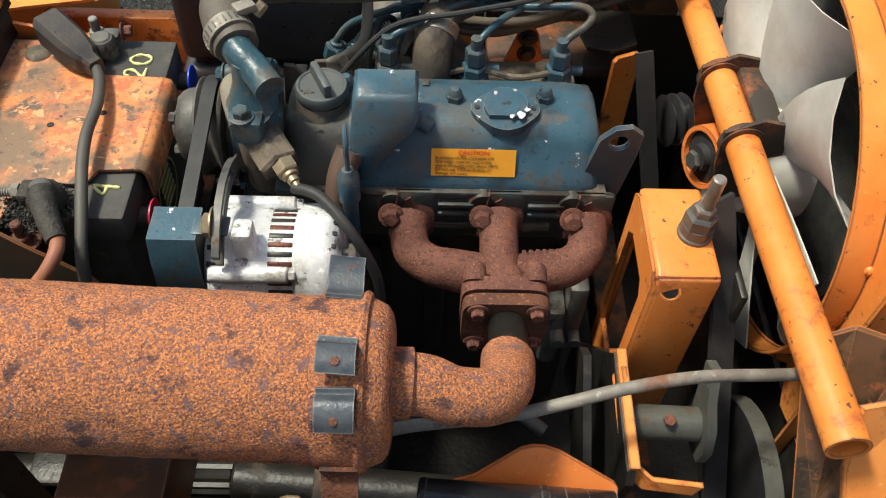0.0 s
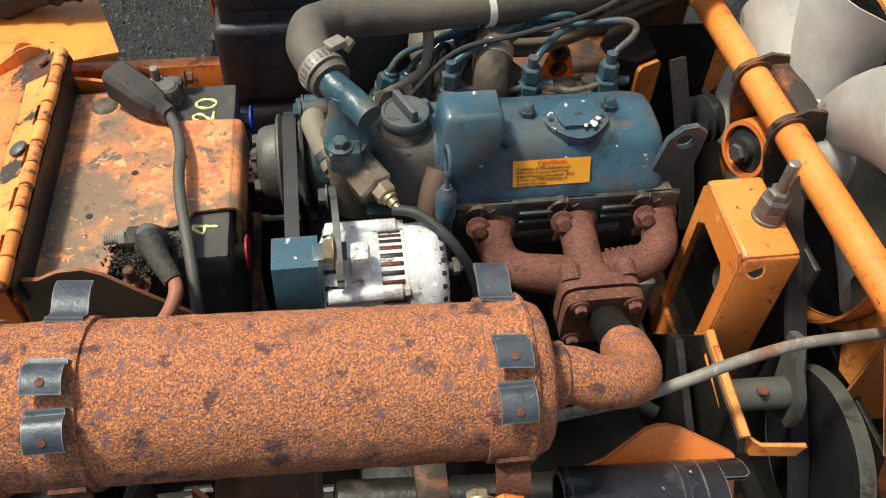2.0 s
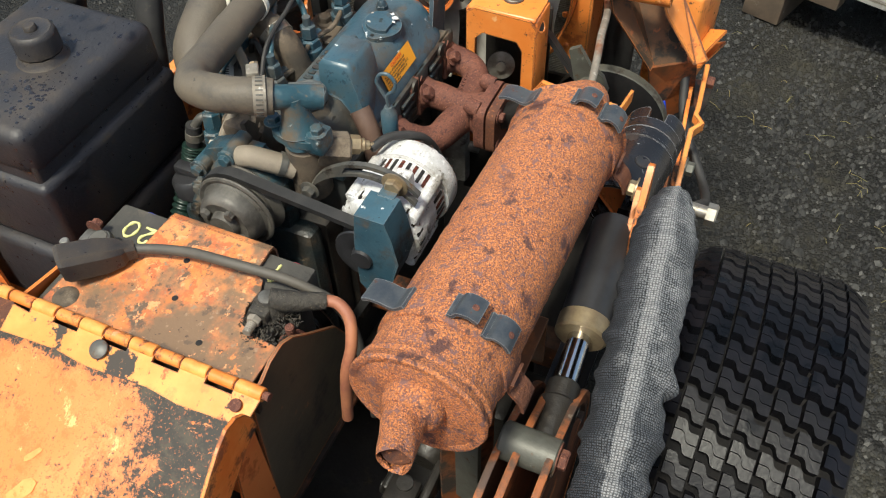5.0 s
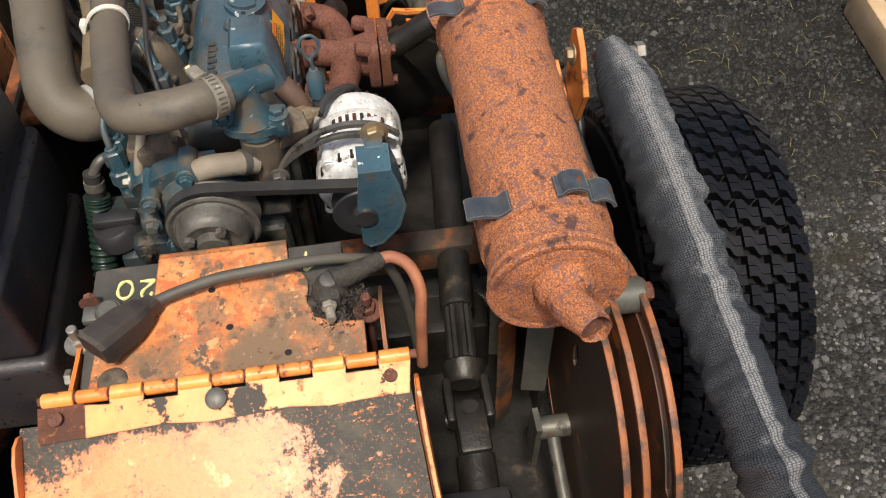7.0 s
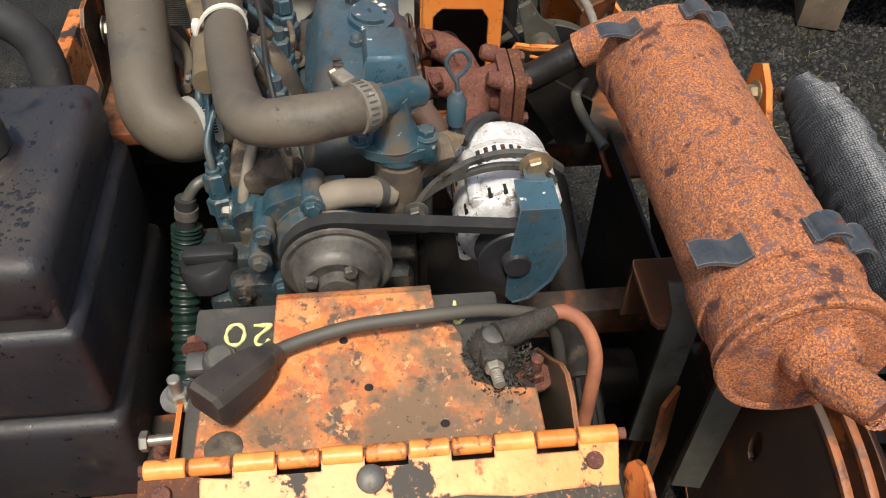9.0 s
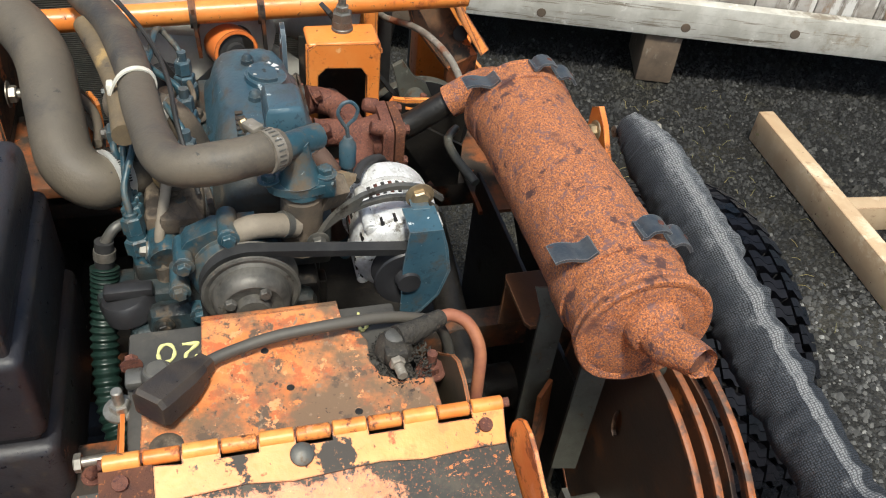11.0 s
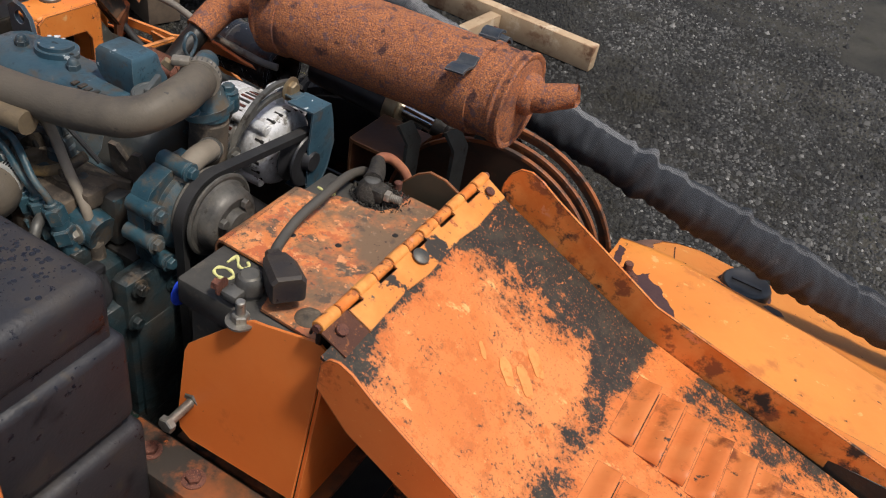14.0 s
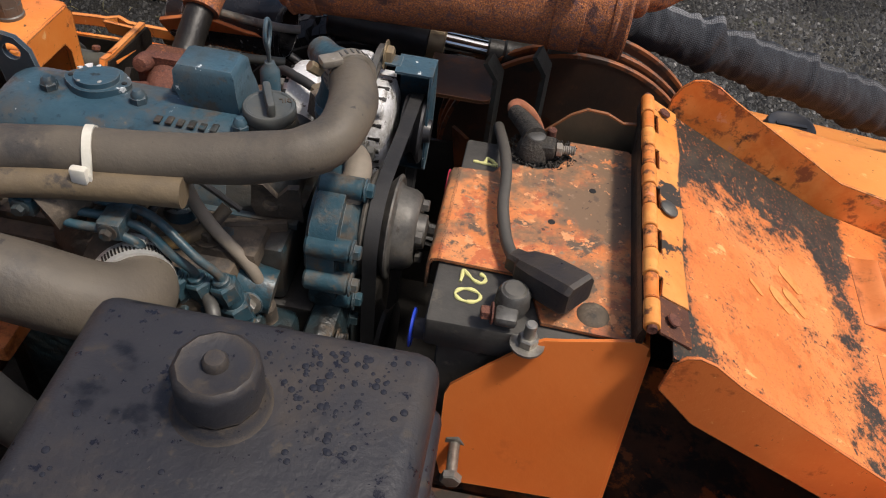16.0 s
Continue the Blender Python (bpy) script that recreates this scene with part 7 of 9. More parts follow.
    m.strip([(0.143, 0.36, 0.751), (0.144, 0.32, 0.742), (0.146, 0.292, 0.735), (0.156, 0.283, 0.733), (0.19, 0.279, 0.733)], 0.014, 0.004, (0.35, 0, 1))
    part("lip", m, M_orange_bright, t)
    # cast arm below
    m = Mesh()
    m.cyl((0.145, 0.335, 0.722), (0.205, 0.333, 0.722), 0.0128, edge=0.002)
    m.sheet([(0.312, 0.702), (0.330, 0.695), (0.346, 0.702), (0.352, 0.725), (0.362, 0.765), (0.350, 0.772), (0.335, 0.750), (0.318, 0.738), (0.310, 0.72)], (0.203, 0, 0), (0, 1, 0), (0, 0, 1), 0.007)
    part("cross_shaft", m, M_greysteel, t, "grey-green steel cross shaft")
    bolt(t, (0.178, 0.329, 0.7345), (0, -0.35, 1), 0.0045, 0.004, M_rust_red, washer=False)
    # trapezoid guard plates low in front
    m = Mesh()
    m.sheet([(-0.001, -0.0019), (0.018, 0.004), (0.048, 0.0240), (0.056, 0.0260), (0.064, 0.0255), (0.074, 0.0220), (0.111, 0.000), (0.1133, -0.0033), (0.113, -0.05), (0.0, -0.05)], (0.018, 0.274, 0.753), (1, 0, 0), (0, 0.614, 0.789), -0.004)
    part("guard_plate", m, M_orange, t, "orange guard plate with dirty ends")
    # drive belt running down behind the bracket, over a grey pulley
    m = Mesh()
    m.strip(spline([(0.207, 0.445, 0.845), (0.213, 0.425, 0.815), (0.219, 0.400, 0.778), (0.226, 0.345, 0.700), (0.230, 0.300, 0.645), (0.232, 0.270, 0.60)], 5), 0.020, 0.005, (0.9, 0.45, 0.2))
    part("drive_belt", m, M_rubber, t, "wide black rubber belt")
    m = Mesh()
    m.rev((0.244, 0.315, 0.640), (1, 0, 0), [(0, 0.040), (0.001, 0.070), (0.004, 0.075), (0.016, 0.075), (0.018, 0.070), (0.014, 0.062), (0.014, 0.0)], 44)
    pu = part("drive_pulley", m, M_groove, t, "black pulley with grey rim")
    m = Mesh()
    m.rev((0.2465, 0.315, 0.640), (1, 0, 0), [(0, 0.0752), (0.001, 0.0765), (0.013, 0.0765), (0.014, 0.0752)], 44, close=False)
    part("rim", m, M_greysteel, pu, "grey rim")
    m = Mesh()
    m.rev((0.262, 0.300, 0.668), (0.9, 0.3, 0.2), [(0, 0.016), (0.010, 0.016)], 24, close=False)
    part("hose_clamp", m, M_chrome, t)
    # cast pump body seen below the manifold
    m = Mesh()
    m.box((0.106, 0.452, 0.60), (0.124, 0.49, 0.684), 0.006)
    m.box((0.124, 0.462, 0.61), (0.142, 0.50, 0.705), 0.005)
    m.cyl((0.118, 0.455, 0.655), (0.118, 0.440, 0.655), 0.006)
    m.cyl((0.135, 0.462, 0.640), (0.135, 0.450, 0.640), 0.006)
    part("pump_body", m, M_cast, t, "grey cast pump body")
    m = Mesh()
    m.tube([(-0.02, 0.318, 0.752), (0.02, 0.330, 0.757), (0.055, 0.330, 0.757), (0.085, 0.312, 0.75)], 0.005, 10)
    part("bent_bar", m, M_greysteel, t)


M_orange_bright = surface("bright_orange_paint", (0.72, 0.215, 0.040), (0.79, 0.30, 0.075), 9, 0.33, layers=(((0.44, 0.115, 0.032), 34, 0.56, 0.68, 0.55), ((0.20, 0.08, 0.04), 12, 0.61, 0.70, 0.65), ((0.10, 0.05, 0.03), 140, 0.62, 0.66, 0.75), ((0.80, 0.42, 0.17), 60, 0.65, 0.70, 0.45, 12.0)), bump=0.3, bump_scale=130, edge=RUSTY, edge_r=0.003, coarse=0.2)


M_cast = surface("oily_grey_casting", (0.16, 0.155, 0.145), (0.10, 0.095, 0.088), 40, 0.55, 0.3, layers=((GRIME, 26, 0.52, 0.64, 0.5), ((0.26, 0.25, 0.23), 90, 0.62, 0.7, 0.6)), bump=0.4, bump_scale=260)


def lift_tube():
    t = thing("lift_tube", (0.24, 0.5, 0.79), "orange steel cross tube with clamps and rubber bushing", "tube")
    a, b = V((0.2475, 0.263, 0.8345)), V((0.236, 0.80, 0.824))
    d = (b - a).normalized()
    m = Mesh()
    L = (b - a).length
    m.rev(a, d, [(0.02, 0.0108), (0.0, 0.0108), (0.0, 0.0134), (L, 0.0134)], 28, close=False)
    part("tube", m, M_orange_bright, t, smooth=50)
    m = Mesh()
    m.rev(a + d * 0.018, d, [(0, 0.0108), (0.001, 0)], 20)
    part("inside", m, M_rust_red, t)
    for y in (0.517, 0.594):
        p = a + d * ((y - a.y) / d.y)
        m = Mesh()
        m.rev(p - d * 0.005, d, [(0, 0.0136), (0.0, 0.0178), (0.008, 0.0178), (0.008, 0.0136)], 24, close=False)
        m.sheet([(-0.017, 0.012), (0.010, 0.024), (0.030, 0.020), (0.034, -0.012), (0.020, -0.055), (-0.006, -0.056), (-0.016, -0.02)], p, (1, 0, 0), (0, 0.05, 1), 0.004)
        part("clamp_plate", m, M_orange_dirty_shaded, t, "rusty clamp plate")
    m = Mesh()
    m.box((0.252, 0.517, 0.829), (0.274, 0.594, 0.842), 0.003)
    part("clamp_bridge", m, M_orange_dirty_shaded, t)
    p = V((0.230, 0.549, 0.777))
    ax = V((-0.95, -0.3, 0.1))
    m = Mesh()
    m.rev(p + V((0.035, 0.01, 0)), ax, [(0, 0.024), (0.0, 0.027), (0.038, 0.027), (0.038, 0.0225), (0.030, 0.0225)], 32, close=False)
    part("bushing_sleeve", m, M_orange, t)
    m = Mesh()
    m.rev(p + V((0.03, 0.009, 0)), ax, [(0, 0.0225), (0.028, 0.0225), (0.030, 0.019), (0.0295, 0.012), (0.036, 0.011), (0.037, 0.0)], 28)
    part("rubber_bush", m, M_rubber, t)
    m = Mesh()
    m.hexa(p + ax.normalized() * 0.003, ax, 0.009, 0.006)
    part("bush_bolt", m, M_darksteel, t)


def radiator():
    t = thing("radiator", (0.36, 0.55, 0.5), "radiator behind an orange steel fan shroud", "radiator")
    x = 0.300
    cy, cz, R = 0.545, 0.785, 0.158
    m = Mesh()
    arcp = [(cy + (R + 0.012) * math.cos(a), cz + (R + 0.012) * math.sin(a)) for a in [radians(215 + 6.5 * k) for k in range(21)]]
    m.sheet([(0.366, 1.02), (0.366, 0.660), (0.385, 0.655)] + arcp + [(0.74, 1.02)], (x, 0, 0), (0, 1, 0), (0, 0, 1), 0.003, [circle(cy, cz, R, 56)])
    m.rev((x - 0.022, cy, cz), (1, 0, 0), [(0, R + 0.001), (0.026, R + 0.001), (0.026, R + 0.004), (0, R + 0.004), (0, R + 0.001)], 64, close=False)
    part("shroud", m, M_orange_bright, t, smooth=45)
    m = Mesh()
    m.sheet([(0, 0.60), (0, 1.02), (0.092, 1.02), (0.092, 0.58)], (x, 0.366, 0), (1, 0.05, 0), (0, 0, 1), 0.003)
    part("shroud_flange", m, M_orange_bright, t)
    for xb, z in ((0.347, 0.895), (0.360, 0.634)):
        bolt(t, (xb, 0.3652, z), (0.05, -1, 0), 0.0078, 0.006, M_darksteel)
    for k in range(7):
        m = Mesh()
        m.ball((x - 0.0005, 0.392 + 0.006 * math.sin(2.1 * k), 0.70 + 0.045 * k), 0.0042, 8)
        part("weld", m, M_orange_bright, t)
    m = Mesh()
    m.box((0.372, 0.36, 0.50), (0.405, 0.80, 1.0), 0.002)
    core = part("core", m, M_worklight, t, "dark finned radiator core")
    m = Mesh()
    for k in range(150):
        z = 0.56 + k * 0.0029
        m.box((0.3695, 0.37, z), (0.3715, 0.79, z + 0.0011))
    tagged(part("finning", m, M_darksteel, core), kind="stuff")
    m = Mesh()
    m.box((0.394, 0.322, 0.52), (0.408, 0.366, 1.02), 0.002)
    part("side_seal", m, M_rubber, t, "black rubber side seal")
    m = Mesh()
    m.box((0.352, 0.80, 0.50), (0.41, 0.83, 1.02), 0.002)
    part("side_seal", m, M_rubber, t, "black rubber side seal")
    # fan at rest
    f = thing("cooling_fan", (0.315, cy, cz), "dirty white plastic cooling fan at rest", "fan")
    m = Mesh()
    m.rev((0.255, cy, cz), (1, 0, 0), [(0, 0.0), (0.0, 0.03), (0.004, 0.045), (0.03, 0.05), (0.05, 0.05)], 32)
    part("hub", m, M_fan, f)
    for k in range(7):
        a = 2 * math.pi * k / 7 + 0.35
        rows = []
        for s in range(6):
            r = 0.045 + s * 0.0205
            w = 0.024 + 0.0075 * s
            tw = radians(34 - 4.0 * s)
            rad = V((0, math.cos(a + 0.05 * s), math.sin(a + 0.05 * s)))
            tan = V((0, -rad.z, rad.y))
            ch = tan * math.cos(tw) + V((1, 0, 0)) * math.sin(tw)
            nn = ch.cross(rad).normalized()
            q = V((0.285, cy, cz)) + rad * r
            bow = 0.008 + 0.002 * s
            top = [q + ch * w * f + nn * (bow * (1 - f * f) + 0.0012) for f in (-1, -0.6, -0.2, 0.2, 0.6, 1)]
            rows.append(top + [q + ch * w * f + nn * bow * (1 - f * f) for f in (1, 0.6, 0.2, -0.2, -0.6, -1)])
        m = Mesh()
        m.loft(rows)
        part("blade", m, M_fan, f, smooth=60)
    m = Mesh()
    m.cyl((0.236, cy, cz), (0.262, cy, cz), 0.018)
    part("shaft", m, M_grime_shade, f)
    # drive pulleys and belt low behind the engine
    c = V((0.220, 0.632, 0.742))
    m = Mesh()
    m.rev(c, (0.97, 0.2, 0), [(0, 0.012), (0.001, 0.022), (0.002, 0.0245), (0.005, 0.018), (0.007, 0.018), (0.010, 0.0245), (0.012, 0.0245), (0.015, 0.018), (0.017, 0.018), (0.020, 0.0245), (0.022, 0.023), (0.022, 0.0)], 40)
    part("pulley", m, M_black, f, "double-groove grey pulley")
    m = Mesh()
    m.strip(spline([(0.188, 0.640, 0.815), (0.196, 0.622, 0.775), (0.204, 0.606, 0.735), (0.214, 0.592, 0.690), (0.222, 0.580, 0.640)], 4), 0.016, 0.005, (0.95, 0.3, 0))
    part("drive_belt", m, M_rubber, f, "worn black drive belt")


def corner_post():
    """Trough and filler at the tube's end."""
    t = thing("hydraulic_reservoir", (0.35, 0.25, 0.5), "orange hydraulic reservoir with black filler cap", "reservoir")
    m = Mesh()
    m.loft([[(0.322, 0.236, z), (0.408, 0.222, z), (0.418, 0.288, z), (0.334, 0.298, z)] for z in (0.640, 0.790)])
    bmesh.ops.bevel(m.bm, geom=list(m.bm.edges), offset=0.006, segments=3, profile=0.5, affect="EDGES")
    part("body", m, M_orange_bright, t)
    m = Mesh()
    m.box((0.409, 0.224, 0.63), (0.422, 0.290, 0.782), 0.003)
    part("side_pad", m, M_rubber, t, "black rubber pad")
    c = V((0.384, 0.262, 0.789))
    m = Mesh()
    m.rev(c, (0, 0, 1), [(0, 0.0275), (0.008, 0.027), (0.012, 0.0255)], 30)
    part("neck", m, M_orange_bright, t)
    m = Mesh()
    m.rev(c + V((0, 0, 0.011)), (0, 0, 1), [(0, 0.027), (0.002, 0.0295), (0.015, 0.0295), (0.018, 0.0275), (0.0185, 0.024)], 14)
    m.rev(c + V((0, 0, 0.028)), (0, 0, 1), [(0, 0.0245), (0.005, 0.0235), (0.0085, 0.019), (0.0095, 0.009), (0.0095, 0.0)], 30)
    m.rev(c + V((0, 0, 0.037)), (0, 0, 1), [(0, 0.0055), (0.004, 0.005), (0.005, 0)], 12)
    cap = part("cap", m, M_scratched, t, "black twelve-sided filler cap")
    m = Mesh()
    for k in range(7):
        a = radians(205 + k * 14)
        m.box(c + V((0.0155 * math.cos(a) - 0.0012, 0.0155 * math.sin(a) - 0.001, 0.0355)), c + V((0.0155 * math.cos(a) + 0.0012, 0.0155 * math.sin(a) + 0.001, 0.0375)))
    part("print", m, M_greysteel, cap)
    for x, y in ((0.345, 0.283), (0.345, 0.247)):
        bolt(t, (x, y, 0.790), (0, 0, 1), 0.0068, 0.007, M_rust_red)

    # folded channel, stained black inside, that the tube is welded to
    def plate(pts, off, mat, name, label="", hole=None):
        m = Mesh()
        a = [V(p) for p in pts]
        b = [p + V(off) for p in a]
        va, vb = [m.bm.verts.new(p) for p in a], [m.bm.verts.new(p) for p in b]
        m.bm.faces.new(va)
        m.bm.faces.new(vb[::-1])
        for k in range(len(a)):
            m.bm.faces.new((va[k], va[(k + 1) % len(a)], vb[(k + 1) % len(a)], vb[k]))
        bmesh.ops.triangulate(m.bm, faces=[f for f in m.bm.faces if len(f.verts) > 4])
        return part(name, m, mat, t, label, smooth=20)

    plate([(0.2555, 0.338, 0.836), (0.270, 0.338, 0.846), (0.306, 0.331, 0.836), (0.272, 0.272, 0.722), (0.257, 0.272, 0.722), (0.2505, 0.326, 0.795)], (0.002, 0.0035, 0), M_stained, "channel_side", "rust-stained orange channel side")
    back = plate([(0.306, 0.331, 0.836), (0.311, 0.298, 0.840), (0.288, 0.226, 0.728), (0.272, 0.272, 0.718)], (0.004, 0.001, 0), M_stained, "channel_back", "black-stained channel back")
    plate([(0.311, 0.2975, 0.842), (0.296, 0.292, 0.850), (0.256, 0.286, 0.845), (0.2585, 0.268, 0.800), (0.270, 0.226, 0.735), (0.279, 0.214, 0.738), (0.299, 0.262, 0.806)], (0.003, -0.003, 0), M_orange_bright, "channel_side", "bright orange channel side")
    m = Mesh()
    m.rev((0.2835, 0.254, 0.763), (-0.95, 0.05, 0.3), [(0, 0.0105), (0.0012, 0.0100), (0.0012, 0)], 22)
    part("hole", m, M_grime_shade, back, "round dark hole")
    # gusset takes the dark orange so that its shade is in the colour
    plate([(0.262, 0.275, 0.722), (0.290, 0.224, 0.728), (0.318, 0.218, 0.640), (0.282, 0.262, 0.620)], (0.003, 0.003, 0), M_orange_dirty_shaded, "lower_gusset", "orange gusset with shade in its colour")
    # linkage beyond the shroud: strap with bolt, coil spring, rusty plate
    plate([(0.455, 0.330, 0.905), (0.470, 0.300, 0.905), (0.500, 0.318, 0.820), (0.485, 0.345, 0.815)], (0.003, 0.001, 0), M_orange_bright, "link_strap", "orange strap with a bolt")
    bolt(t, (0.462, 0.318, 0.893), (-0.9, -0.4, 0.2), 0.0085, 0.006, M_darksteel)
    m = Mesh()
    m.tube([(0.490 + 0.0065 * math.cos(a), 0.300 + 0.0065 * math.sin(a), 0.935 - 0.0011 * a) for a in [0.5 * k for k in range(80)]], 0.0014, 6, n=2)
    part("coil_spring", m, M_darksteel, t, "small grey coil spring")
    plate([(0.500, 0.350, 0.950), (0.530, 0.240, 0.950), (0.540, 0.235, 0.840), (0.515, 0.330, 0.830)], (0.004, 0.001, 0), M_orange_worn, "rear_plate", "rust-worn orange plate")
    # toothed step below the reservoir
    m = Mesh()
    lip = [(0.0, 0.0)] + [(0.008 + 0.006 * k, 0.024 + (0.004 if k % 2 else 0.0)) for k in range(8)] + [(0.056, 0.0)]
    m.sheet(lip, (0.332, 0.222, 0.706), (0.80, -0.33, 0.22), (0.35, 0.72, -0.20), 0.004)
    part("toothed_step", m, M_orange_bright, t, "orange step with a toothed edge")
    plate([(0.335, 0.222, 0.690), (0.388, 0.202, 0.698), (0.396, 0.214, 0.688), (0.345, 0.240, 0.676)], (0, 0, -0.004), M_orange_worn, "tread_plate")


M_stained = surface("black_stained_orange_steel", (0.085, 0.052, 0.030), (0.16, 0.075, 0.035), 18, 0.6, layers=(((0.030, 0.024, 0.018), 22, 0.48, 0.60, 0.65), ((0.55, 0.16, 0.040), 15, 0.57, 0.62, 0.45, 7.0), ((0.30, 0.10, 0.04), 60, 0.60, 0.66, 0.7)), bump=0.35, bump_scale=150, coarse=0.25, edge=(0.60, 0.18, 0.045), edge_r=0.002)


M_shelf = surface("brown_rusted_shelf", (0.115, 0.045, 0.018), (0.075, 0.034, 0.018), 20, 0.38, layers=(((0.18, 0.062, 0.020), 26, 0.56, 0.66, 0.5), (GRIME, 18, 0.58, 0.68, 0.5)), bump=0.3, bump_scale=180, edge=(0.30, 0.16, 0.09), edge_r=0.002)


def frame_rails():
    t = thing("chassis", (0.0, 0.5, 0.40), "orange steel chassis with grimy belly pan", "chassis")
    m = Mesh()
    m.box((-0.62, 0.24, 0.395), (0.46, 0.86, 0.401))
    part("belly_pan", m, M_grime_shade, t)
    m = Mesh()
    m.box((-0.62, 0.905, 0.50), (0.46, 0.925, 0.635), 0.003)
    part("rail", m, M_orange_worn, t)
    m = Mesh()
    m.sheet([(0.00, 0.50), (0.03, 0.575), (0.10, 0.645), (0.15, 0.672), (0.325, 0.682), (0.42, 0.675), (0.42, 0.63), (0.20, 0.62), (0.12, 0.585), (0.05, 0.50)], (0, 0.186, 0), (1, 0.12, 0), (0, 0, 1), -0.005)
    part("rail", m, M_orange_worn, t)
    # thin black sheet over the inner face, painted-in shade from the muffler
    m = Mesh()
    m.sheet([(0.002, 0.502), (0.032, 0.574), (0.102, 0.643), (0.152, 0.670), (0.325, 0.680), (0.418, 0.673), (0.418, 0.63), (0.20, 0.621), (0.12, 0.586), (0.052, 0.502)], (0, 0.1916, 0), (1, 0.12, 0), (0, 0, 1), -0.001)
    part("rail_shade_sheet", m, M_grime_shade, t, "black sheet giving the rail's inner face its shade")
    m = Mesh()
    m.box((0.10, 0.205, 0.60), (0.42, 0.262, 0.606), 0.001)
    part("rail_shelf", m, M_orange_dirty_shaded, t)
    # strap with a jog along the rail
    m = Mesh()
    m.strip([(0.335, 0.214, 0.689), (0.245, 0.206, 0.690), (0.232, 0.206, 0.690), (0.222, 0.196, 0.688), (0.205, 0.205, 0.688), (0.150, 0.201, 0.684), (0.10, 0.196, 0.655), (0.07, 0.19, 0.60)], 0.012, 0.006, (0, 0, 1))
    part("jog_strap", m, M_orange_bright, t, "bent orange flat bar")
    bolt(t, (0.158, 0.198, 0.676), (0, -1, 0), 0.0085, 0.009, M_greysteel)
    bolt(t, (0.322, 0.210, 0.678), (0, -1, 0), 0.0075, 0.009, M_rust_red)
    m = Mesh()
    m.cyl((-0.081, 0.09, GROUND + 0.243), (-0.081, 1.0, GROUND + 0.243), 0.03, edge=0.003)
    m.box((-0.14, 0.30, 0.39), (-0.03, 0.80, 0.50), 0.01)
    part("axle", m, M_grime_shade, t)
    for x in (0.17, -0.09):
        m = Mesh()
        m.box((x, 0.24, 0.56), (x + 0.03, 0.86, 0.60), 0.003)
        part("cross_member", m, M_orange_dirty_shaded, t)
    m = Mesh()
    m.box((-0.60, 0.690, 0.585), (-0.20, 0.78, 0.60), 0.003)
    part("cross_plate", m, M_rust_dark, t, "rust-brown cross plate")
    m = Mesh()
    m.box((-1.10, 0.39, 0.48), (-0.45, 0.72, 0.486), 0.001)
    part("floor_panel", m, M_grime_shade, t, "black oily floor panel")
    # plain black sheets added so that gaps in the bay look shaded
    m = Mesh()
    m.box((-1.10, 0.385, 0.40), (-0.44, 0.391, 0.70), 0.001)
    part("dark_fill_panel", m, M_grime_shade, t)
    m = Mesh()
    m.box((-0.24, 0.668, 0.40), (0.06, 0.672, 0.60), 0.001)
    part("dark_fill_panel", m, M_grime_shade, t)
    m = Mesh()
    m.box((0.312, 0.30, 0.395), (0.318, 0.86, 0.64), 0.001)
    part("dark_fill_panel", m, M_grime_shade, t)
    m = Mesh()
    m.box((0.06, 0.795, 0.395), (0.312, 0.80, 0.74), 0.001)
    part("dark_fill_panel", m, M_grime_shade, t, "black fill panel that darkens the rear gap")
    # sheet added behind the muffler; its black stands in for shade
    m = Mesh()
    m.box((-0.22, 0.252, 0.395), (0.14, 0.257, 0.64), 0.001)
    part("dark_fill_panel", m, M_grime_shade, t)
    # upright grey straps beneath the muffler
    for x, y, w in ((-0.236, 0.312, 0.022), (-0.282, 0.286, 0.024)):
        m = Mesh()
        m.strip([(x, y, 0.60), (x, y, 0.775), (x + 0.012, y + 0.004, 0.795)], w, 0.005, (0.2, 1, 0))
        part("upright_strap", m, M_greysteel, t)
    for x, y in ((-0.215, 0.300), (-0.262, 0.310)):
        m = Mesh()
        m.strip([(x, y, 0.50), (x, y, 0.62), (x + 0.01, y, 0.69)], 0.026, 0.004, (0.7, -0.7, 0))
        part("inner_strap", m, M_orange_dirty_shaded, t, "dirty orange flat strap")
    m = Mesh()
    m.sheet([(-0.232, 0.258), (-0.164, 0.258), (-0.164, 0.330), (-0.170, 0.332), (-0.226, 0.332), (-0.232, 0.328)], (0, 0, 0.756), (1, 0, 0), (0, 1, 0), -0.004)
    m.box((-0.168, 0.258, 0.690), (-0.164, 0.330, 0.753), 0.001)
    part("muffler_shelf", m, M_shelf, t, "rust-brown bracket shelf with a worn front edge")
    # rear cheek plate with its nut
    m = Mesh()
    m.sheet([(0.128, 0.60), (0.262, 0.60), (0.262, 0.812), (0.250, 0.820), (0.142, 0.818), (0.128, 0.806)], (0, 0.796, 0), (1, 0, 0), (0, 0, 1), -0.004)
    rp = part("rear_plate", m, M_stained, t, "stained orange rear cheek plate")
    bolt(rp, (0.168, 0.7915, 0.778), (0, -1, 0), 0.0095, 0.008, M_steel, stud=0.006)
    # far rear panel and post near the tank
    m = Mesh()
    m.box((0.06, 0.72, 0.715), (0.20, 0.82, 0.730), 0.003)
    part("rear_shelf", m, M_orange_dirty_shaded, t)
    m = Mesh()
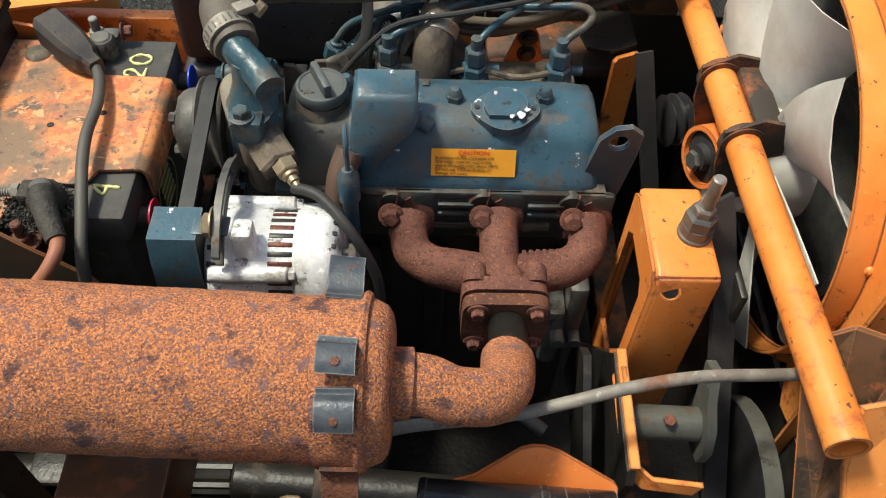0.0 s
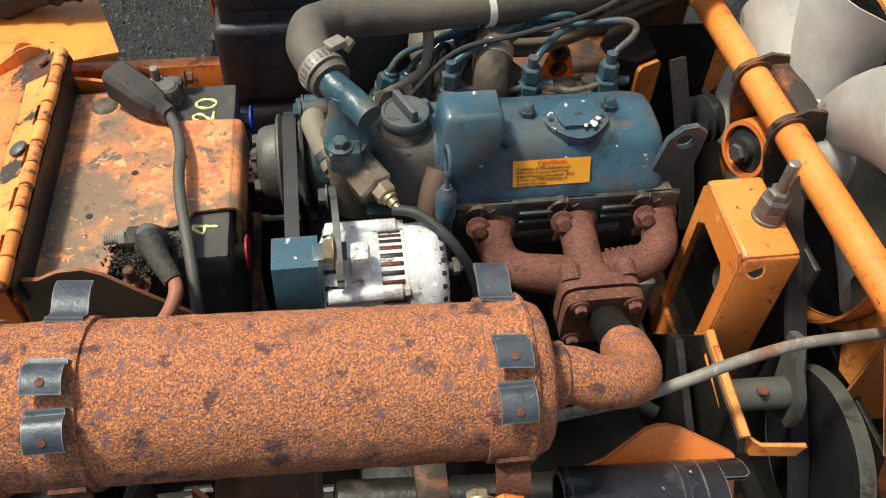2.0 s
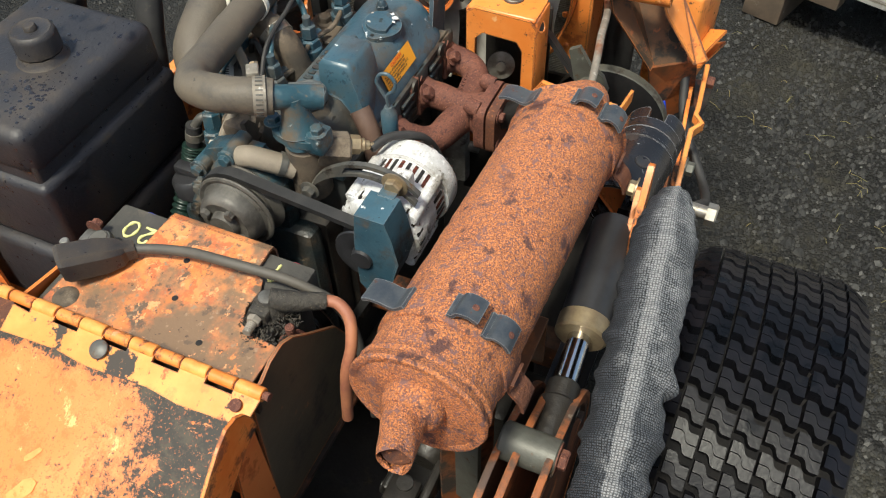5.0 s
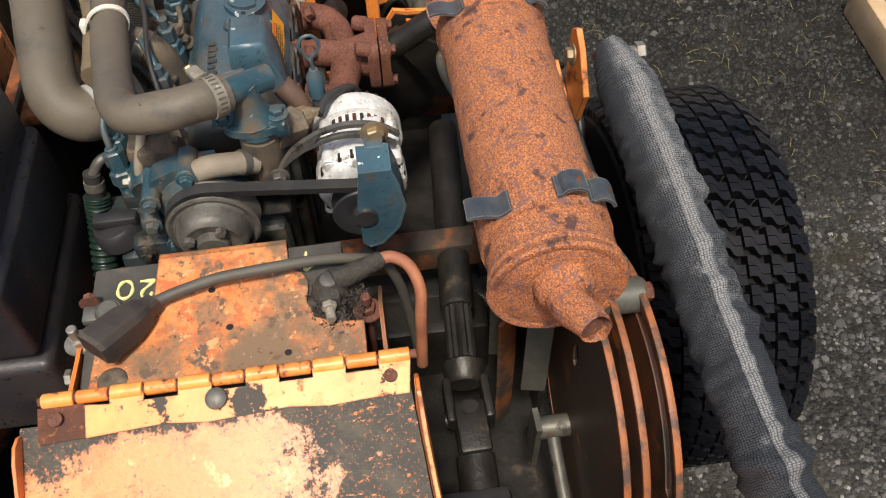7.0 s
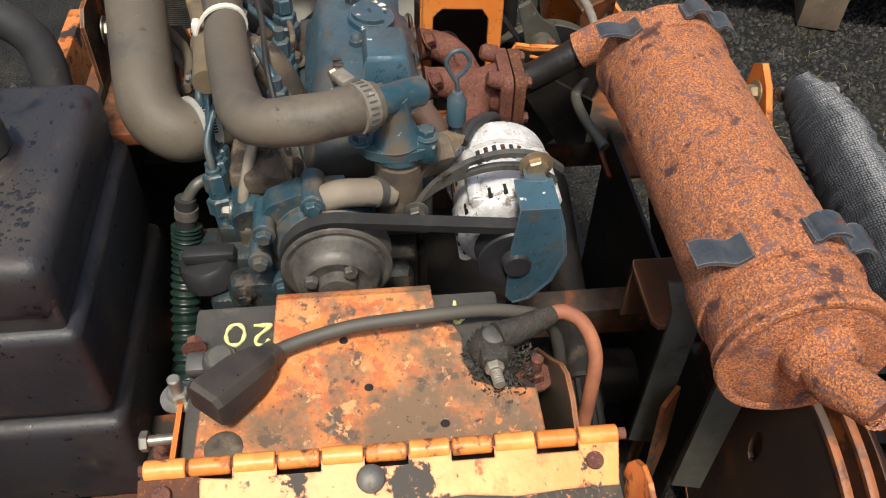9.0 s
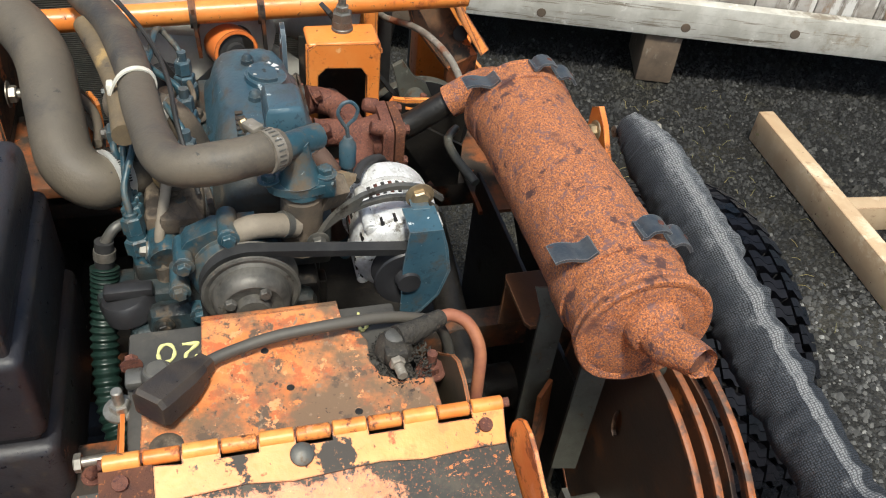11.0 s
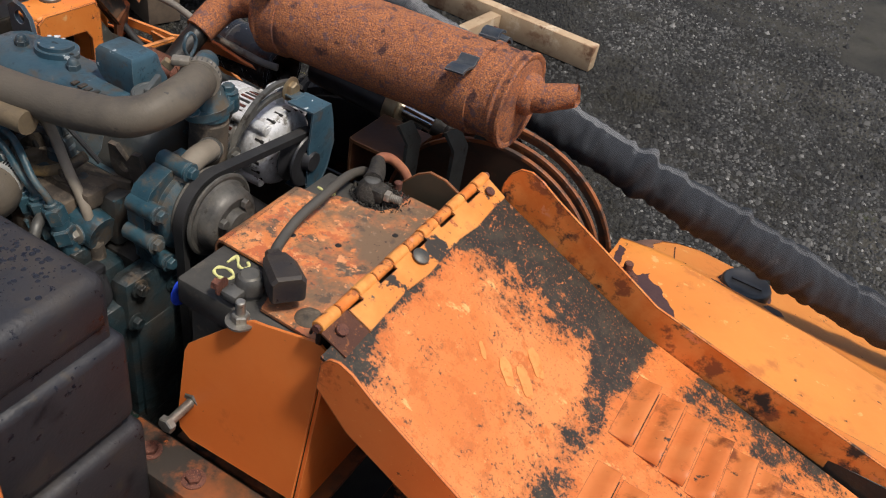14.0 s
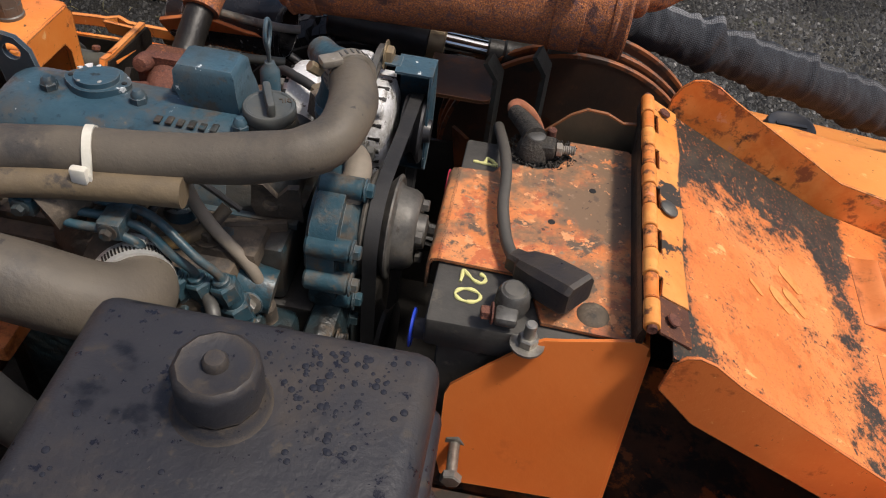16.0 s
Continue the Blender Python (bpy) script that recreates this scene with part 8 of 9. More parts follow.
    m.sheet([(0.0, 0.600), (0.031, 0.600), (0.031, 0.749), (0.027, 0.753), (0.004, 0.753), (0.0, 0.749)], (0.181, 0.709, 0), (0.91, 0.41, 0), (0, 0, 1), 0.005)
    rb = part("rear_bracket", m, M_orange_bright, t, "orange folded rear bracket")
    m = Mesh()
    m.sheet([(0.179, 0.712), (0.206, 0.724), (0.206, 0.775), (0.172, 0.780), (0.150, 0.745), (0.156, 0.718)], (0, 0, 0.7535), (1, 0, 0), (0, 1, 0), 0.004)
    part("top_plate", m, M_grime_shade, rb, "black oily top plate")
    m = Mesh()
    out = [(0.073, 0.744), (0.113, 0.744), (0.105, 0.780), (0.100, 0.788), (0.096, 0.790), (0.090, 0.789), (0.085, 0.781)]
    m.sheet(out, (0, 0.703, 0), (1, 0, 0), (0, 0, 1), -0.005)
    part("rear_lug", m, M_louvre, t, "stained orange triangular lug")
    for z in (0.779, 0.761):
        bolt(t, (0.0945, 0.702, z), (0, -1, 0), 0.0062, 0.005, M_grime_shade)
    m = Mesh()
    m.box((0.060, 0.673, 0.732), (0.140, 0.712, 0.748), 0.003)
    part("lug_shelf", m, M_louvre, t)


def drive_shaft():
    t = thing("drive_shaft", (-0.1, 0.34, 0.55), "black greasy drive shaft with universal joint", "shaft")
    m = Mesh()
    m.cyl((0.12, 0.322, 0.585), (-0.16, 0.345, 0.577), 0.019, edge=0.003)
    part("tube", m, M_grime_shade, t)
    m = Mesh()
    q, d = V((-0.16, 0.345, 0.577)), V((-0.072, 0.004, -0.009))
    u, w, _ = frame_of(d)
    m = Mesh()
    m.loft([[q + d * s + (u * math.cos(a) + w * math.sin(a)) * (0.0160 if k % 2 else 0.0138) for k, a in enumerate([math.pi * i / 14 for i in range(28)])] for s in (0, 1)])
    part("splined_shaft", m, M_grime_shade, t)
    m = Mesh()
    m.cyl((-0.225, 0.348, 0.569), (-0.25, 0.35, 0.566), 0.024, 0.020, edge=0.003)
    for s in (-1, 1):
        m.box((-0.296, 0.35 + s * 0.020 - 0.005, 0.55), (-0.245, 0.35 + s * 0.020 + 0.005, 0.58), 0.004)
        m.box((-0.335, 0.335, 0.563 + s * 0.020 - 0.005), (-0.278, 0.367, 0.563 + s * 0.020 + 0.005), 0.004)
    m.cyl((-0.287, 0.325, 0.564), (-0.287, 0.377, 0.564), 0.0085)
    m.cyl((-0.287, 0.351, 0.538), (-0.287, 0.351, 0.59), 0.0085)
    m.cyl((-0.330, 0.352, 0.562), (-0.40, 0.354, 0.556), 0.02)
    part("universal_joint", m, M_grime_shade, t)
    m = Mesh()
    m.box((-0.45, 0.325, 0.50), (-0.37, 0.41, 0.585), 0.008)
    part("gearbox", m, M_black, t)


def quadrant_discs():
    t = thing("lift_quadrant", (-0.32, 0.23, 0.45), "large grimy disc plates with orange rims, one slotted", "quadrant")
    for y, R, kind in ((0.248, 0.144, "plain"), (0.233, 0.147, "ring"), (0.208, 0.1505, "slotted")):
        c = V((-0.322, y, 0.632))
        m = Mesh()
        holes = []
        if kind == "plain":
            holes = [[(0.028 + 0.008 * math.cos(a), 0.045 + 0.018 * math.sin(a)) for a in [2 * math.pi * k / 12 for k in range(12)]]]
        if kind == "slotted":
            arc = [radians(12 + 4 * k) for k in range(36)]
            end = radians(152)
            cap = [(0.1330 * math.cos(end) + 0.0070 * math.cos(end + b), 0.1330 * math.sin(end) + 0.0070 * math.sin(end + b)) for b in [radians(30 * k) for k in range(1, 6)]]
            holes = [[(0.140 * math.cos(a), 0.140 * math.sin(a)) for a in arc] + cap + [(0.126 * math.cos(a), 0.126 * math.sin(a)) for a in arc[::-1]]]
        m.sheet(circle(0, 0, R, 96), c, (1, 0, 0), (0, 0, 1), -0.0045, holes)
        d = part("disc", m, M_disc if kind == "plain" else M_disc_orange, t, "black-brown stained plate" if kind == "plain" else "rust-stained orange plate", smooth=30)
        m = Mesh()
        m.rev(c + V((0, -0.0012, 0)), (0, 1, 0), [(0.0003, R - 0.003), (0.0003, R + 0.0010), (0.0012, R + 0.0016), (0.0052, R + 0.0016), (0.0062, R + 0.0010), (0.0062, R - 0.003), (0.0003, R - 0.003)], 96, close=False)
        part("rim", m, M_rim, d, "worn orange-brown rim")
    m = Mesh()
    m.cyl((-0.296, 0.252, 0.770), (-0.296, 0.205, 0.770), 0.0155, edge=0.002)
    part("spacer", m, M_greysteel, t, "grey-green spacer tube")
    bolt(t, (-0.296, 0.206, 0.772), (0, -1, 0), 0.0085, 0.007, M_rust_red)
    m = Mesh()
    m.cyl((-0.31, 0.250, 0.565), (-0.31, 0.285, 0.565), 0.012, edge=0.002)
    m.tube([(-0.31, 0.27, 0.565), (-0.35, 0.268, 0.54), (-0.42, 0.265, 0.50)], 0.007, 12)
    m.sheet([(-0.014, 0.02), (0.012, 0.02), (0.016, -0.05), (-0.012, -0.07)], (-0.306, 0.288, 0.56), (1, 0, 0), (0, 0, 1), 0.006)
    part("lift_link", m, M_darksteel, t)


M_disc = surface("grimy_brown_disc", (0.075, 0.042, 0.027), (0.045, 0.031, 0.024), 10, 0.5, layers=(((0.15, 0.068, 0.034), 14, 0.56, 0.68, 0.6), (GRIME, 18, 0.54, 0.66, 0.45), ((0.42, 0.12, 0.03), 11, 0.64, 0.67, 0.5, 5.0)), bump=0.25, coarse=0.2)
M_disc_orange = surface("rust_stained_orange_plate", (0.22, 0.070, 0.026), (0.12, 0.048, 0.026), 12, 0.55, layers=(((0.055, 0.034, 0.025), 16, 0.48, 0.60, 0.6), ((0.46, 0.145, 0.040), 26, 0.60, 0.68, 0.5)), bump=0.3, coarse=0.2, edge=(0.13, 0.085, 0.06))
M_rim = surface("orange_brown_rim", (0.23, 0.080, 0.032), (0.34, 0.110, 0.036), 24, 0.55, layers=(((0.08, 0.048, 0.035), 30, 0.48, 0.60, 0.6), ((0.24, 0.20, 0.16), 70, 0.60, 0.7, 0.5)), bump=0.3)


def sleeved_hose(mirror, label):
    """Hydraulic hoses in a woven sleeve, hanging back from the pump."""
    t = thing("sleeved_hose", (-0.1, 0.187 if not mirror else 0.88, 0.82), label, "hose", "sleeved hoses")
    line = ((-0.074, 0.186, 0.849), (-0.098, 0.185, 0.849), (-0.125, 0.182, 0.845), (-0.18, 0.176, 0.831), (-0.26, 0.168, 0.808), (-0.34, 0.160, 0.784), (-0.42, 0.152, 0.764), (-0.50, 0.140, 0.742), (-0.58, 0.124, 0.718), (-0.66, 0.102, 0.690), (-0.75, 0.074, 0.656), (-0.90, 0.03, 0.61), (-1.06, -0.01, 0.56))
    if mirror:
        line = ((-0.12, 0.932, 0.845), (-0.18, 0.934, 0.815), (-0.25, 0.937, 0.789), (-0.31, 0.939, 0.770), (-0.36, 0.940, 0.757), (-0.41, 0.941, 0.748), (-0.46, 0.942, 0.738), (-0.55, 0.945, 0.715), (-0.66, 0.95, 0.68), (-0.78, 0.955, 0.64), (-0.90, 0.96, 0.60))
    pts = list(line)
    rng = random.Random(31 if mirror else 17)
    folds = []
    for k in range(54):
        p = 0.06 + 0.92 * rng.random()
        folds.append((p, rng.uniform(-0.013, 0.013), rng.uniform(0, 6.28), rng.uniform(0.0042, 0.0100), rng.uniform(0.0020, 0.0052) * (0.25 if p < 0.28 else 1.0)))

    def rad(s, a):
        p = V((s * 38, math.cos(a) * 0.9, math.sin(a) * 0.9))
        r = 0.0268 + 0.0018 * noise.noise(p) + 0.0010 * noise.noise(p * 2.3 + V((3, 1, 4)))
        for p0, tilt, phi, w, h in folds:
            d = (s - p0 - tilt * math.cos(a - phi - 1.3)) / w
            if abs(d) < 3.2:
                r += h * (0.2 + 0.8 * max(0.0, math.cos(a - phi))) * (math.exp(-d * d) - 0.55 * math.exp(-(d - 1.5) ** 2))
        r += 0.0030 * noise.noise(V((s * 24 + 0.8 * math.sin(a), 5.0, 1.0))) * min(1, max(0, s - 0.2) * 4)
        r += 0.0021 * noise.noise(V((s * 135, 1.6 * math.cos(a), 1.6 * math.sin(a)))) + 0.0024 * math.exp((math.cos(a + 0.28) - 1) * 110)
        return r * (0.56 + 0.12 * min(1, max(0, s - 0.030) / 0.020) + 0.32 * min(1, max(0, s - 0.045) / 0.13))
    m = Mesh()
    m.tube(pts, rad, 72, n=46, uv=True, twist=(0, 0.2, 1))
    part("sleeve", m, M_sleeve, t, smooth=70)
    if not mirror:
        m = Mesh()
        m.sheet([(-0.02, -0.03), (0.006, 0.006), (0.022, 0.018), (0.034, 0.010), (0.036, -0.05), (0.0, -0.09)], (-0.078, 0.214, 0.845), (1, 0.05, 0), (0, 0, 1), 0.006)
        part("hose_lug", m, M_orange_worn, t)
        bolt(t, (-0.068, 0.219, 0.843), (0, 1, 0.1), 0.007, 0.006, M_brass)
        m = Mesh()
        m.cyl((-0.070, 0.20, 0.842), (-0.068, 0.150, 0.838), 0.006, seg=12)
        m.hexa((-0.068, 0.158, 0.838), (0, -1, 0), 0.0098, 0.009)
        part("lug_bolt", m, M_steel, t, "long zinc bolt")




def hydraulics():
    t = thing("hydraulic_cylinder", (-0.1, 0.232, 0.72), "black hydraulic cylinder with bright chrome rod", "cylinder")
    a, d = V((0.05, 0.238, 0.775)), V((-1, -0.05, -0.10)).normalized()
    m = Mesh()
    m.cyl(a + d * 0.095, a + d * 0.205, 0.0225, edge=0.002, seg=28)
    part("barrel", m, M_black, t)
    m = Mesh()
    m.rev(a + d * 0.2045, d, [(0, 0.0235), (0.016, 0.0235), (0.018, 0.021), (0.018, 0.0115)], 28)
    part("gland", m, M_brass, t, "tan brass gland ring")
    m = Mesh()
    m.cyl(a + d * 0.22, a + d * 0.275, 0.0105, seg=24)
    part("rod", m, M_chrome, t, "bright chrome rod")
    m = Mesh()
    m.cyl(a + d * 0.268, a + d * 0.29, 0.014, edge=0.002)
    m.cyl(a + d * 0.285, a + d * 0.33, 0.017, edge=0.003)
    part("rod_end", m, M_grime_shade, t)
    t = thing("pump_cover_tube", (0.08, 0.225, 0.70), "short black steel tube with notched end", "tube")
    p, q = V((-0.002, 0.244, 0.744)), V((0.124, 0.236, 0.746))
    dd = (q - p).normalized()
    m = Mesh()
    L = (q - p).length
    m.rev(p, dd, [(0.03, 0.029), (0, 0.029), (0, 0.0325), (0.002, 0.0340), (0.005, 0.0340), (0.0055, 0.0335), (L * 0.62, 0.0335), (L * 0.625, 0.0342), (L * 0.655, 0.0342), (L * 0.66, 0.0336), (L * 0.74, 0.0336), (L * 0.745, 0.0342), (L * 0.76, 0.0336), (L * 0.86, 0.0335), (L * 0.86, 0.030), (L - 0.05, 0.030)], 48, close=False)
    tube = part("tube", m, M_scratched, t, smooth=40)
    e1 = dd.cross(V((0, 0, 1))).normalized()
    e2 = e1.cross(dd)
    for a0, a1 in ((-70, 72), (104, 182), (205, 265)):
        m = Mesh()
        rr = []
        for k in range(15):
            a = radians(a0 + (a1 - a0) * k / 14)
            end = L * (0.97 if k in (0, 14) else 1.0)
            o = e1 * math.cos(a) + e2 * math.sin(a)
            rr.append([p + dd * (L * 0.855) + o * 0.0335, p + dd * end + o * 0.0335, p + dd * end + o * 0.030, p + dd * (L * 0.855) + o * 0.030])
        m.loft(rr)
        part("castellation", m, M_scratched, tube, smooth=40)
    m = Mesh()
    c = p + dd * 0.042 + V((0, -0.010, 0.0318))
    m.rev(c, (0.03, -0.3, 1), [(0, 0.0085), (0.0010, 0.0078), (0.0004, 0.0070), (0.0004, 0)], 20)
    part("plug", m, M_black, t, "dark blue-black plug")
    m = Mesh()
    m.sheet([(-0.005, -0.02), (0.03, 0.010), (0.042, 0.006), (0.038, -0.03)], (-0.055, 0.222, 0.80), (1, 0.1, -0.3), (0, 0, 1), 0.006)
    part("lug", m, M_orange_worn, t)
    # linkage rod
    t = thing("linkage_rod", (0.15, 0.31, 0.79), "rusty grey steel linkage rod", "rod")
    m = Mesh()
    m.tube([(-0.030, 0.294, 0.778), (-0.006, 0.300, 0.780), (0.056, 0.304, 0.789), (0.093, 0.307, 0.802), (0.13, 0.312, 0.813), (0.178, 0.321, 0.813), (0.238, 0.331, 0.800), (0.33, 0.352, 0.770), (0.36, 0.345, 0.785), (0.42, 0.335, 0.84), (0.47, 0.33, 0.87)], 0.0043, 14)
    part("rod", m, M_rod, t)
    # loose wires
    t = thing("wiring_harness", (0.12, 0.21, 0.64), "taped black wiring harness with yellow tracer", "wires")
    m = Mesh()
    m.tube([(0.30, 0.235, 0.70), (0.26, 0.22, 0.66), (0.20, 0.175, 0.62), (0.13, 0.165, 0.66), (0.09, 0.17, 0.69), (0.06, 0.19, 0.70)], 0.0056, 12)
    part("tube", m, M_rubber, t)
    m = Mesh()
    m.tube([(0.05, 0.18, 0.69), (0.02, 0.17, 0.66), (-0.03, 0.18, 0.64)], 0.006, 10)
    part("braided_wire", m, M_black, t)
    m = Mesh()
    m.tube([(0.245, 0.232, 0.636), (0.258, 0.238, 0.644), (0.270, 0.247, 0.655)], 0.0018, 8)
    part("wire", m, M_chalk, t, "yellow wire")
    m = Mesh()
    m.tube([(0.270, 0.247, 0.655), (0.276, 0.252, 0.668)], 0.0030, 10)
    part("crimp", m, M_bluecap, t, "blue crimp connector")


M_scratched = surface("scratched_gloss_black_paint", (0.012, 0.012, 0.014), (0.020, 0.020, 0.023), 30, 0.26, layers=(((0.30, 0.30, 0.31), 26, 0.64, 0.655, 0.5, 1.0, (1, 0.5, 0.5)), ((0.40, 0.40, 0.40), 90, 0.665, 0.685, 0.5), ((0.06, 0.05, 0.042), 20, 0.56, 0.70, 0.7)), bump=0.4, bump_scale=160, coarse=0.4, edge=(0.30, 0.30, 0.31), edge_r=0.0012)
M_rod = surface("rusted_grey_rod", (0.17, 0.15, 0.125), (0.25, 0.225, 0.19), 50, 0.6, 0.1, layers=(((0.20, 0.085, 0.045), 12, 0.50, 0.60, 0.8), ((0.34, 0.32, 0.29), 90, 0.60, 0.68, 0.6), ((0.10, 0.09, 0.075), 50, 0.56, 0.66, 0.7)), bump=0.4, bump_scale=300)


M_bare = surface("dark_purple_primer", (0.060, 0.026, 0.028), (0.085, 0.040, 0.036), 24, 0.6, layers=(((0.13, 0.06, 0.04), 40, 0.60, 0.70, 0.8),), bump=0.4)


def fender(mirror, label):
    """Bodywork beside the hinged cover: a flat shoulder, a bent ridge and a lower deck that rolls over in front."""
    t = thing("side_fender", (-0.6, 0.2 if not mirror else 0.9, 0.5), label, "fender", "fenders")
    s = (lambda y: y) if not mirror else (lambda y: 1.085 - y)
    ys = (-0.082, -0.072, -0.055, -0.030, 0.0, 0.045, 0.085, 0.110, 0.165, 0.228, 0.236, 0.244, 0.256, 0.32, 0.374, 0.384, 0.388)
    zs = (0.520, 0.541, 0.555, 0.566, 0.577, 0.595, 0.615, 0.633, 0.674, 0.7195, 0.7240, 0.7265, 0.7275, 0.7275, 0.7265, 0.716, 0.700)
    fy = (-0.082, -0.065, -0.040, -0.010, 0.030, 0.10, 0.20, 0.25, 0.39)
    fx = (-0.560, -0.510, -0.472, -0.450, -0.443, -0.456, -0.474, -0.478, -0.474)
    front = lambda y: float(np.interp(y, fy, fx))
    roll = lambda y: float(np.interp(y, (0.08, 0.22), (1, 0)))

    def height(x, y):
        back = max(0.0, -0.55 - x)
        u = y - min(0.06, 0.2 * back) * float(np.interp(y, (0.0, 0.24, 0.36), (0.3, 1, 0)))
        d = front(y) - x
        lip = max(0.0, 1 - d / 0.05) ** 2
        return float(np.interp(u, ys, zs)) - lip * (0.004 + 0.026 * roll(y)) - 0.06 * max(0.0, back - 0.15)

    cols = sorted(set([round(y, 4) for y in ys] + [round(-0.04 + 0.02 * k, 4) for k in range(14)]), reverse=True)
    m = Mesh()
    rows = []
    for d in (0.0, 0.004, 0.010, 0.018, 0.027, 0.038, 0.05, 0.075, 0.10, 0.13, 0.17, 0.22, 0.30, 0.42, 0.56):
        rows.append([(front(y) - d, s(y), height(front(y) - d, y)) for y in cols] + [(front(y) - d, s(y), 0.47) for y in (cols[-1], cols[0])])
    rows.insert(0, [(x - 0.001, y, min(z, max(0.47, z - 0.03))) for x, y, z in rows[0]])
    m.loft(rows)
    part("panel", m, M_fender, t, smooth=24)
    if mirror:
        m = Mesh()
        m.sheet([(-0.375, 0.852), (-0.411, 0.958), (-0.470, 0.985), (-0.560, 0.99), (-0.560, 0.800), (-0.450, 0.835)], (0, 0, 0.700), (1, 0, 0), (0, 1, 0), -0.004)
        part("front_lip", m, M_fender, t, "bright orange front lip")
        return
    b = V((-0.5065, 0.311, 0.7275))
    m = Mesh()
    m.rev(b, (0, 0, 1), [(0, 0.0150), (0.002, 0.0150), (0.0025, 0.011)], 22)
    m.hexa(b + V((0, 0, 0.002)), (0, 0, 1), 0.0085, 0.008)
    m.cyl(b + V((0, 0, 0.009)), b + V((0, 0, 0.021)), 0.0048, edge=0.001)
    part("bolt", m, M_rust_red, t, "rusted bolt, nut and washer")

    def ragged(corners, seed, name, mat, lab, lift=0.0005):
        """Patch with a torn outline that follows the surface."""
        m = Mesh()
        pts = []
        for (x0, y0), (x1, y1) in zip(corners, corners[1:] + corners[:1]):
            n = max(2, int(math.hypot(x1 - x0, y1 - y0) / 0.002))
            for k in range(n):
                x, y = x0 + (x1 - x0) * k / n, y0 + (y1 - y0) * k / n
                w = V((x * 90, y * 90, seed))
                pts.append((x + 0.0035 * noise.noise(w) + 0.0018 * noise.noise(w * 3.5), y + 0.0035 * noise.noise(w + V((7, 3, 1))) + 0.0018 * noise.noise(w * 3.3)))
        m.bm.faces.new([m.bm.verts.new((x, y, height(x, y) + lift)) for x, y in pts])
        part(name, m, mat, t, lab)

    ragged([(-0.507, 0.330), (-0.515, 0.298), (-0.526, 0.286), (-0.531, 0.297), (-0.545, 0.302), (-0.567, 0.326), (-0.582, 0.371), (-0.508, 0.371)], 3.3, "bare_patch", M_bare, "dark purple-brown patch where paint has peeled")
    ragged([(-0.481, 0.371), (-0.481, 0.30), (-0.482, 0.258), (-0.492, 0.262), (-0.493, 0.30), (-0.497, 0.371)], 5.1, "bare_patch", M_bare, "peeled strip along the front edge")
    ragged([(-0.574, 0.085), (-0.580, 0.072), (-0.598, 0.075), (-0.602, 0.088), (-0.588, 0.096)], 8.8, "bare_patch", M_bare, "small peeled spot beside the cap")
    ragged([(-0.650, 0.085), (-0.658, 0.064), (-0.676, 0.066), (-0.680, 0.090), (-0.665, 0.102)], 9.4, "bare_patch", M_bare, "small peeled spot beside the cap")
    # front roll with the paint gone and a torn edge
    m = Mesh()
    rr = []
    for k in range(150):
        y = 0.236 - 0.316 * k / 149
        wd = 0.030 + 0.016 * roll(y) + 0.0035 * noise.noise(V((y * 60, 2.0, 1.0))) + 0.0022 * noise.noise(V((y * 260, 4.0, 1.0)))
        rr.append([(front(y) - d, y, height(front(y) - d, y) + 0.0007) for d in (-0.0006, 0.003, 0.008, 0.014, 0.021, 0.5 * (0.021 + wd), wd)])
    tops = [[m.bm.verts.new(p) for p in r] for r in rr]
    for r0, r1 in zip(tops, tops[1:]):
        for k in range(len(r0) - 1):
            m.bm.faces.new((r0[k], r0[k + 1], r1[k + 1], r1[k]))
    part("front_band", m, M_band, t, "grey-brown front roll with the paint gone")
    # joint across the deck
    m = Mesh()
    line = [(-0.5525 + 0.038 * q, 0.232 - 0.24 * q) for q in [k / 10 for k in range(11)]]
    m.strip([(x, y, height(x, y) + 0.0004) for x, y in line], 0.0016, 0.0008, (1, 0, 0))
    part("seam", m, M_rust_dark, t, "dark panel joint")
    c = V((-0.623, 0.048, 0.576))
    m = Mesh()
    m.rev(c, (0, 0, 1), [(0, 0.039), (0.017, 0.0375), (0.019, 0.035)], 30)
    part("filler_neck", m, M_bare, t, "dark worn neck")
    m = Mesh()
    m.rev(c + V((0, 0, 0.010)), (0, 0, 1), [(0, 0.0325), (0.002, 0.0335), (0.018, 0.0335), (0.0215, 0.031), (0.0215, 0.027), (0.020, 0.025), (0.020, 0)], 36)
    cap = part("filler_cap", m, M_black, t, "black round filler cap")
    m = Mesh()
    m.strip([c + V((-0.020, 0, 0.0305)), c + V((0.020, 0, 0.0305))], 0.006, 0.003, (0, 1, 0))
    part("grip", m, M_black, cap)


M_band = surface("grey_brown_bare_roll", (0.27, 0.135, 0.085), (0.20, 0.105, 0.07), 14, 0.6, layers=(((0.34, 0.20, 0.13), 26, 0.56, 0.68, 0.6), ((0.11, 0.065, 0.048), 60, 0.60, 0.68, 0.7)), bump=0.3, bump_scale=160)


M_fender = surface("peeling_orange_fender", (0.80, 0.30, 0.060), (0.76, 0.245, 0.045), 5, 0.4, layers=(((0.62, 0.20, 0.045), 20, 0.54, 0.68, 0.5), ((0.86, 0.42, 0.14), 60, 0.62, 0.68, 0.5, 8.0), ((0.10, 0.045, 0.035), 34, 0.665, 0.68, 0.7), (RUSTY, 90, 0.65, 0.69, 0.8)), bump=0.25, bump_scale=140, edge=RUSTY, coarse=0.2)


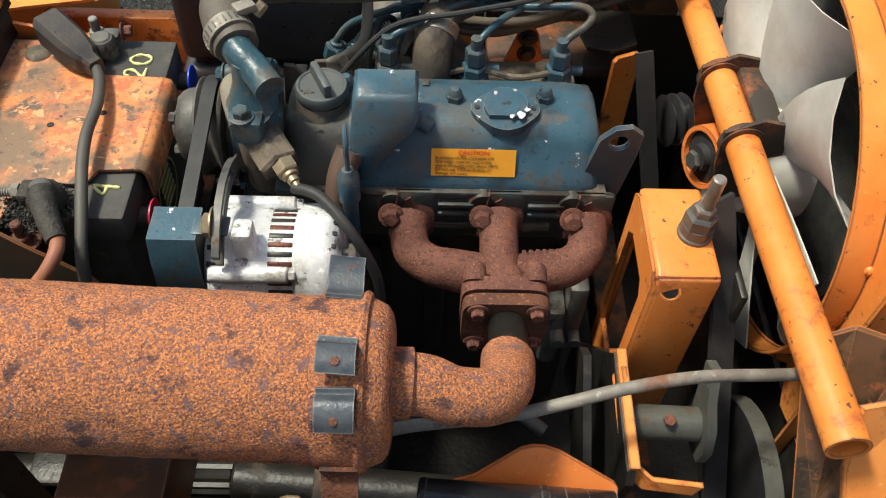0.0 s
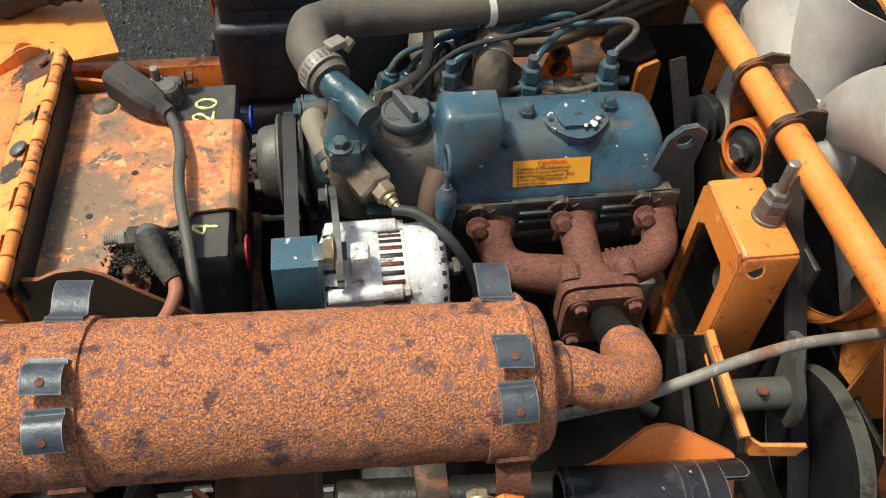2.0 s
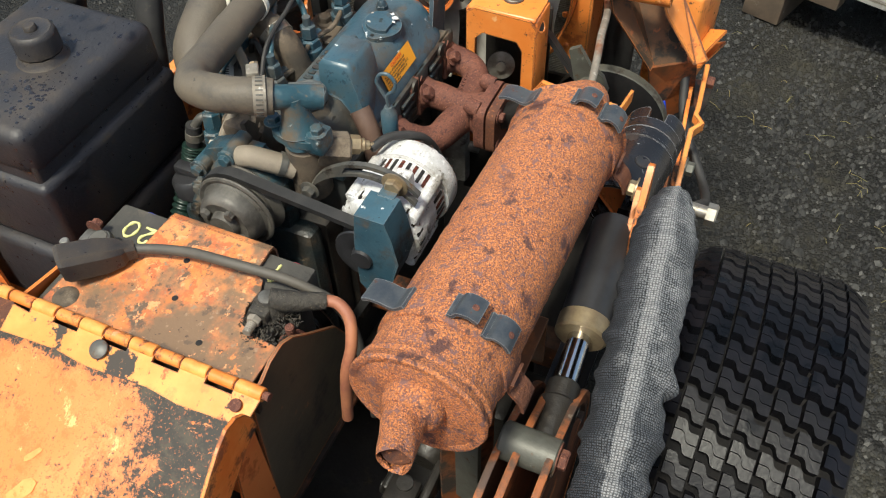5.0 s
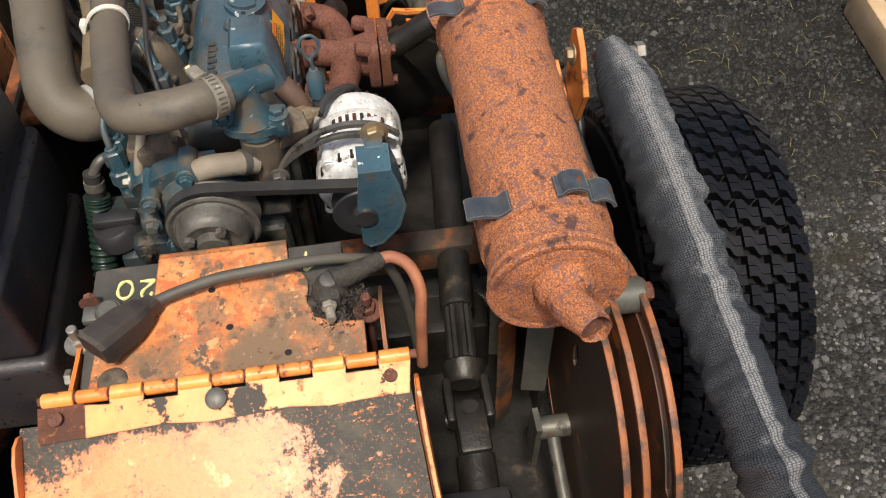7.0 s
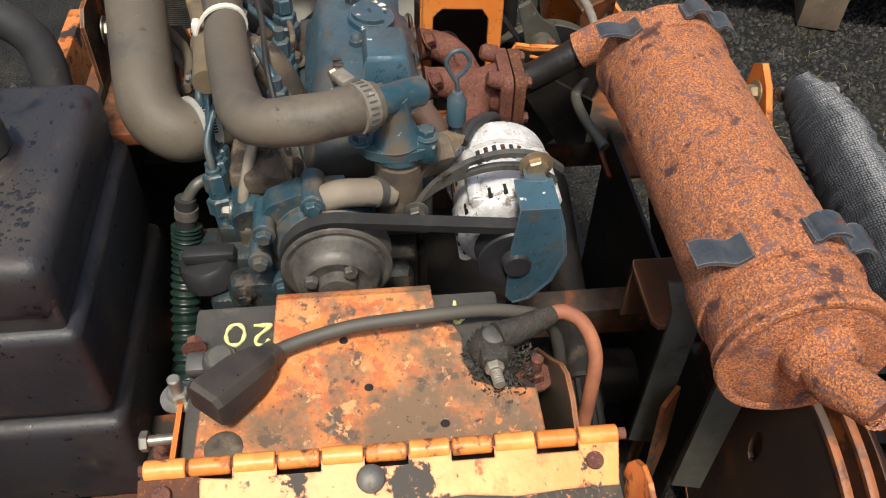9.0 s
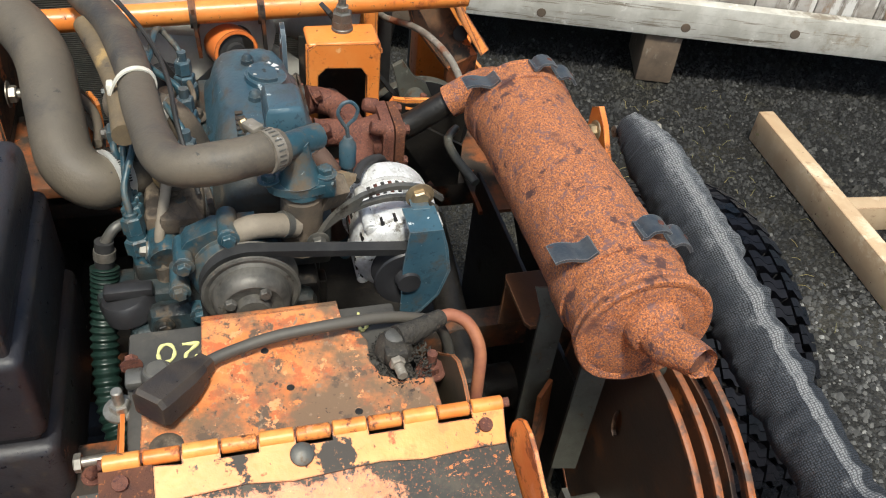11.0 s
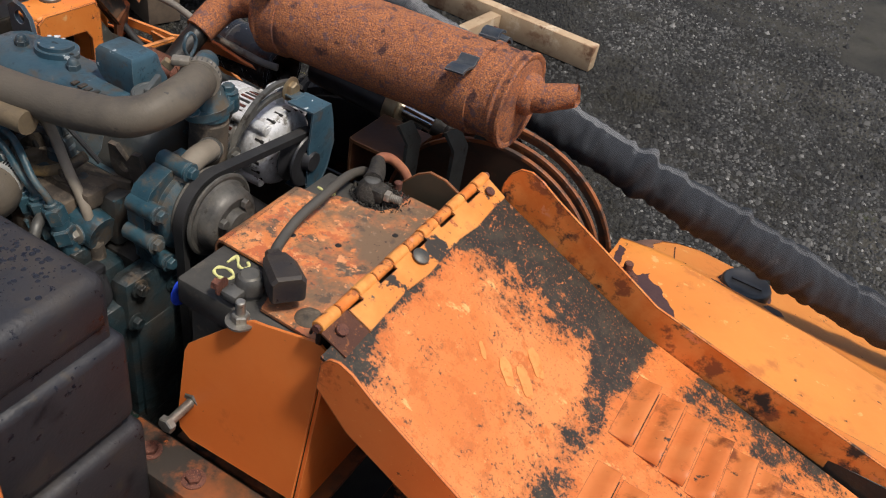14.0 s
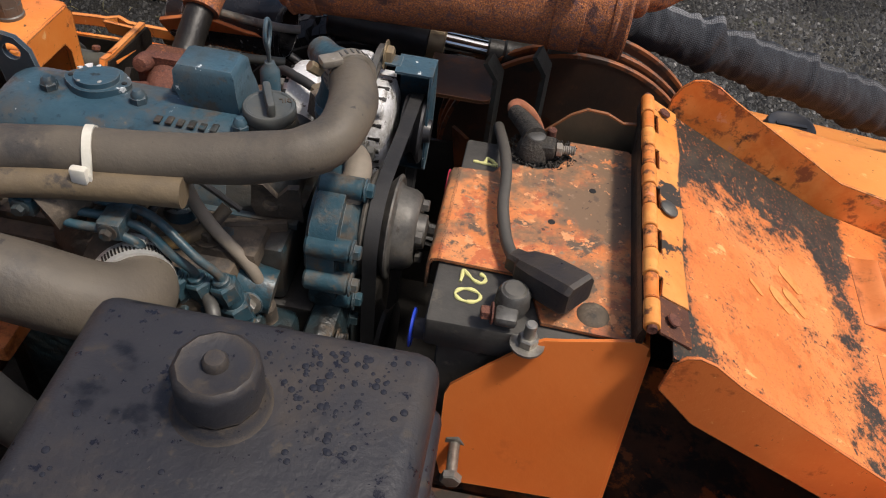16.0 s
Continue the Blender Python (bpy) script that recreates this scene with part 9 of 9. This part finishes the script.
def rear_lines():
    """Two rubber lines crossing behind the engine."""
    for k, dz in enumerate((0.0, -0.011)):
        t = thing("rubber_line", (0.16, 0.74, 0.79), "dusty black rubber line behind the engine", "hose", "rubber lines")
        m = Mesh()
        m.tube([(0.02, 0.690, 0.808 + dz), (0.06, 0.692, 0.803 + dz), (0.103, 0.704 + 0.008 * k, 0.800 + dz), (0.162, 0.742, 0.799 + dz), (0.236, 0.776, 0.802 + dz), (0.275, 0.786, 0.800 + dz)], 0.0046, 12)
        part("line", m, M_hose, t)


def front_panels():
    t = thing("inner_tray", (-0.62, 0.55, 0.50), "brown-stained orange tray under the hinged cover", "tray")
    m = Mesh()
    m.box((-0.98, 0.415, 0.498), (-0.385, 0.674, 0.503), 0.001)
    part("floor_sheet", m, M_stained, t)
    m = Mesh()
    m.box((-0.98, 0.672, 0.503), (-0.40, 0.676, 0.560), 0.001)
    part("side_sheet", m, M_orange_dirty_shaded, t)
    t = thing("frame_bar", (-0.26, 0.72, 0.60), "grimy orange frame bar beside the tank", "frame")
    m = Mesh()
    m.box((-0.40, 0.690, 0.600), (-0.20, 0.730, 0.640), 0.002)
    part("bar", m, M_orange_dirty_shaded, t)
    for x in (-0.235, -0.285):
        bolt(t, (x, 0.712, 0.640), (0, 0, 1), 0.007, 0.005, M_rust_red)


ground()
dry_grass()
trailer()
timber_frame()
tyre((-0.081, 0.0675, GROUND + 0.243), "black turf tyre with zig-zag tread, wet, on gravel")
tyre((-0.081, 1.02, GROUND + 0.243), "black turf tyre with zig-zag tread beside the fuel tank")
frame_rails()
rear_lines()
engine()
manifold()
muffler()
belt()
alternator()
hoses()
fuel_tank()
battery()
clamps_and_cables()
hold_down()
battery_box()
lid()
mount_bracket()
lift_tube()
radiator()
corner_post()
drive_shaft()
quadrant_discs()
sleeved_hose(False, "hydraulic hoses in a frayed grey woven sleeve")
sleeved_hose(True, "hydraulic hoses in a grey woven sleeve behind the tank")
hydraulics()
fender(False, "bright orange side fender with peeling paint")
fender(True, "orange side fender behind the fuel tank")
front_panels()
